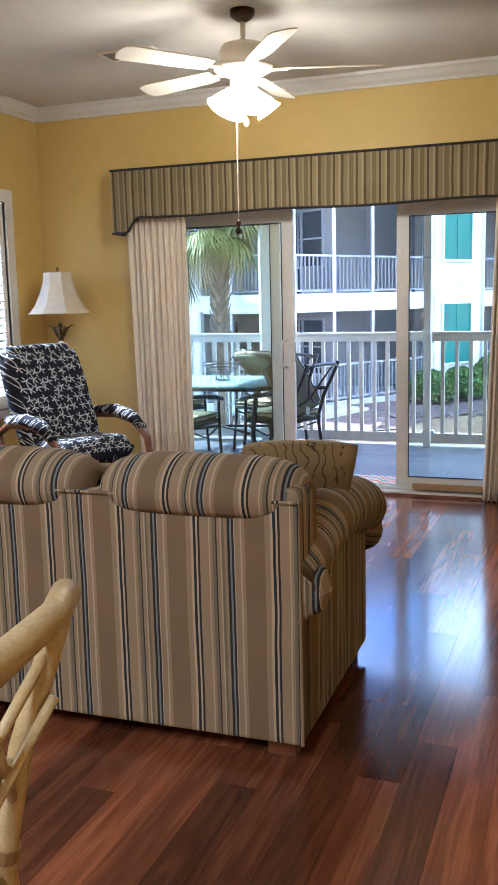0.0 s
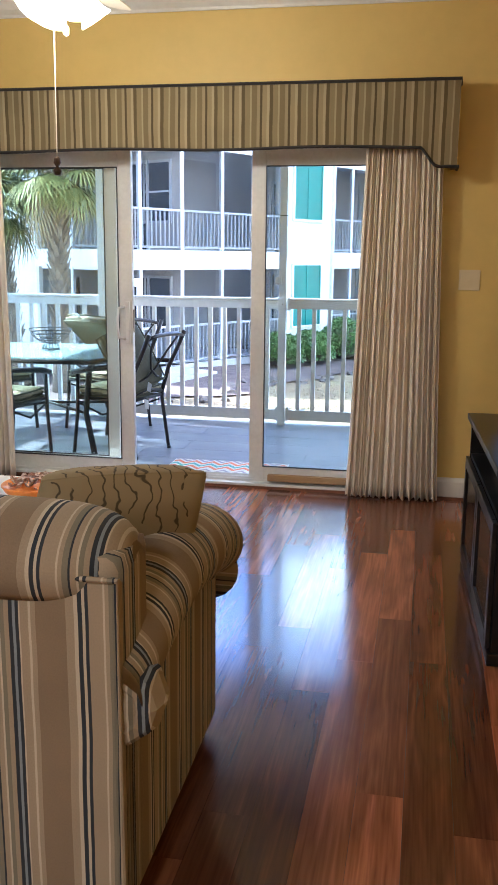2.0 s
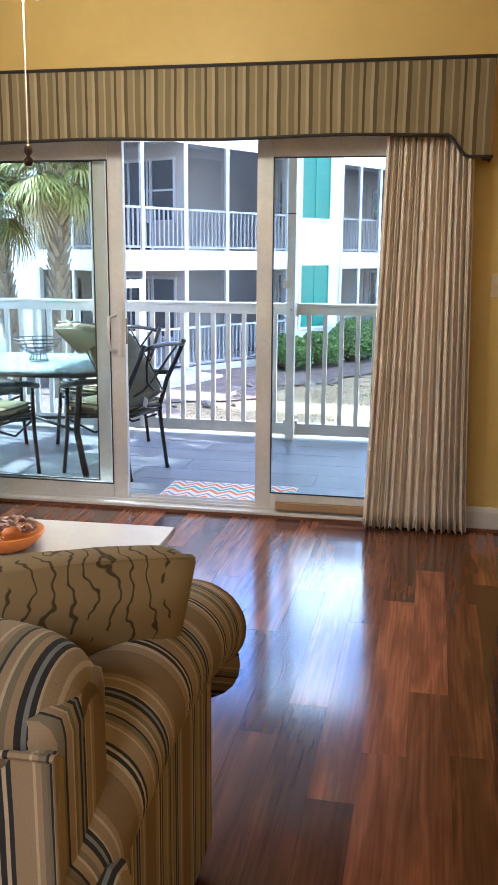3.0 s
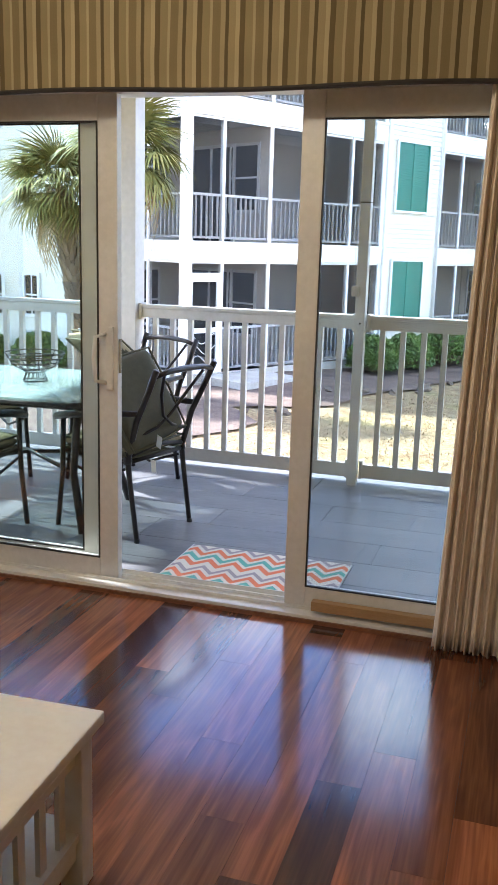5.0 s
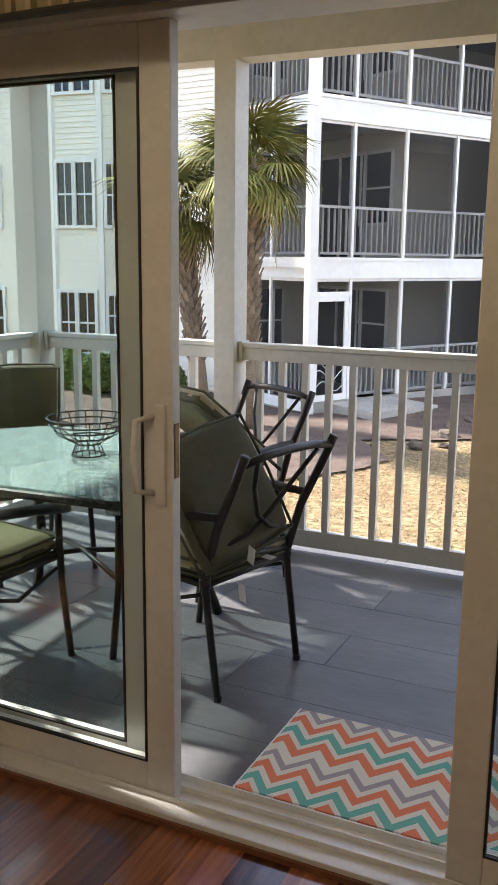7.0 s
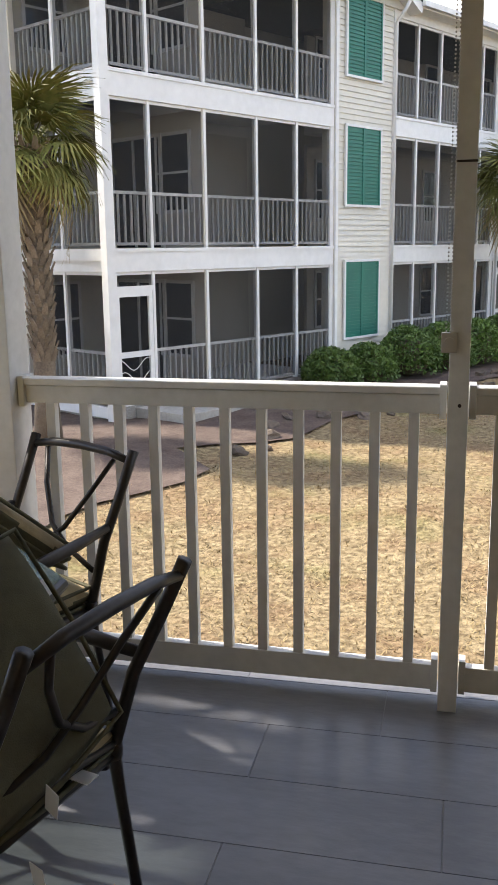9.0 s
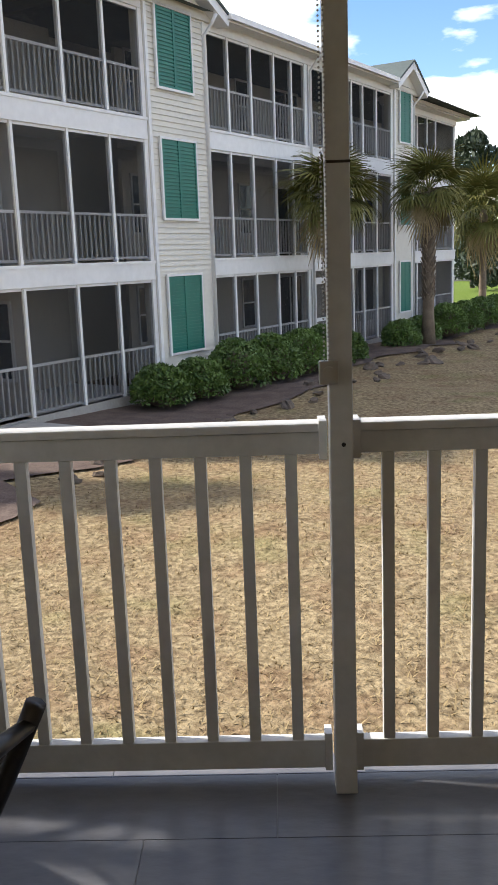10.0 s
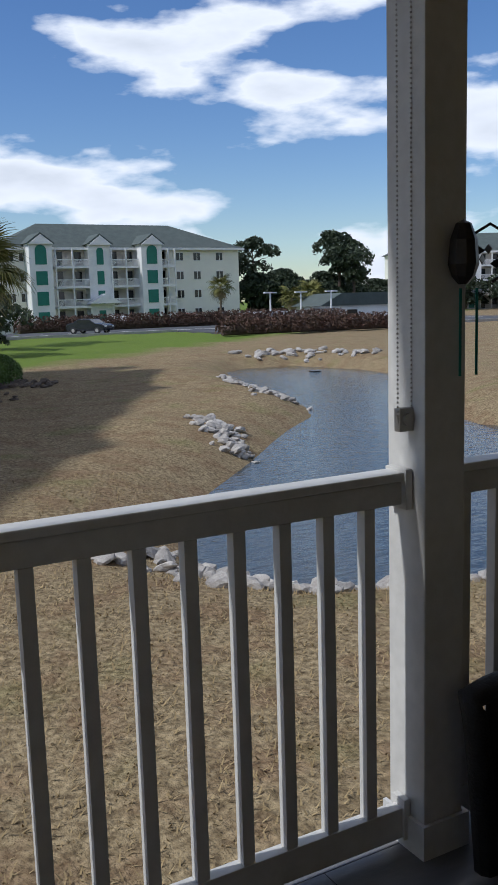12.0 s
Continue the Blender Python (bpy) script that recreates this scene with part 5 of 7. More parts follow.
# ---- patio furniture ----
def patio_chair(at, rz, label, back_pad=True, lean=0.0):
    """Local: faces -x, back at x = +0.02, floor at z = 0."""
    t = thing("patio_chair", label, "patio chair", at=at, rz=rz, group="chairs round the patio table")
    hw = 0.225
    for s in (-1, 1):
        y = s * hw
        part("back_leg", tube([(0.06, y, 0), (0.015, y, 0.30), (0.0, y, 0.42), (0.06, y * 1.03, 0.62), (0.135, y * 1.06, 0.77), (0.192, y * 1.08, 0.892)], [0.013, 0.014, 0.016, 0.016, 0.016, 0.017], 8), "iron", t, smooth=True)
        part("front_leg", tube([(-0.47, y * 1.06, 0), (-0.43, y * 1.06, 0.30), (-0.42, y * 1.06, 0.60)], 0.014, 8), "iron", t, smooth=True)
        part("arm", tube([(0.07, y * 1.05, 0.665), (-0.10, y * 1.22, 0.655), (-0.30, y * 1.26, 0.63), (-0.44, y * 1.18, 0.60), (-0.47, y * 1.10, 0.585)], [0.014, 0.019, 0.021, 0.019, 0.012], 8), "iron", t, smooth=True)
        part("brace", tube([(-0.02, y, 0.37), (-0.22, y, 0.30), (-0.41, y * 1.04, 0.37)], 0.008, 6), "iron", t, smooth=True)
        part("seat_rail", tube([(0.0, y, 0.41), (-0.43, y, 0.41)], 0.013, 6), "iron", t, smooth=True)
        part("curved_bar", tube([(0.178, s * 0.165, 0.856), (0.12, s * 0.11, 0.75), (0.07, s * 0.03, 0.63), (0.055, -s * 0.06, 0.57), (0.03, -s * 0.21, 0.53)], 0.009, 6), "iron", t, smooth=True)
        part("knuckle", lathe([(0, -0.02), (0.02, -0.02), (0.022, 0), (0.02, 0.02), (0, 0.02)], 10, pose(0.0, y, 0.42)), "iron", t, smooth=True)
        part("foot_cap", lathe([(0, 0.0), (0.015, 0), (0.015, 0.02), (0, 0.02)], 10, pose(0.06, y, 0)), "black_plastic", t)
    part("top_bar", tube([(0.180, -hw * 1.07, 0.858), (0.186, -0.14, 0.876), (0.188, 0, 0.881), (0.186, 0.14, 0.876), (0.180, hw * 1.07, 0.858)], [0.012, 0.015, 0.016, 0.015, 0.012], 8), "iron", t, smooth=True)
    part("lower_bar", tube([(0.005, -hw, 0.44), (0.02, 0, 0.475), (0.005, hw, 0.44)], 0.012, 6), "iron", t, smooth=True)
    part("front_rail", tube([(-0.43, -hw, 0.41), (-0.43, hw, 0.41)], 0.013, 6), "iron", t, smooth=True)
    part("rear_rail", tube([(0.0, -hw, 0.41), (0.0, hw, 0.41)], 0.013, 6), "iron", t, smooth=True)
    part("seat_deck", boxes((-0.43, 0.0, -hw + 0.01, hw - 0.01, 0.40, 0.414)), "iron", t)
    return t


def pad(base, m, w, d, h, mats, label, name="seat_cushion"):
    t = thing(name, label, "cushion")
    t.matrix_basis = base.matrix_basis @ m
    bm = cushion(w, d, h, 0.22, 16)
    ob = part("cover", bm, mats[0], t, smooth=True)
    ob.data.materials.append(M[mats[1]])
    for p in ob.data.polygons:
        if p.center.z > h * 0.5:
            p.material_index = 1
    part("welt", piping(w, d, h * 0.82), "cushion_green", t, smooth=True)
    part("welt", piping(w, d, h * 0.18), "cushion_green", t, smooth=True)
    part("tag", boxes((w / 2 - 0.03, w / 2 + 0.035, 0.06, 0.10, h * 0.3, h * 0.3 + 0.002)), "label", t)
    return t


c1 = patio_chair((-1.089, 7.118, PZ), -15, "dark metal patio chair with its back to the open rail")
pad(c1, pose(-0.215, 0, 0.415), 0.47, 0.46, 0.085, ("cushion_green", "cushion_tan"), "tan and olive seat cushion on the patio chair")
w_, d_ = Vector((0.25, 0.95, 0.17)).normalized(), Vector((-0.47, -0.05, 0.88))
d_ = (d_ - w_ * d_.dot(w_)).normalized()
PADM = c1.matrix_basis.inverted() @ Matrix.Translation((-1.175, 7.075, 0.665)) @ Matrix((w_, d_, w_.cross(d_))).transposed().to_4x4() @ pose(0, 0, -0.05)
pad(c1, PADM, 0.46, 0.48, 0.10, ("cushion_green", "cushion_green"), "olive back cushion standing tilted in the patio chair", "back_cushion")
for q, rx in (((-1.022, 7.005, 0.475), 20), ((-1.02, 6.93, 0.365), 4)):
    tg = part("tag", boxes((-0.018, 0.018, -0.001, 0.001, -0.035, 0.035)), "label", c1, "white fabric tag")
    tg.matrix_basis = c1.matrix_basis.inverted() @ Matrix.Translation(q) @ pose(0, 0, 0, 10, rx, -25)
c2 = patio_chair((-1.60, 8.19, PZ), 64, "dark metal patio chair at the table corner by the rail")
pad(c2, pose(-0.215, 0, 0.415), 0.47, 0.46, 0.085, ("cushion_green", "cushion_tan"), "tan and olive seat cushion on the patio chair by the rail")
pad(c2, pose(-0.26, 0.0, 0.76, 0, -140, 0) @ pose(0, 0, -0.05), 0.52, 0.48, 0.10, ("cushion_tan", "cushion_green"), "tan and olive back cushion tipped over the table edge", "back_cushion")
c3 = patio_chair((-2.05, 6.52, PZ), -96, "dark metal patio chair beside the glass door")
pad(c3, pose(-0.215, 0, 0.415), 0.47, 0.46, 0.085, ("cushion_green", "cushion_tan"), "tan seat cushion on the patio chair beside the door")
c4 = patio_chair((-2.78, 7.85, PZ), 150, "dark metal patio chair at the far end of the table")
pad(c4, pose(-0.215, 0, 0.415), 0.47, 0.46, 0.085, ("cushion_green", "cushion_tan"), "tan seat cushion on the far patio chair")
pad(c4, pose(-0.04, 0.0, 0.72, 0, -102, 0) @ pose(0, 0, -0.05), 0.52, 0.48, 0.10, ("cushion_green", "cushion_green"), "olive back cushion upright in the far patio chair", "back_cushion")


def patio_table():
    t = thing("patio_table", "frosted glass patio table with clipped corners on dark metal legs", "patio table", at=(-1.89, 7.22, PZ), rz=4)
    a, b, c = 0.66, 0.52, 0.20
    pts = [(-a + c, -b), (a - c, -b), (a, -b + c), (a, b - c), (a - c, b), (-a + c, b), (-a, b - c), (-a, -b + c)]
    part("tabletop", prism(pts, 0.715, 0.725), "table_glass", t)
    rim = [(x * 1.004, y * 1.004, 0.70) for x, y in pts]
    part("rim", tube(rim + [rim[0]], 0.016, 8), "iron", t)
    for sx in (-1, 1):
        for sy in (-1, 1):
            part("leg", tube([(sx * 0.46, sy * 0.34, 0), (sx * 0.38, sy * 0.27, 0.30), (sx * 0.42, sy * 0.30, 0.62), (sx * 0.47, sy * 0.36, 0.69)], [0.024, 0.022, 0.022, 0.026], 8), "iron", t, smooth=True)
            part("scroll", tube([(sx * 0.42, sy * 0.30, 0.60), (sx * 0.32, sy * 0.22, 0.64), (sx * 0.20, sy * 0.14, 0.69)], 0.009, 6), "iron", t, smooth=True)
    part("cross_bar", tube([(-0.38, -0.27, 0.30), (0, 0, 0.33), (0.38, 0.27, 0.30)], 0.011, 6), "iron", t, smooth=True)
    part("cross_bar", tube([(-0.38, 0.27, 0.30), (0, 0, 0.335), (0.38, -0.27, 0.30)], 0.011, 6), "iron", t, smooth=True)
    part("lattice", tube([(0.3 * math.cos(k) * (1 - k / 40), 0.3 * math.sin(k) * (1 - k / 40), 0.69) for k in range(30)], 0.005, 5), "iron", t)


patio_table()
t = thing("wire_basket", "dark wire basket centrepiece on the glass table", "basket", at=(-1.86, 7.24, PZ + 0.726))
for r, z in ((0.065, 0.004), (0.05, 0.05), (0.085, 0.075), (0.13, 0.105), (0.15, 0.13), (0.16, 0.155)):
    part("ring", tube([(r * math.cos(math.pi / 9 * k), r * math.sin(math.pi / 9 * k), z) for k in range(19)], 0.0035, 5), "iron", t)
for k in range(14):
    a = math.pi / 7 * k
    part("wire", tube([(0.065 * math.cos(a), 0.065 * math.sin(a), 0.004), (0.048 * math.cos(a), 0.048 * math.sin(a), 0.05), (0.12 * math.cos(a), 0.12 * math.sin(a), 0.09), (0.16 * math.cos(a), 0.16 * math.sin(a), 0.155)], 0.0025, 5), "iron", t)
t = thing("wicker_armchair", "black wicker armchair beside the porch post", "armchair", at=(1.41, 8.02, PZ - 0.0), rz=0)
part("seat", boxes((-0.30, 0.30, -0.28, 0.28, 0.10, 0.40)), "wicker", t, bevel=0.03)
part("backrest", boxes((0.22, 0.32, -0.30, 0.30, 0.30, 0.85)), "wicker", t, bevel=0.03)
for s in (-1, 1):
    part("arm", tube([(0.28, s * 0.31, 0.54), (0.0, s * 0.33, 0.52), (-0.28, s * 0.33, 0.50), (-0.37, s * 0.31, 0.50), (-0.35, s * 0.31, 0.45), (-0.33, s * 0.31, 0.3), (-0.31, s * 0.3, 0.0)], 0.035, 8), "wicker", t, smooth=True)
    part("side_panel", boxes((-0.30, 0.28, s * 0.31 - 0.012, s * 0.31 + 0.012, 0.08, 0.50)), "wicker", t)
    part("rear_leg", boxes((0.25, 0.30, s * 0.28 - 0.02, s * 0.28 + 0.02, 0, 0.3)), "wicker", t)
t = thing("doormat", "chevron-patterned mat in orange, teal and cream outside the open door", "mat", at=(-0.402, 6.695, PZ + 0.001))
part("woven_face", boxes((-0.40, 0.40, -0.255, 0.255, 0.003, 0.010)), "rug", t, bevel=0.003)
part("backing", boxes((-0.405, 0.405, -0.26, 0.26, 0, 0.004)), "label", t)
for s in (-1, 1):
    part("hem", boxes((s * 0.4025 - 0.0025, s * 0.4025 + 0.0025, -0.258, 0.258, 0.0045, 0.009)), "label", t)


# ---- ground, water ----
POND = [(4.6, 18.0), (5.4, 19.3), (6.9, 21.8), (9.2, 24.3), (12.5, 28.0), (14.6, 30.0), (15.9, 32.4), (16.3, 34.2), (16.9, 37), (18.3, 40.5), (19.6, 44.0), (20.8, 47.4), (23, 49.3), (26, 48.7), (26.8, 44), (26.0, 38.5), (22.5, 33.0), (18.6, 28.4), (17.4, 25.4), (18.5, 22.0), (24, 19.0), (32, 17), (32, 12.5), (20, 12.8), (12, 13.6), (8.6, 14.2), (6.4, 14.8), (5.1, 15.4), (4.6, 16.4)]
POLY = np.array(POND)


def pond_distance(x, y):
    """Distance to the shore, negative over the water, for arrays."""
    d = np.full(x.shape, 1e9)
    inside = np.zeros(x.shape, bool)
    for (x0, y0), (x1, y1) in zip(POLY, np.roll(POLY, -1, axis=0)):
        ex, ey = x1 - x0, y1 - y0
        k = np.clip(((x - x0) * ex + (y - y0) * ey) / (ex * ex + ey * ey), 0, 1)
        d = np.minimum(d, np.hypot(x - x0 - k * ex, y - y0 - k * ey))
        c = (y0 > y) != (y1 > y)
        inside ^= c & (x < (x1 - x0) * (y - y0) / (y1 - y0 + 1e-12) + x0)
    return np.where(inside, -d, d)


def ground_height(x, y):
    d = pond_distance(x, y)
    wob = 0.05 * np.sin(x * 0.9 + 1.3 * np.sin(y * 0.5)) + 0.04 * np.sin(y * 1.3 + x * 0.4)
    bank = np.clip((d + 0.15) / 2.6, -1, 1)
    rise = np.where(bank > 0, 0.68 * (1 - (1 - bank) ** 2.2), bank * 0.8)
    rough = 0.02 * np.sin(3.1 * x + 2 * np.sin(2.2 * y)) * np.sin(2.7 * y)
    far = np.clip((y - 60) / 60, 0, 1) * 0.25
    return -2.13 + rise + (wob + rough) * np.clip(bank, 0, 1) + far * np.clip(d / 10, 0, 1)


def build_ground():
    xs = np.concatenate([[-3000, -800, -250, -90, -45], np.arange(-24, 34, 0.45), np.arange(34, 75, 2.0), [80, 100, 140, 250, 800, 3000]])
    ys = np.concatenate([[-3000, -600, -100, -20, 2], np.arange(6, 54, 0.45), np.arange(54, 100, 2.0), [104, 115, 130, 160, 250, 800, 3000]])
    X, Y = np.meshgrid(xs, ys, indexing="ij")
    Z = ground_height(X, Y)
    v = np.stack([X.ravel(), Y.ravel(), Z.ravel()], 1)
    nx, ny = len(xs), len(ys)
    i = (np.arange(nx - 1)[:, None] * ny + np.arange(ny - 1)[None, :]).ravel()
    f = np.stack([i, i + ny, i + ny + 1, i + 1], 1)
    me = bpy.data.meshes.new("ground")
    me.from_pydata(v.tolist(), [], f.tolist())
    me.polygons.foreach_set("use_smooth", [True] * len(me.polygons))
    me.materials.append(M["lawn"])
    tagged(new("ground", me), "dormant straw-coloured lawn sloping to a pond", "lawn", kind="structure")


build_ground()
wa = new("water", None)
tagged(wa, "grey-blue rippled pond water", "pond", kind="structure")
part("surface", boxes((3.5, 34, 11.5, 51, -2.5, -2.10)), "water", wa)


def surface_patch(name, pts, z_off, material, parent, fn=None):
    """A sheet lying over the ground inside an outline given as rows (left point, right point)."""
    bm = bmesh.new()
    rows = []
    for (a, b) in pts:
        n = 12
        row = []
        for k in range(n + 1):
            x, y = a[0] + (b[0] - a[0]) * k / n, a[1] + (b[1] - a[1]) * k / n
            row.append(bm.verts.new((x, y, float(ground_height(np.array([x]), np.array([y]))[0]) + z_off)))
        rows.append(row)
    for r, s in zip(rows, rows[1:]):
        for k in range(12):
            bm.faces.new((r[k], r[k + 1], s[k + 1], s[k]))
    return part(name, bm, material, parent, smooth=True)


O = Vector((-6.0, 20.2, 0)); U = Vector((0.5, 0.866, 0)); NN = Vector((0.866, -0.5, 0))
B2M = Matrix(((U.x, NN.x, 0, O.x), (U.y, NN.y, 0, O.y), (0, 0, 1, 0), (0, 0, 0, 1)))  # s along the front, n outward, z


def sn(s, n):
    p = O + U * s + NN * n
    return (p.x, p.y)


mb = new("mulch_bed", None); tagged(mb, "brown bark mulch bed along the building", "mulch", kind="structure")
rows = []
for k in range(60):
    s = -9 + k * 0.62
    wid = 2.9 + 0.30 * math.sin(s * 0.8) + 0.2 * math.sin(2.1 * s) - (0.9 if s > 9 else 0) + (1.2 if s < -1 else 0)
    rows.append((sn(s, -2.0 if s > 0 else -4.5), sn(s, wid)))
surface_patch("surface", rows, 0.035, "mulch", mb)
wk = thing("path", "pale concrete step at the screened door", "path", kind="structure")
part("slab", boxes((0.4, 2.1, 0.02, 1.3, -1.5, -1.26), m=B2M), "concrete", wk, bevel=0.01)

# grass blades near the porch
def grass():
    r = np.random.RandomState(4)
    n = 52000
    x = r.uniform(-9, 9, n); y = 9.0 + 13 * r.uniform(0, 1, n) ** 1.3
    keep = (pond_distance(x, y) > 0.5)
    s_ = (x - O.x) * U.x + (y - O.y) * U.y; n_ = (x - O.x) * NN.x + (y - O.y) * NN.y
    keep &= n_ > 3.6
    x, y = x[keep], y[keep]
    n = len(x)
    z = ground_height(x, y)
    a = r.uniform(0, 2 * np.pi, n); h = r.uniform(0.015, 0.05, n); l = r.uniform(0.03, 0.07, n); w = 0.008
    dx, dy = np.cos(a), np.sin(a)
    v = np.stack([np.stack([x - dy * w, y + dx * w, z], 1), np.stack([x + dy * w, y - dx * w, z], 1), np.stack([x + dx * l, y + dy * l, z + h], 1)], 1).reshape(-1, 3)
    f = np.arange(3 * n).reshape(-1, 3)
    me = bpy.data.meshes.new("grass"); me.from_pydata(v.tolist(), [], f.tolist()); me.materials.append(M["straw"])
    tagged(new("grass", me), "dry straw-coloured grass blades", "grass", kind="stuff")


M["straw"] = mat("straw_blades", (0.34, 0.255, 0.135), 0.9, vary=(0.22, 0.16, 0.08), scale=0.9, spec=0.1)
grass()


def boulder(name, seed, material, parent, flat=0.7):
    bm = bmesh.new()
    bmesh.ops.create_icosphere(bm, subdivisions=2, radius=0.5)
    for v in bm.verts:
        n_ = noise.noise(v.co * 2.2 + Vector((seed * 7.1, 0, 0)))
        v.co *= 0.85 + 0.5 * n_
        v.co.z *= flat
    for v in bm.verts:
        for ax in range(3):
            v.co[ax] = max(-0.40, min(0.42, v.co[ax]))
    return part(name, bm, material, parent)


def rocks(name, label, spots, material, size, seed, at):
    t = thing(name, label, "rocks", at=(at[0], at[1], 0))
    r = random.Random(seed)
    base = []
    for k, (x, y) in enumerate(spots):
        sz = r.uniform(*size)
        z = float(ground_height(np.array([x]), np.array([y]))[0])
        m = pose(x - at[0], y - at[1], z + sz * 0.12, r.uniform(-25, 25), r.uniform(-25, 25), r.uniform(0, 360)) @ Matrix.Diagonal((sz * r.uniform(0.8, 1.5), sz, sz * r.uniform(0.6, 1.0), 1))
        if k < 5:
            b = boulder("rock", seed + k, material, t); b.matrix_basis = m; base.append(b)
        else:
            share("rock", base[k % 5], t, m)


def along(pts, n, spread, seed):
    r = random.Random(seed); out = []
    seg = [math.dist(a, b) for a, b in zip(pts, pts[1:])]; tot = sum(seg)
    for _ in range(n):
        d = r.uniform(0, tot)
        for (a, b), l in zip(zip(pts, pts[1:]), seg):
            if d <= l: break
            d -= l
        k = min(1, d / l)
        out.append((a[0] + (b[0] - a[0]) * k + r.gauss(0, spread), a[1] + (b[1] - a[1]) * k + r.gauss(0, spread)))
    return out


rocks("riprap", "pale broken rocks along the near edge of the pond", along([(3.6, 17.9), (4.0, 16.6), (4.5, 15.5), (5.6, 14.8), (7.2, 14.4), (9.5, 14.0), (13, 13.3)], 290, 0.42, 1), "rock", (0.15, 0.42), 1, (4.5, 15.5))
rocks("riprap", "pale broken rocks tumbling down the pond bank", along([(9.6, 27.6), (9.5, 26.2), (9.1, 24.6)], 90, 0.28, 2), "rock", (0.16, 0.38), 2, (9.5, 25.5))
rocks("riprap", "pale broken rocks on the point of the pond shore", along([(16.6, 39.2), (16.0, 35.5), (14.9, 31.8)], 100, 0.32, 3), "rock", (0.2, 0.42), 3, (15, 34))
rocks("riprap", "scattered stones on the far pond shore", along([(24, 51), (27, 50), (29, 46)], 60, 0.7, 8), "rock", (0.3, 0.6), 8, (27, 50))
t = thing("paper_scrap", "white scrap of paper lying on the lawn", "litter", at=(2.05, 21.8, -1.43))
part("sheet_of_paper", boxes((-0.13, 0.13, -0.03, 0.05, 0.0, 0.012)), "label", t, bevel=0.004)
rocks("edging_stones", "brown stones edging the mulch bed", [sn(s * 0.55 - 1.0, 2.9 + 0.5 * math.sin(s)) for s in range(42)] + [sn(24.5 + 0.25 * (k % 9), 2.2 + 0.4 * (k // 9)) for k in range(36)], "dark_rock", (0.16, 0.42), 4, sn(6, 3))


# ---- shrubs, palms, trees ----
def leafy(n, rx, rz, leaf, seed, lump=0.18):
    """Many small leaf cards on an uneven rounded volume."""
    r = np.random.RandomState(seed)
    d = r.normal(size=(n, 3)); d /= np.linalg.norm(d, axis=1)[:, None]; d[:, 2] = np.abs(d[:, 2]) * 1.0 - 0.25 * (r.uniform(size=n) < 0.35)
    bumps = r.normal(size=(16, 3)); bumps /= np.linalg.norm(bumps, axis=1)[:, None]
    amp = 1 + lump * (np.max(d @ bumps.T, axis=1) * 2 - 1.55)
    rad = amp * (0.62 + 0.38 * r.uniform(size=n) ** 0.35)
    c = d * rad[:, None] * np.array([rx, rx, rz]) + np.array([0, 0, rz * 0.42])
    c[:, 2] = np.maximum(c[:, 2], 0.02)
    t1 = r.normal(size=(n, 3)); t1 /= np.linalg.norm(t1, axis=1)[:, None]
    t2 = np.cross(t1, r.normal(size=(n, 3))); t2 /= np.linalg.norm(t2, axis=1)[:, None]
    l = leaf * r.uniform(0.6, 1.3, n)[:, None]
    v = np.stack([c - t1 * l, c + t2 * l * 0.45, c + t1 * l, c - t2 * l * 0.45], 1).reshape(-1, 3)
    return v, np.arange(4 * n).reshape(-1, 4)


def np_part(name, v, f, material, parent=None, label=""):
    me = bpy.data.meshes.new(name)
    me.from_pydata(v.tolist(), [], f.tolist())
    me.materials.append(M[material])
    ob = new(name, me); ob.parent = parent
    return tagged(ob, label)


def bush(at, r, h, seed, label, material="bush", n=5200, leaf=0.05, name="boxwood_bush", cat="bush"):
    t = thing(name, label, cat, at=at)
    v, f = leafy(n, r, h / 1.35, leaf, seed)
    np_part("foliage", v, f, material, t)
    # Added solid brown core, darker than the leaf cards, fills the shrub.
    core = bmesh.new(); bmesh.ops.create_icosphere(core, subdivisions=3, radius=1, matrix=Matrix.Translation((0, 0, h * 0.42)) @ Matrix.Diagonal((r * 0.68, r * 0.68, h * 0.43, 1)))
    part("filler_core", core, "mulch", t)
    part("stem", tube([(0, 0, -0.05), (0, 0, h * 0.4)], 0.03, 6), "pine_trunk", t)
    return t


GB = -1.42
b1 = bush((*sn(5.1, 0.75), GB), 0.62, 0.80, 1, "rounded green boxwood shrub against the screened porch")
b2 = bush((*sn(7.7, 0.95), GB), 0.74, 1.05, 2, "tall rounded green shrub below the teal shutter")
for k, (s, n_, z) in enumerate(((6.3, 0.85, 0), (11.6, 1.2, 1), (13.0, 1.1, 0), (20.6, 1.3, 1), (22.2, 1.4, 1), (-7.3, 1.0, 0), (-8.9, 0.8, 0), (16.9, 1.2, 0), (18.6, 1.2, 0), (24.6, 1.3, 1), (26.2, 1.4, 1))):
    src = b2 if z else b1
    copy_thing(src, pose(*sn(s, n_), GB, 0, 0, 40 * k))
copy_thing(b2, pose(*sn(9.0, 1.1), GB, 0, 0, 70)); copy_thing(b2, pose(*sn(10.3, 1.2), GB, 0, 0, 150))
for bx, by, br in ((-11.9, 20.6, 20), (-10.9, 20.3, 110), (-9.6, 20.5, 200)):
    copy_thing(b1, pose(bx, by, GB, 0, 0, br))


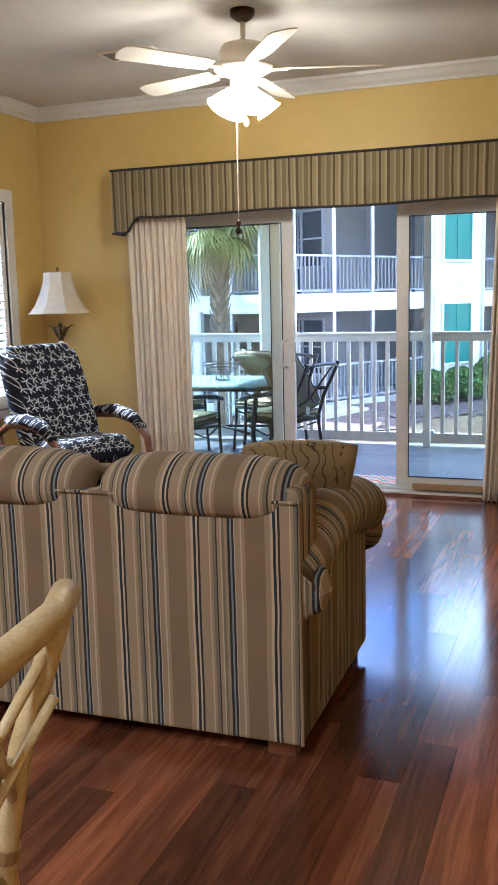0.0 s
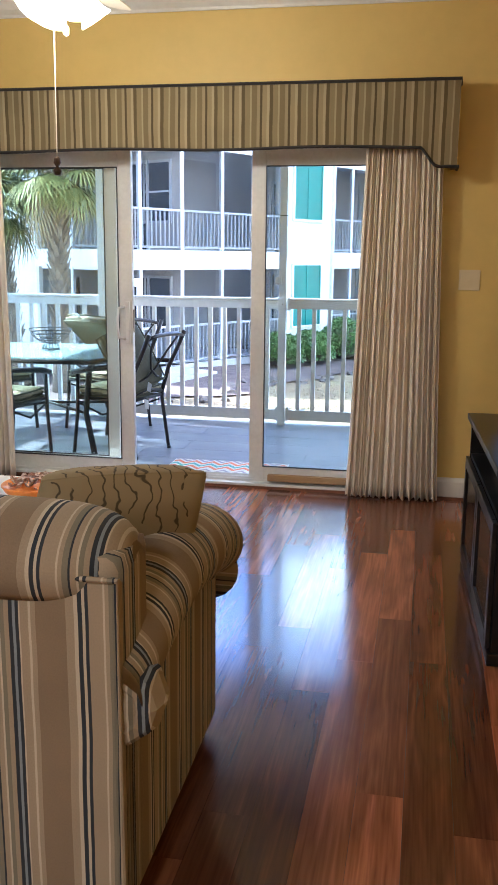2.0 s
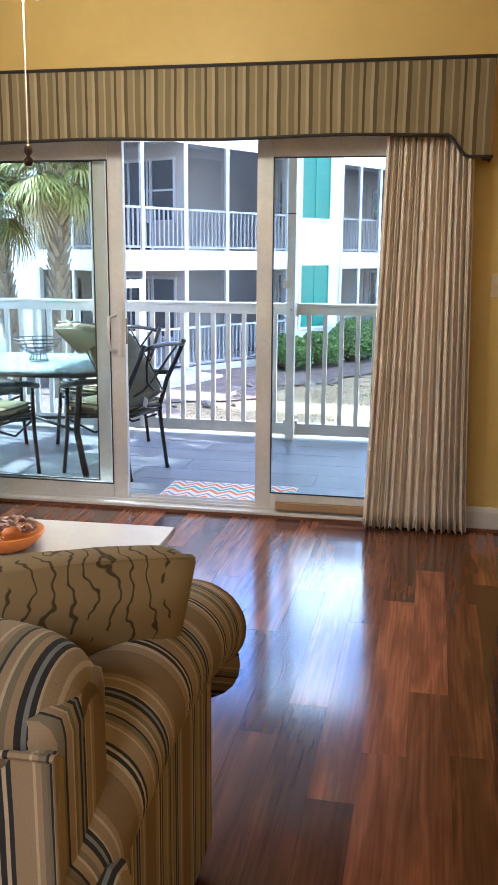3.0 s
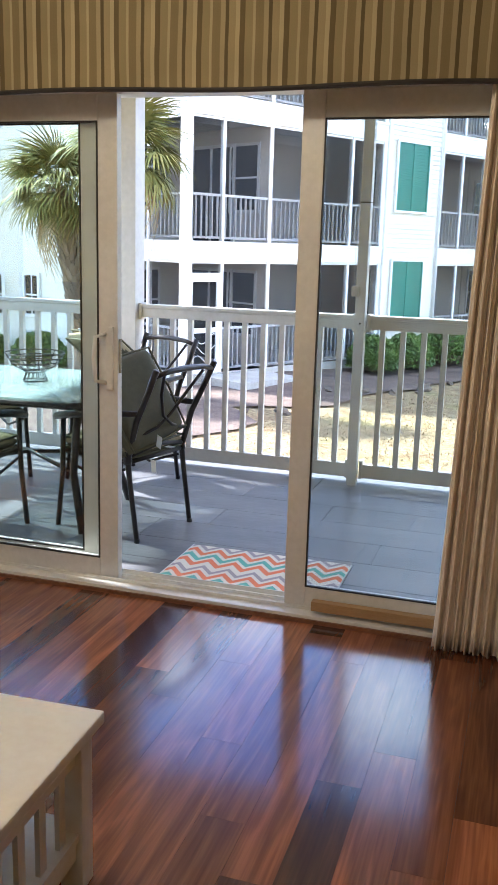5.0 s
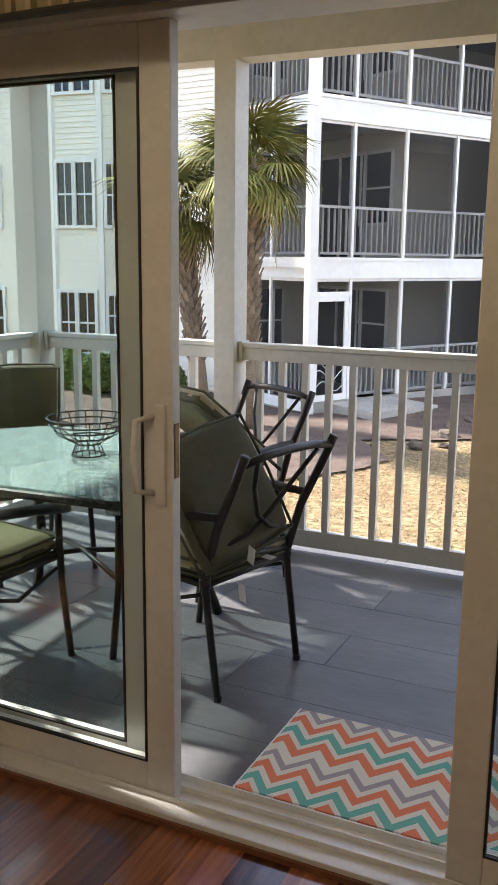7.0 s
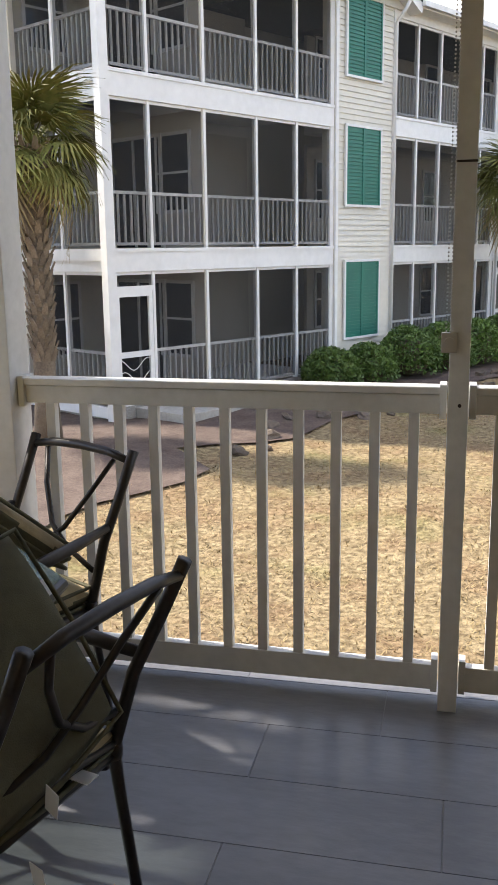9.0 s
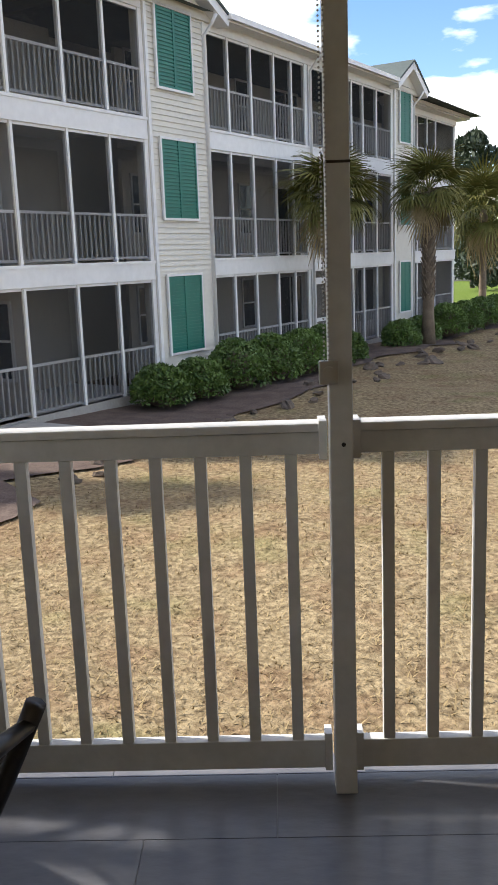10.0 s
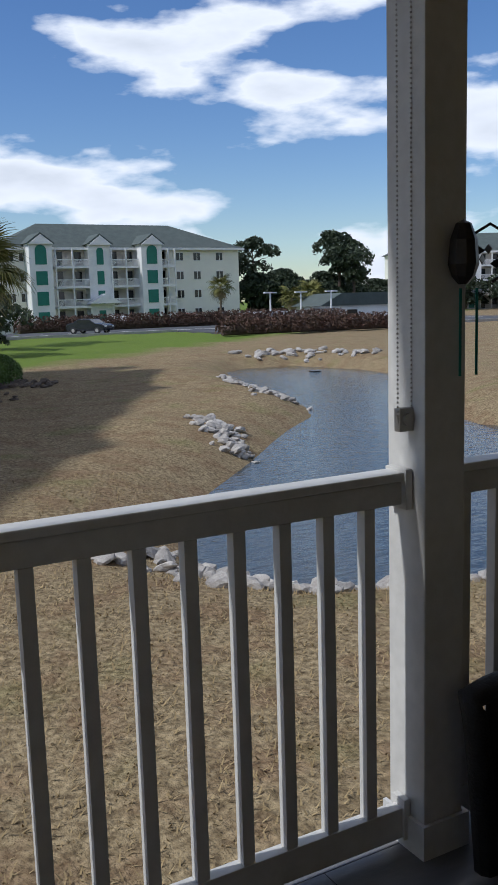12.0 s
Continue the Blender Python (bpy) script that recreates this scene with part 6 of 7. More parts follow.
def fan_leaf(seed, size=0.85):
    """A palmetto leaf: petiole along +x, then a fan of narrow drooping blades."""
    r = random.Random(seed)
    v, f = [], []
    pet = size * 0.75
    n = 26
    for k in range(n):
        a = radians(-105 + 210 * k / (n - 1))
        l = size * (0.75 + 0.25 * math.cos(a * 0.7)) * r.uniform(0.85, 1.1)
        w = 0.021 * size / 0.85
        dx, dy = math.cos(a), math.sin(a)
        pts = []
        for q, ww in ((0.05, 0.5), (0.5, 1.0), (0.8, 0.6), (1.0, 0.05)):
            zz = -0.55 * l * q ** 2.4 * r.uniform(0.7, 1.2)
            x, y = pet + dx * l * q * (1 - 0.12 * q), dy * l * q * (1 - 0.12 * q)
            pts.append(((x - dy * w * ww, y + dx * w * ww, zz), (x + dy * w * ww, y - dx * w * ww, zz + 0.01)))
        b = len(v)
        for p in pts: v.extend(p)
        for j in range(3):
            f.append((b + 2 * j, b + 2 * j + 1, b + 2 * j + 3, b + 2 * j + 2))
    b = len(v)
    for x, z, w in ((0, 0, 0.022), (pet * 0.5, 0.04, 0.014), (pet + 0.08, 0.0, 0.012)):
        v.extend([(x, -w, z), (x, w, z), (x, 0, z - 0.012)])
    for j in range(2):
        for k in range(3):
            f.append((b + 3 * j + k, b + 3 * j + (k + 1) % 3, b + 3 * j + 3 + (k + 1) % 3, b + 3 * j + 3 + k))
    return np.array(v), np.array(f, dtype=object)


LEAVES = []


def palm(at, height, seed, label, trunk=0.19, size=0.9, boots=True, leaves=44, lean=(0.0, 0.0)):
    t = thing("palmetto_palm", label, "palm tree", at=at)
    r = random.Random(seed)
    H = height
    path = [(lean[0] * (q ** 1.5), lean[1] * (q ** 1.5), H * q) for q in (0, 0.2, 0.45, 0.7, 0.9, 1.0)]
    part("trunk", tube(path, [trunk * k for k in (1.15, 0.85, 0.78, 0.82, 1.0, 0.7)], 14), "palm_trunk", t, smooth=True)
    if boots:
        bt = None
        k = 0
        z = H * 0.30
        while z < H * 0.99:
            for j in range(7):
                a = math.degrees(2 * math.pi * j / 7 + (k % 2) * math.pi / 7) + r.uniform(-8, 8)
                q = z / H
                rr = trunk * (0.74 + 0.22 * max(0, q - 0.5) * 2)
                c = (lean[0] * q ** 1.5, lean[1] * q ** 1.5)
                m = pose(c[0] + rr * math.cos(radians(a)), c[1] + rr * math.sin(radians(a)), z, 0, 0, a) @ pose(0, 0, 0, 0, -68 + r.uniform(-8, 8), 0)
                if bt is None:
                    bt = part("boot", prism([(0, -0.055), (0.12, -0.035), (0.19, -0.02), (0.19, 0.02), (0.12, 0.035), (0, 0.055)], -0.012, 0.012), "palm_trunk", t); bt.matrix_basis = m
                else:
                    share("boot", bt, t, m)
            z += 0.115; k += 1
    if not LEAVES:
        for q in range(3):
            v, f = fan_leaf(q)
            me = bpy.data.meshes.new("leaf"); me.from_pydata(v.tolist(), [], [tuple(x) for x in f]); me.materials.append(M["palm_leaf"]); LEAVES.append(me)
        v, f = fan_leaf(9); v[:, 2] -= 0.3 * np.clip(v[:, 0], 0, 9) ** 2
        me = bpy.data.meshes.new("dry_leaf"); me.from_pydata(v.tolist(), [], [tuple(x) for x in f]); me.materials.append(M["palm_dry"]); LEAVES.append(me)
    top = Vector(path[-1])
    for k in range(leaves):
        q = k / leaves
        el = 78 - 128 * q + r.uniform(-10, 10)
        az = 137.5 * k + r.uniform(-12, 12)
        dry = q > 0.9
        ob = new("leaf" if not dry else "dry_leaf", LEAVES[3 if dry else k % 3])
        ob.parent = t
        s = size * r.uniform(0.85, 1.15)
        ob.matrix_basis = Matrix.Translation(top) @ pose(0, 0, 0, 0, 0, az) @ pose(0, 0, 0, r.uniform(-20, 20), -el, 0) @ Matrix.Scale(s, 4)
    return t


palm((-6.25, 17.95, GB), 4.35, 1, "palmetto palm with a booted trunk before the screened porches", trunk=0.20, size=0.86)
palm((-7.35, 18.3, GB), 3.75, 2, "shorter palmetto palm with wind-bent leaves", trunk=0.19, size=0.86, lean=(-0.5, 0.0))
palm((1.1, 30.2, GB), 4.4, 3, "palmetto palm in the mulch bed beside the shrubs", trunk=0.19, size=1.0)
palm((4.4, 34.8, GB), 4.7, 4, "palmetto palm with a pale crossed trunk", trunk=0.21, size=1.05)
palm((9.0, 47.6, GB), 4.6, 5, "palmetto palm at the far end of the building", trunk=0.20, size=1.6, boots=False)


# ---- neighbouring building ----
LV = (-1.22, 1.10, 1.50, 3.94, 4.38, 6.46, 6.60)  # ground, top of opening, band top, and so on up to the eaves


def siding_wall(name, s0, s1, n, z0, z1, parent, m, material="siding", flip=1):
    """Clapboards: a saw-tooth sheet with a backing wall."""
    bm = bmesh.new()
    step = 0.115
    k = int((z1 - z0) / step + 0.999)
    a, b = [], []
    for i in range(k):
        za, zb = z0 + i * step, min(z1, z0 + (i + 1) * step)
        for z, o in ((za, 0.022), (zb, 0.0)):
            a.append(bm.verts.new((s0, n + flip * o, z))); b.append(bm.verts.new((s1, n + flip * o, z)))
    for i in range(len(a) - 1):
        bm.faces.new((a[i], b[i], b[i + 1], a[i + 1]))
    bm.transform(m)
    w = part(name, bm, material, parent)
    return w


def railing_run(s0, s1, n, z, parent, m, pitch=0.13, h=0.95, stuff=False):
    rl = part("balcony_railing", boxes((s0, s1, n - 0.03, n + 0.03, z + h - 0.05, z + h), (s0, s1, n - 0.02, n + 0.02, z + 0.05, z + 0.10), m=m), "bld_white", parent)
    k = int((s1 - s0) / pitch)
    bs = [(s0 + (s1 - s0) * (i + 0.5) / k - 0.017, s0 + (s1 - s0) * (i + 0.5) / k + 0.017, n - 0.016, n + 0.016, z + 0.10, z + h - 0.05) for i in range(k)]
    if stuff:
        tagged(part("balusters", boxes(*bs, m=m), "bld_rail", rl), kind="stuff")
    else:
        b0 = part("baluster", boxes((-0.017, 0.017, -0.016, 0.016, 0, h - 0.15)), "bld_rail", rl)
        b0.matrix_basis = m @ pose(bs[0][0] + 0.017, n, z + 0.10)
        for b in bs[1:]:
            share("baluster", b0, rl, m @ pose(b[0] + 0.017, n, z + 0.10))
    return rl


M["bld_rail"] = mat("grey_white_baluster_paint", (0.60, 0.59, 0.57), 0.6)


def screened_bay(s0, s1, mull, parent, m, depth=2.5, door=None, stuff=False, furniture=False):
    """Three storeys of screened porches between s0 and s1."""
    for lv, (zf, zt) in enumerate(((LV[0], LV[1]), (LV[2], LV[3]), (LV[4], LV[5]))):
        b = part("screened_porch", boxes((s0, s1, -depth - 0.1, -depth, zf, zt)), "inner_wall", parent, "recessed porch wall")
        b.data.transform(m)
        part("floor_slab", boxes((s0, s1, -depth - 0.1, -0.02, zf - 0.20, zf), m=m), "bld_white", b)
        part("sliding_door", boxes((s0 + (s1 - s0) * 0.42, s0 + (s1 - s0) * 0.42 + 1.5, -depth, -depth + 0.03, zf + 0.02, zf + 2.05), m=m), "dark_glass", b)
        part("door_frame", boxes((s0 + (s1 - s0) * 0.42 - 0.07, s0 + (s1 - s0) * 0.42, -depth, -depth + 0.06, zf, zf + 2.12), (s0 + (s1 - s0) * 0.42 + 1.5, s0 + (s1 - s0) * 0.42 + 1.57, -depth, -depth + 0.06, zf, zf + 2.12), (s0 + (s1 - s0) * 0.42 + 0.72, s0 + (s1 - s0) * 0.42 + 0.77, -depth + 0.03, -depth + 0.06, zf, zf + 2.05), (s0 + (s1 - s0) * 0.42, s0 + (s1 - s0) * 0.42 + 1.5, -depth, -depth + 0.06, zf + 2.05, zf + 2.12), m=m), "bld_rail", b)
        wx = s0 + 0.35
        part("window", boxes((wx, wx + 0.85, -depth, -depth + 0.02, zf + 0.7, zf + 2.05), m=m), "dark_glass", b)
        part("window_frame", boxes((wx - 0.06, wx, -depth, -depth + 0.04, zf + 0.64, zf + 2.11), (wx + 0.85, wx + 0.91, -depth, -depth + 0.04, zf + 0.64, zf + 2.11), (wx, wx + 0.85, -depth, -depth + 0.04, zf + 2.05, zf + 2.11), (wx, wx + 0.85, -depth, -depth + 0.04, zf + 0.64, zf + 0.70), (wx, wx + 0.85, -depth + 0.021, -depth + 0.04, zf + 1.36, zf + 1.40), m=m), "bld_rail", b)
        for x in mull:
            w = 0.075 if x in (mull[0], mull[-1]) else 0.03
            part("mullion", boxes((x - w, x + w, -0.09, 0.012, zf, zt), m=m), "bld_white", b)
        part("head", boxes((s0, s1, -0.08, -0.01, zt - 0.05, zt), m=m), "bld_white", b)
        sc_ = part("insect_screen", boxes((s0, s1, -0.03, -0.026, zf + 0.05, zt - 0.05), m=m), "screen_mesh", b)
        for x0, x1 in zip(mull, mull[1:]):
            if lv == 0 and door is not None and abs(x0 - door) < 0.01:
                fr = part("screen_door", boxes((x0 + 0.05, x0 + 0.14, -0.02, 0.02, zf, zf + 2.0), (x1 - 0.14, x1 - 0.05, -0.02, 0.02, zf, zf + 2.0), (x0 + 0.14, x1 - 0.14, -0.02, 0.02, zf + 1.9, zf + 2.0), (x0 + 0.14, x1 - 0.14, -0.02, 0.02, zf, zf + 0.12), (x0 + 0.14, x1 - 0.14, -0.02, 0.02, zf + 0.85, zf + 0.95), (x0 + 0.03, x1 - 0.03, -0.03, 0.02, zf + 2.0, zf + 2.08), m=m), "bld_white", b)
                for c in range(3):
                    cz = zf + 0.28 + 0.22 * c
                    part("scroll_work", tube([m @ Vector((x0 + 0.15 + (x1 - x0 - 0.3) * q, 0.0, cz + 0.10 * math.sin(q * 6.28 + c))) for q in [i / 12 for i in range(13)]], 0.008, 5), "bld_white", fr)
                continue
            railing_run(x0 + 0.04, x1 - 0.04, -0.06, zf, b, m, stuff=stuff)
    return


def shutter_stack(s0, s1, n, parent, m, zs=((-0.50, 1.15), (2.38, 3.99), (5.03, 6.62)), rnd_top=False):
    for z0, z1 in zs:
        p = part("shutter", boxes((s0 - 0.05, s0, n, n + 0.05, z0 - 0.05, z1 + 0.05), (s1, s1 + 0.05, n, n + 0.05, z0 - 0.05, z1 + 0.05), (s0, s1, n, n + 0.05, z1, z1 + 0.05), (s0, s1, n, n + 0.05, z0 - 0.05, z0), m=m), "bld_white", parent, "teal louvred shutter in a white frame")
        mid = (s0 + s1) / 2
        part("shutter_frame", boxes((s0, s0 + 0.05, n + 0.02, n + 0.045, z0, z1), (s1 - 0.05, s1, n + 0.02, n + 0.045, z0, z1), (mid - 0.04, mid + 0.04, n + 0.02, n + 0.045, z0, z1), (s0 + 0.05, s1 - 0.05, n + 0.004, n + 0.018, z0, z1), m=m), "shutter", p)
        k = int((z1 - z0) / 0.075)
        for a0, a1 in ((s0 + 0.05, mid - 0.04), (mid + 0.04, s1 - 0.05)):
            bs = []
            part("louvres", boxes(*[(a0, a1, n + 0.02, n + 0.038, z0 + 0.075 * i, z0 + 0.075 * i + 0.045) for i in range(k)], m=m), "shutter", p)


bd = thing("apartment_building", "three-storey cream siding apartment building with screened porches and teal shutters", "building")
MULA = [-0.02, 0.92, 2.26, 3.66, 4.87, 6.04]
MULC = [8.34, 9.28, 10.30, 11.42, 12.33, 13.12]
MULD = [13.35, 14.42, 15.2, 16.0, 16.8, 17.82, 19.03]
MULE = [20.85, 21.95, 22.95, 23.9, 24.9, 25.85, 28.0]
B2E = B2M @ Matrix.Translation((0, -1.0, 0))
screened_bay(-0.08, 6.08, MULA, bd, B2M, door=-0.02)
screened_bay(8.27, 13.2, MULC, bd, B2M, stuff=True)
screened_bay(13.24, 19.1, MULD, bd, B2M, stuff=True, door=13.35)
screened_bay(20.74, 28.1, MULE, bd, B2E, stuff=True)
ROT = Matrix(((-NN.x, -U.x, 0, O.x), (-NN.y, -U.y, 0, O.y), (0, 0, 1, 0), (0, 0, 0, 1)))  # the return face, running away from the corner
screened_bay(0.0, 2.7, [0.06, 1.35, 2.64], bd, ROT, depth=2.2, stuff=True)
for m, s0, s1 in ((B2M, -0.08, 6.07), (B2M, 8.27, 19.1), (B2E, 20.7, 28.2), (ROT, 0, 2.7)):
    for z0, z1 in ((LV[1], LV[2]), (LV[3], LV[4]), (LV[5], LV[6] + 0.12)):
        part("fascia_band", boxes((s0, s1, -0.14, 0.03, z0, z1), m=m), "bld_white", bd, bevel=0.01)
        part("drip_edge", boxes((s0, s1, 0.031, 0.05, z1 - 0.06, z1), m=m), "bld_white", bd)
    part("base", boxes((s0, s1, -0.14, 0.0, -1.6, LV[0]), m=m), "concrete", bd)
part("corner_post", boxes((-0.14, 0.03, -0.10, 0.06, -1.5, LV[6]), m=B2M), "bld_white", bd)
for s0, s1, sh0, sh1 in ((6.08, 8.26, 6.42, 7.66), (19.11, 20.72, 19.50, 20.40)):
    siding_wall("siding_wall", s0, s1, 0.04, -1.5, 6.74, bd, B2M)
    part("wall_core", boxes((s0, s1, -0.3, 0.035, -1.5, 6.74), m=B2M), "siding", bd)
    part("corner_trim", boxes((s0 - 0.0, s0 + 0.09, 0.036, 0.075, -1.5, 6.70), (s1 - 0.09, s1, 0.036, 0.075, -1.5, 6.70), m=B2M), "bld_white", bd)
    shutter_stack(sh0, sh1, 0.07, bd, B2M)
    g = prism([(s0 - 0.35, 6.60), (s1 + 0.35, 6.60), ((s0 + s1) / 2, 7.30)], 0.0, 0.12)
    g.transform(Matrix(((1, 0, 0, 0), (0, 0, 1, 0.0), (0, 1, 0, 0), (0, 0, 0, 1)))); g.transform(B2M)
    part("gable", g, "siding", bd)
    for e, x in ((1, s0 - 0.5), (-1, s1 + 0.5)):
        mid = (s0 + s1) / 2
        part("gable_trim", boxes((0, math.hypot(mid - x, 0.78) + 0.05, 0.10, 0.42, -0.10, 0.10), m=B2M @ pose(x, 0, 6.62, 0, -math.degrees(math.atan2(0.78, abs(mid - x))) if e > 0 else 0, 0) if e > 0 else B2M @ pose(x, 0, 6.62, 0, 180 + math.degrees(math.atan2(0.78, abs(mid - x))), 0)), "bld_white", bd)
        part("gable_roof", boxes((0, math.hypot(mid - x, 0.78) + 0.05, -4.5, 0.45, 0.10, 0.16) if e > 0 else (0, math.hypot(mid - x, 0.78) + 0.05, -4.5, 0.45, -0.16, -0.10), m=B2M @ pose(x, 0, 6.62, 0, -math.degrees(math.atan2(0.78, abs(mid - x))) if e > 0 else 180 + math.degrees(math.atan2(0.78, abs(mid - x))), 0)), "roof", bd)
part("soffit", boxes((-0.5, 5.7, -0.4, 0.40, 6.65, 6.74), (8.65, 18.6, -0.4, 0.40, 6.65, 6.74), (21.0, 28.5, -1.4, -0.60, 6.65, 6.74), m=B2M), "bld_white", bd)
part("gutter", boxes((-0.5, 5.6, 0.41, 0.52, 6.68, 6.80), (8.7, 18.5, 0.41, 0.52, 6.68, 6.80), (21.1, 28.5, -0.59, -0.48, 6.68, 6.80), m=B2M), "bld_white", bd)
bm = bmesh.new()
vs = [bm.verts.new(B2M @ Vector(p)) for p in ((-0.5, 0.5, 6.76), (28.5, 0.0, 6.76), (28.5, -14, 6.76), (-3.2, -14, 6.76), (4.5, -6.5, 7.9), (22.5, -6.5, 7.9), (-3.2, -0.5, 6.76))]
for f in ((0, 1, 5, 4), (1, 2, 5), (2, 3, 4, 5), (3, 0, 4)):
    bm.faces.new([vs[i] for i in f])
bmesh.ops.recalc_face_normals(bm, faces=bm.faces)
part("roof", bm, "roof", bd)
part("wall_core", boxes((0.0, 28.1, -13.0, -3.7, -1.5, 6.70), m=B2M), "siding", bd)
part("end_wall", boxes((28.1, 28.2, -3.69, -1.02, -1.5, 6.70), m=B2M), "siding", bd)
for s in (8.20, 20.75, 13.22):
    part("downpipe", tube([B2M @ Vector((s, 0.44, 6.70)), B2M @ Vector((s, 0.30, 6.50)), B2M @ Vector((s, 0.10, 6.3)), B2M @ Vector((s, 0.10, -1.3))], 0.04, 8), "bld_white", bd, smooth=True)

# the wing behind the palms
wg = thing("apartment_wing", "pale siding wing of the apartment building with sash windows", "building")
WP = [(-8.25, 21.6), (-10.9, 22.0), (-11.6, 21.55), (-12.8, 21.45), (-13.5, 21.9), (-19.0, 21.6)]


def wall_frame(a, b):
    d = Vector((b[0] - a[0], b[1] - a[1], 0)); l = d.length; d.normalize()
    n_ = Vector((-d.y, d.x, 0))
    if n_.y > 0: n_ = -n_
    return Matrix(((d.x, n_.x, 0, a[0]), (d.y, n_.y, 0, a[1]), (0, 0, 1, 0), (0, 0, 0, 1))), l


def sash_window(m, x0, x1, z0, z1, parent, n_=0.02):
    p = part("window", boxes((x0 - 0.07, x0, n_, n_ + 0.06, z0 - 0.07, z1 + 0.07), (x1, x1 + 0.07, n_, n_ + 0.06, z0 - 0.07, z1 + 0.07), (x0, x1, n_, n_ + 0.06, z1, z1 + 0.07), (x0, x1, n_, n_ + 0.06, z0 - 0.07, z0), m=m), "bld_white", parent)
    part("glazing", boxes((x0, x1, n_ - 0.005, n_ + 0.01, z0, z1), m=m), "dark_glass", p)
    mid = (x0 + x1) / 2
    part("muntin", boxes((x0, x1, n_ + 0.012, n_ + 0.04, (z0 + z1) / 2 - 0.02, (z0 + z1) / 2 + 0.02), (mid - 0.012, mid + 0.012, n_ + 0.012, n_ + 0.03, z0, z1), m=m), "bld_white", p)


for k, (a, b) in enumerate(zip(WP, WP[1:])):
    m, l = wall_frame(a, b)
    siding_wall("siding_wall", 0, l, 0.0, -1.5, 9.5, wg, m, "siding_w")
    part("corner_trim", boxes((-0.05, 0.07, -0.05, 0.05, -1.5, 9.5), m=m), "bld_white", wg)
    for lv in range(3):
        z = -1.25 + 2.85 * lv
        zb_ = z + (0.95 if lv == 0 else 0.55)
        if k == 0: sash_window(m, l - 0.50, l - 0.13, zb_, z + 1.85, wg)
        if k == 1: sash_window(m, 0.47, 0.72, zb_, z + 1.85, wg)
        if k == 2: sash_window(m, 0.2, 0.62, z + 0.55, z + 1.9, wg); sash_window(m, 0.72, 1.1, z + 0.55, z + 1.9, wg)
        if k == 4: sash_window(m, 1.2, 2.0, z + 0.55, z + 1.9, wg); sash_window(m, 3.6, 4.4, z + 0.55, z + 1.9, wg)
part("wall_core", prism([(-8.25, 22.3), (-19, 22.3), (-19, 32), (-8.25, 32)], -1.5, 9.5), "siding_w", wg)
part("roof", prism([(-7.9, 22.0), (-19.4, 21.2), (-19.4, 32.4), (-7.9, 32.4)], 9.5, 9.8), "roof", wg)


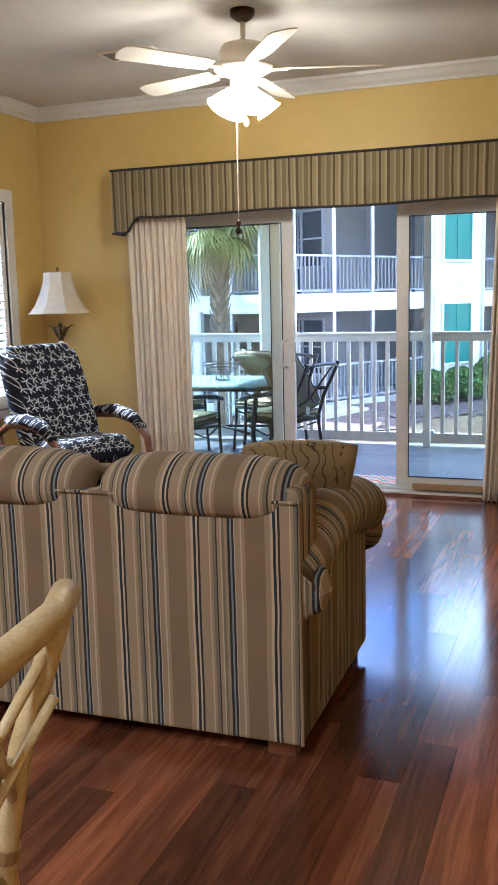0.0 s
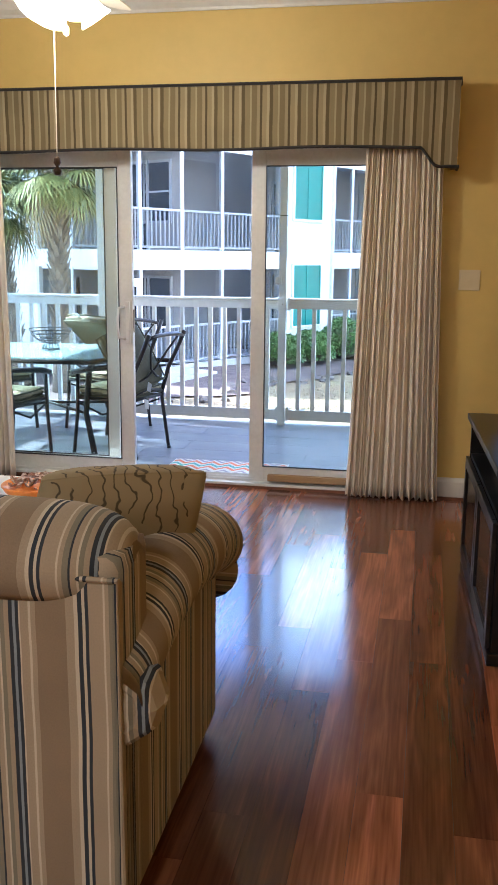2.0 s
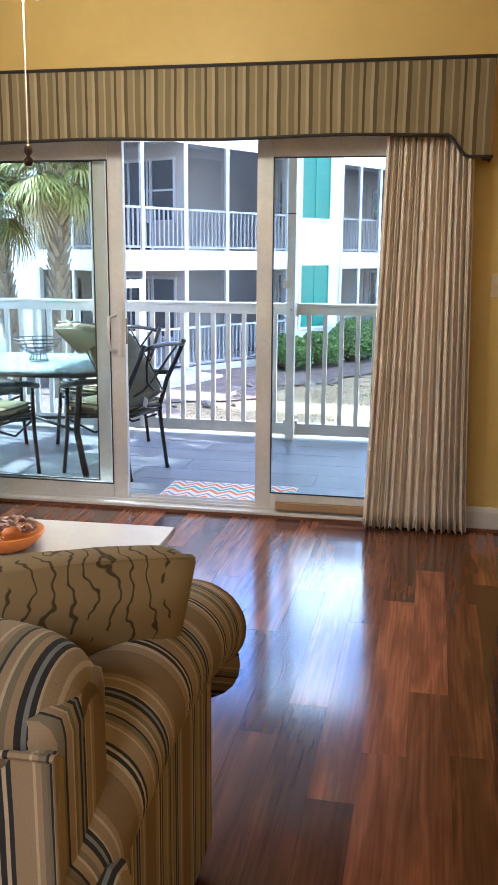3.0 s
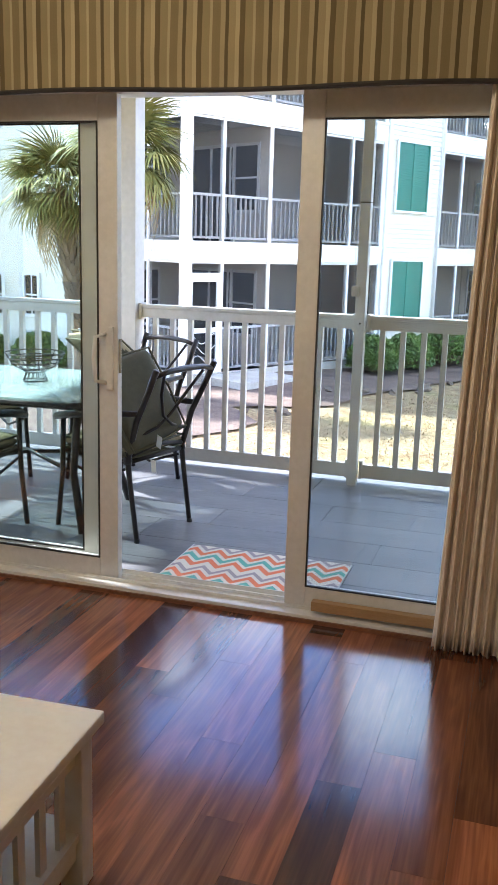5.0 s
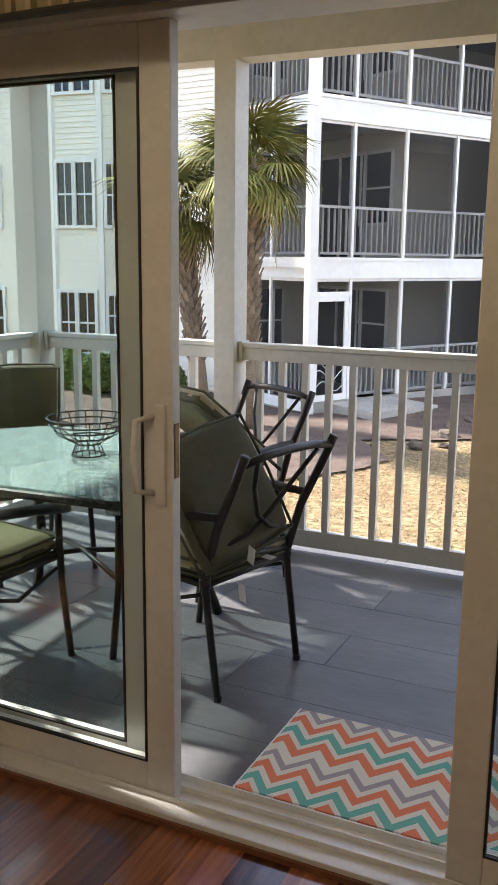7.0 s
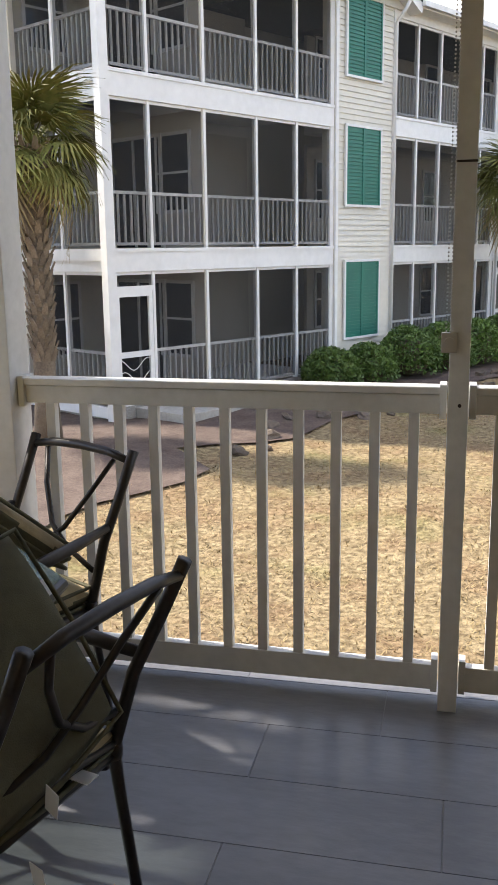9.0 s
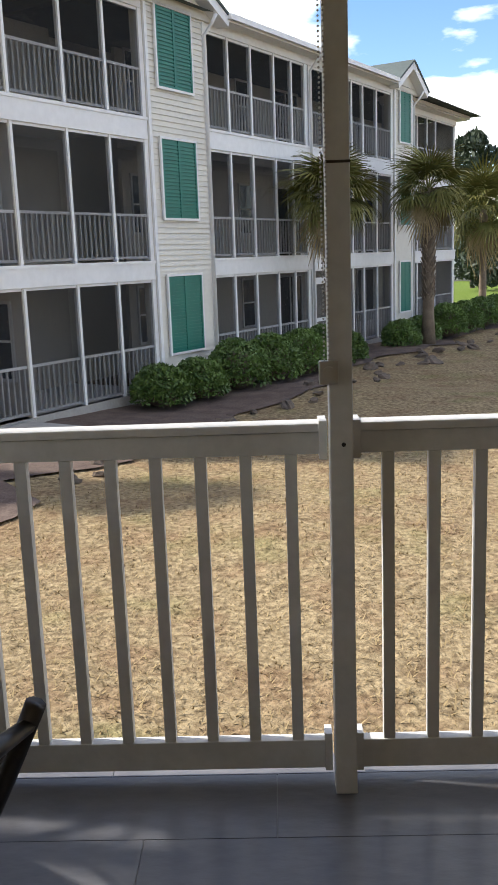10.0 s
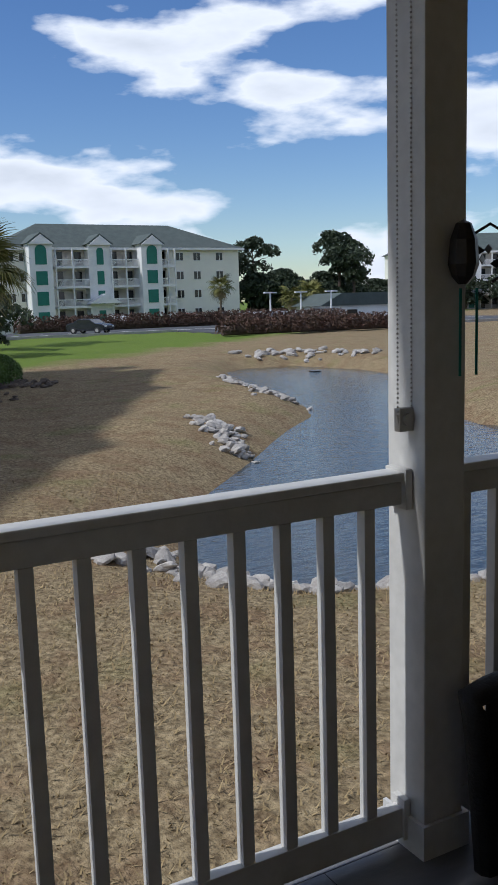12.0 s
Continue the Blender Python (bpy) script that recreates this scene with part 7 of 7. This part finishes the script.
# ---- far building across the pond ----
def far_building(at, label, scale=1.0):
    """Local: front along x from -16.4 to 16.4, facing -y, ground at z = 0."""
    t = thing("distant_apartment_building", label, "building", at=at)
    S = 2.6
    H = 4 * S
    part("wall", boxes((-16.4, -9.2, 2.5, 14, 0, H), (6.8, 18.4, 2.5, 14, 0, H), (-9.2, 6.8, 3.2, 14, 0, H)), "siding_w", t)
    tows = ((-13.3, -10.3, 0.0), (-4.9, -1.9, 1.2), (2.1, 5.1, 0.0))
    for x0, x1, y in tows:
        tw = part("tower", boxes((x0, x1, y, 6, 0, H + 0.5)), "bld_white", t)
        g = prism([(x0 - 0.4, H + 0.4), (x1 + 0.4, H + 0.4), ((x0 + x1) / 2, H + 1.8)], 0, 6)
        g.transform(Matrix(((1, 0, 0, 0), (0, 0, 1, y - 0.3), (0, 1, 0, 0), (0, 0, 0, 1))))
        part("gable", g, "roof", tw)
        g = prism([(x0 - 0.15, H + 0.3), (x1 + 0.15, H + 0.3), ((x0 + x1) / 2, H + 1.55)], 0, 0.1)
        g.transform(Matrix(((1, 0, 0, 0), (0, 0, 1, y - 0.42), (0, 1, 0, 0), (0, 0, 0, 1))))
        part("gable_face", g, "bld_white", tw)
        w = 1.5 if x0 > -4 or x0 < -6 else 0.95
        c = (x0 + x1) / 2
        for k in range(4):
            z = 0.35 + S * k
            if k == 3:
                n_ = 10
                pts = [(c - w / 2, z), (c + w / 2, z)] + [(c + w / 2 * math.cos(math.pi * i / n_), z + 1.75 + w / 2 * math.sin(math.pi * i / n_)) for i in range(n_ + 1)]
                g = prism(pts, 0, 0.06); g.transform(Matrix(((1, 0, 0, 0), (0, 0, 1, y - 0.07), (0, 1, 0, 0), (0, 0, 0, 1))))
                part("shutter", g, "shutter", tw)
            else:
                part("shutter", boxes((c - w / 2, c + w / 2, y - 0.07, y - 0.002, z, z + 1.75)), "shutter", tw)
    pgab = prism([(-5.6, 3.0), (-1.2, 3.0), (-3.4, 4.3)], 0, 2.2); pgab.transform(Matrix(((1, 0, 0, 0), (0, 0, 1, -0.4), (0, 1, 0, 0), (0, 0, 0, 1))))
    part("entrance_gable", pgab, "bld_white", t)
    for x0, x1 in ((-9.6, -4.9), (-1.9, 2.4), (5.4, 7.6)):
        for k in range(4):
            z = S * k
            b = part("balcony", boxes((x0, x1, 1.0, 3.2, z - 0.12, z + 0.16)), "bld_white", t)
            part("recess", boxes((x0 + 0.1, x1 - 0.1, 3.1, 3.19, z + 0.17, z + S - 0.35)), "inner_wall", b)
            part("door_glass", boxes((x0 + 0.4, x0 + 1.6, 3.02, 3.08, z + 0.17, z + 2.1)), "dark_glass", b)
            part("door_glass", boxes((x1 - 1.4, x1 - 0.5, 3.02, 3.08, z + 0.8, z + 2.1)), "dark_glass", b)
            if k:
                part("railing", boxes((x0, x1, 1.0, 1.06, z + 0.95, z + 1.05)), "bld_white", b)
                part("balusters", boxes(*[(x0 + 0.15 * i, x0 + 0.15 * i + 0.05, 1.01, 1.05, z + 0.16, z + 0.95) for i in range(int((x1 - x0) / 0.15))]), "bld_white", b)
            for x in ((x0 + x1) / 2, x0 + 0.08, x1 - 0.08):
                part("column", boxes((x - 0.09, x + 0.09, 1.0, 1.15, z + 0.16, z + S - 0.12)), "bld_white", b)
    for k in range(4):
        for x in (-15.2, -13.4, 8.9, 11.6, 15.2):
            part("window", boxes((x - 0.5, x + 0.5, 2.42, 2.49, S * k + 0.9, S * k + 1.95)), "dark_glass", t)
            part("window_frame", boxes((x - 0.58, x + 0.58, 2.44, 2.48, S * k + 0.82, S * k + 0.9), (x - 0.58, x + 0.58, 2.44, 2.48, S * k + 1.95, S * k + 2.03), (x - 0.04, x + 0.04, 2.40, 2.43, S * k + 0.9, S * k + 1.95)), "bld_white", t)
    bm = bmesh.new()
    vs = [bm.verts.new(p) for p in ((-17, 1.9, H), (19, 1.9, H), (19, 14.6, H), (-17, 14.6, H), (-9.8, 8.2, H + 3.6), (9.8, 8.2, H + 3.6))]
    for f in ((0, 1, 5, 4), (1, 2, 5), (2, 3, 4, 5), (3, 0, 4), (3, 2, 1, 0)):
        bm.faces.new([vs[i] for i in f])
    part("roof", bm, "roof", t)
    part("eave", boxes((-17, 19, 1.7, 1.89, H - 0.3, H + 0.02)), "bld_white", t)
    return t


far_building((45.9, 122, -1.3), "distant four-storey cream apartment building with green roof and teal shutters")
fb2 = far_building((118, 128, -1.3), "distant cream apartment building beyond the pond")
fb2.rotation_euler = (0, 0, radians(-25))

pk = thing("parking_lot", "asphalt parking lot with white bay lines", "parking lot", kind="structure")
part("asphalt", boxes((10, 82, 88, 101, -1.5, -1.22)), "asphalt", pk)
part("asphalt", boxes((37, 82, 78, 88, -1.5, -1.225)), "asphalt", pk)
part("kerb", boxes((10, 37, 87.7, 87.98, -1.5, -1.1), (37, 82, 77.7, 77.98, -1.5, -1.1)), "concrete", pk)
l0 = part("bay_line", boxes((-0.07, 0.07, 0, 5, 0, 0.012)), "paint_line", pk); l0.location = (14, 89, -1.22)
for k in range(1, 24):
    share("bay_line", l0, pk, pose(14 + 2.8 * k, 89, -1.22))


def car(at, rz, paint, label):
    t = thing("car", label, "car", at=at, rz=rz, group="parked cars")
    prof = [(-2.2, 0.45), (-2.25, 0.75), (-1.9, 0.92), (-1.15, 1.0), (-0.5, 1.40), (0.75, 1.43), (1.5, 1.05), (2.15, 0.95), (2.25, 0.7), (2.2, 0.32), (-2.1, 0.30)]
    bm = prism(prof, -0.86, 0.86)
    bm.transform(Matrix(((1, 0, 0, 0), (0, 0, 1, 0), (0, 1, 0, 0), (0, 0, 0, 1))))
    bmesh.ops.recalc_face_normals(bm, faces=bm.faces)
    part("body", bm, paint, t, bevel=0.05)
    for s in (-1, 1):
        part("side_glass", boxes((-0.6, 0.9, s * 0.865 - 0.01, s * 0.865 + 0.01, 1.02, 1.32)), "dark_glass", t)
        part("headlight", boxes((-2.26, -2.2, s * 0.62 - 0.16, s * 0.62 + 0.16, 0.62, 0.76)), "paint_line", t)
    part("windscreen", boxes((0, 0.02, -0.72, 0.72, 0, 0.68), m=pose(-1.12, 0, 0.99, 0, 57, 0)), "dark_glass", t)
    part("rear_window", boxes((0, 0.02, -0.70, 0.70, 0, 0.70), m=pose(1.50, 0, 1.05, 0, -62, 0)), "dark_glass", t)
    for x in (-1.4, 1.4):
        for s in (-1, 1):
            w = part("wheel", lathe([(0, -0.1), (0.32, -0.1), (0.32, 0.1), (0, 0.1)], 18, pose(x, s * 0.78, 0.32, 90, 0, 0)), "tyre", t)
            part("rim", lathe([(0, -0.11), (0.18, -0.11), (0.18, 0.11), (0, 0.11)], 12, pose(x, s * 0.78, 0.32, 90, 0, 0)), "chain", w)
    return t


car((29.4, 91.5, -1.21), 125, "car_dark", "dark blue car parked alone in the lot")
for k, (x, p, nm) in enumerate(((36, "car_dark", "dark"), (40, "car_white", "white"), (49.5, "car_red", "maroon"), (53, "car_dark", "dark"), (56.5, "car_white", "white"), (64, "car_white", "white"), (67, "car_white", "white"))):
    car((x, 112 - 0.15 * (x - 36), -1.25), 90 + 8 * (k % 3), p, f"{nm} car parked before the far building")


def hedge(pts, h, d, label, seed):
    t = thing("hedge", label, "hedge", at=(pts[0][0], pts[0][1], -1.35))
    vs, fs, b = [], [], 0
    for (x0, y0), (x1, y1) in zip(pts, pts[1:]):
        k = max(1, int(math.hypot(x1 - x0, y1 - y0) / 1.1))
        for i in range(k):
            v, f = leafy(420, d, h / 1.3, 0.15, seed + i)
            v = v + np.array([x0 + (x1 - x0) * (i + 0.5) / k - pts[0][0], y0 + (y1 - y0) * (i + 0.5) / k - pts[0][1], 0])
            vs.append(v); fs.append(f + b); b += len(v)
    np_part("foliage", np.concatenate(vs), np.concatenate(fs), "hedge", t)
    # Added solid tube in the mulch brown fills the hedge from inside.
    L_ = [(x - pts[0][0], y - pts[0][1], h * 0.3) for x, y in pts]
    part("filler_core", tube(L_, h * 0.28, 8), "mulch", t)


hedge([(25.5, 103), (40, 102.6), (58, 101.5)], 1.7, 1.1, "long russet hedge behind the parking lot", 1)
hedge([(34.5, 73.5), (44, 73), (56, 72)], 1.4, 1.1, "russet hedge between the pond and the parking lot", 40)
hedge([(47, 93), (60, 92)], 1.6, 1.2, "dark clipped hedge by the pool fence", 70)
fe = thing("white_fence", "white vinyl privacy fence beside the lawn", "fence", at=(12, 104, -1.4))
for k in range(6):
    part("panel", boxes((k * 2.4, k * 2.4 + 2.3, -0.03, 0.03, 0, 1.9)), "bld_white", fe)
    part("fence_post", boxes((k * 2.4 + 2.3, k * 2.4 + 2.4, -0.06, 0.06, 0, 2.0)), "bld_white", fe)
fe = thing("pool_fence", "low white fence along the far road", "fence", at=(52, 99, -1.3))
for k in range(12):
    part("panel", boxes((k * 1.8, k * 1.8 + 1.7, -0.03, 0.03, 0.1, 1.5)), "bld_white", fe)
    part("fence_post", boxes((k * 1.8 + 1.7, k * 1.8 + 1.8, -0.06, 0.06, 0, 1.6)), "bld_white", fe)
for x, y in ((52.0, 95.0), (56.4, 95.5), (59.6, 94.0)):
    t = thing("street_lamp", "white twin-head parking lot lamp", "street lamp", at=(x, y, -1.3), group="parking lot lamps")
    part("pole", tube([(0, 0, 0), (0, 0, 3.6)], [0.12, 0.09], 8), "bld_white", t)
    part("lamp_head", boxes((-0.8, -0.1, -0.15, 0.15, 3.55, 3.7), (0.1, 0.8, -0.15, 0.15, 3.55, 3.7)), "bld_white", t)
    part("arm", boxes((-0.1, 0.1, -0.06, 0.06, 3.6, 3.68)), "bld_white", t)
t = thing("pool_house", "low white house with a grey roof by the fence", "house", at=(66, 97, -1.4))
part("wall", boxes((-5.5, 6, 0, 8, 0, 2.0)), "bld_white", t)
g = prism([(-6.2, 0), (6.6, 0), (3.5, 1.5), (-3, 1.5)], 0, 8.8); g.transform(Matrix(((1, 0, 0, 0), (0, 0, 1, -0.4), (0, 1, 0, 2.0), (0, 0, 0, 1))))
part("roof", g, "roof", t)
part("window", boxes((-2, -0.5, -0.03, -0.002, 0.7, 1.5)), "dark_glass", t)


def tree(at, h, crown, seed, label, n=2600, leaf=0.35, clumps=9, name="pine_tree", low=0.45, material="pine"):
    t = thing(name, label, "tree", at=at)
    r = random.Random(seed)
    tr_ = h * 0.022 + 0.05
    part("trunk", tube([(0, 0, 0), (r.uniform(-.2, .2), 0, h * 0.4), (r.uniform(-.4, .4), 0, h * 0.75), (0, 0, h * 0.95)], [tr_, tr_ * 0.75, tr_ * 0.45, tr_ * 0.15], 8), "pine_trunk", t)
    vs, fs, b = [], [], 0
    for k in range(clumps):
        z = h * (low + (1 - low) * (k + 0.6) / clumps)
        q = 1 - abs((k + 0.5) / clumps - 0.45) * 1.1
        a = r.uniform(0, 6.28); d = crown * q * r.uniform(0.2, 0.75)
        c = np.array([d * math.cos(a), d * math.sin(a), z])
        v, f = leafy(n // clumps, crown * q * r.uniform(0.5, 0.75), crown * q * 0.36, leaf, seed * 31 + k, 0.4)
        vs.append(v + c); fs.append(f + b); b += len(v)
        part("limb", tube([(0, 0, z - crown * 0.3), tuple(c * np.array([0.6, 0.6, 1]) - np.array([0, 0, 0.1])), tuple(c + np.array([0, 0, 0.1]))], [tr_ * 0.35, tr_ * 0.22, 0.02], 5), "pine_trunk", t)
    np_part("crown", np.concatenate(vs), np.concatenate(fs), material, t)
    return t


ta = tree((68.5, 128, -1.3), 11.5, 4.4, 1, "tall dark pine beyond the far parking lot")
tree((84.5, 128, -1.3), 12.5, 4.8, 2, "spreading loblolly pine on the skyline", clumps=11, low=0.5)
tb = tree((72, 125, -1.3), 6.0, 4.5, 3, "dark woodland tree beyond the lawn", low=0.1)
r_ = random.Random(11)
for k in range(26):
    x = 57 + 3.0 * k
    c = copy_thing(tb, pose(x, 132 + r_.uniform(-5, 8) - 0.25 * k, -1.3, 0, 0, r_.uniform(0, 360)) )
    c.scale = (1.0, 1.0, r_.uniform(0.8, 1.1))
tc_ = copy_thing(ta, pose(14.5, 75.0, -1.4, 0, 0, 60)); tc_.scale = (0.7, 0.7, 0.92)
copy_thing(ta, pose(86, 126, -1.6, 0, 0, 90)); copy_thing(ta, pose(22.5, 118, -3.0, 0, 0, 200))
for x, y, s in ((14.0, 70.0, 0.8), (12.3, 62.0, 0.7), (17, 88, 0.7)):
    c = copy_thing(tb, pose(x, y, -1.4, 0, 0, 100 * x)); c.scale = (s * 0.8, s * 0.8, s * 0.9)
palm((52.5, 108, -1.3), 4.6, 7, "small palm before the far building", trunk=0.18, size=1.3, boots=False, leaves=30)
palm((60.5, 104, -1.3), 3.0, 8, "low palm cluster beside the far building", trunk=0.18, size=1.3, boots=False, leaves=30)
palm((63.5, 104, -1.3), 3.6, 9, "low palm cluster beside the far road", trunk=0.18, size=1.4, boots=False, leaves=30)
t = thing("fountain", "white spray of a pond fountain", "fountain", at=(24.5, 44.5, -2.10))
part("nozzle", lathe([(0, -0.2), (0.3, -0.2), (0.3, 0.04), (0, 0.04)], 14), "black_plastic", t)


# ---- floor planks, porch tiles ----
fl = thing("floor", "red-brown cherry laminate plank floor", "floor", kind="structure")
part("subfloor", boxes((XL, XR, -3.2, WY + 0.001, -0.12, -0.006)), "black_wood", fl)
PW, PL = 0.127, 1.21
rp = random.Random(21)
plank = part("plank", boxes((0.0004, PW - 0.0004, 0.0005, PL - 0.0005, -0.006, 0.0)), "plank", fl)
cut = {}
planks, far_b = [], []
for i in range(int((XR - XL) / PW)):
    x = XL + i * PW
    y = -3.2 - rp.uniform(0, PL)
    while y < WY:
        a, b = max(y, -3.2), min(y + PL, WY)
        if b - a > 0.02:
            planks.append((x, a, b))
        y += PL
near = [p for p in planks if p[2] > 0.9]
rest = [p for p in planks if p[2] <= 0.9]
first = True
for x, a, b in near:
    l = round(b - a, 3)
    if l > PL - 0.002:
        if first:
            plank.location = (x, a, 0); first = False
        else:
            share("plank", plank, fl, pose(x, a, 0))
    else:
        if l not in cut:
            cut[l] = part("plank", boxes((0.0004, PW - 0.0004, 0.0005, l - 0.0005, -0.006, 0.0)), "plank", fl)
            cut[l].location = (x, a, 0)
        else:
            share("plank", cut[l], fl, pose(x, a, 0))
tagged(part("planks", boxes(*[(x + 0.0004, x + PW - 0.0004, a + 0.0005, b - 0.0005, -0.006, 0.0) for x, a, b in rest]), "plank", fl), kind="stuff")
xe = XL + int((XR - XL) / PW) * PW
part("plank", boxes((xe, XR, -3.2, WY, -0.006, 0.0)), "plank", fl)

TW, TL = 0.305, 1.22
k = 0
y = 6.40 - 0.305 + 0.305 * 0
y = 6.363
row = 0
edges = [6.363, 6.71, 7.015, 7.32, 7.625, 7.93, 8.235, 8.54, 8.655]
offs = [-0.6, -0.2, -1.14, -0.86, -0.3, -0.86, -0.5, -1.0]
for (y0, y1), off in zip(zip(edges, edges[1:]), offs):
    x = off - 3 * TL
    base = None
    while x < 3.6:
        a, b = max(x, -3.25), min(x + TL, 3.6)
        if b > a + 0.01:
            part("tile", boxes((a + 0.0015, b - 0.0015, y0 + 0.0015, y1 - 0.0015, PZ - 0.008, PZ)), "tile", pf)
        x += TL
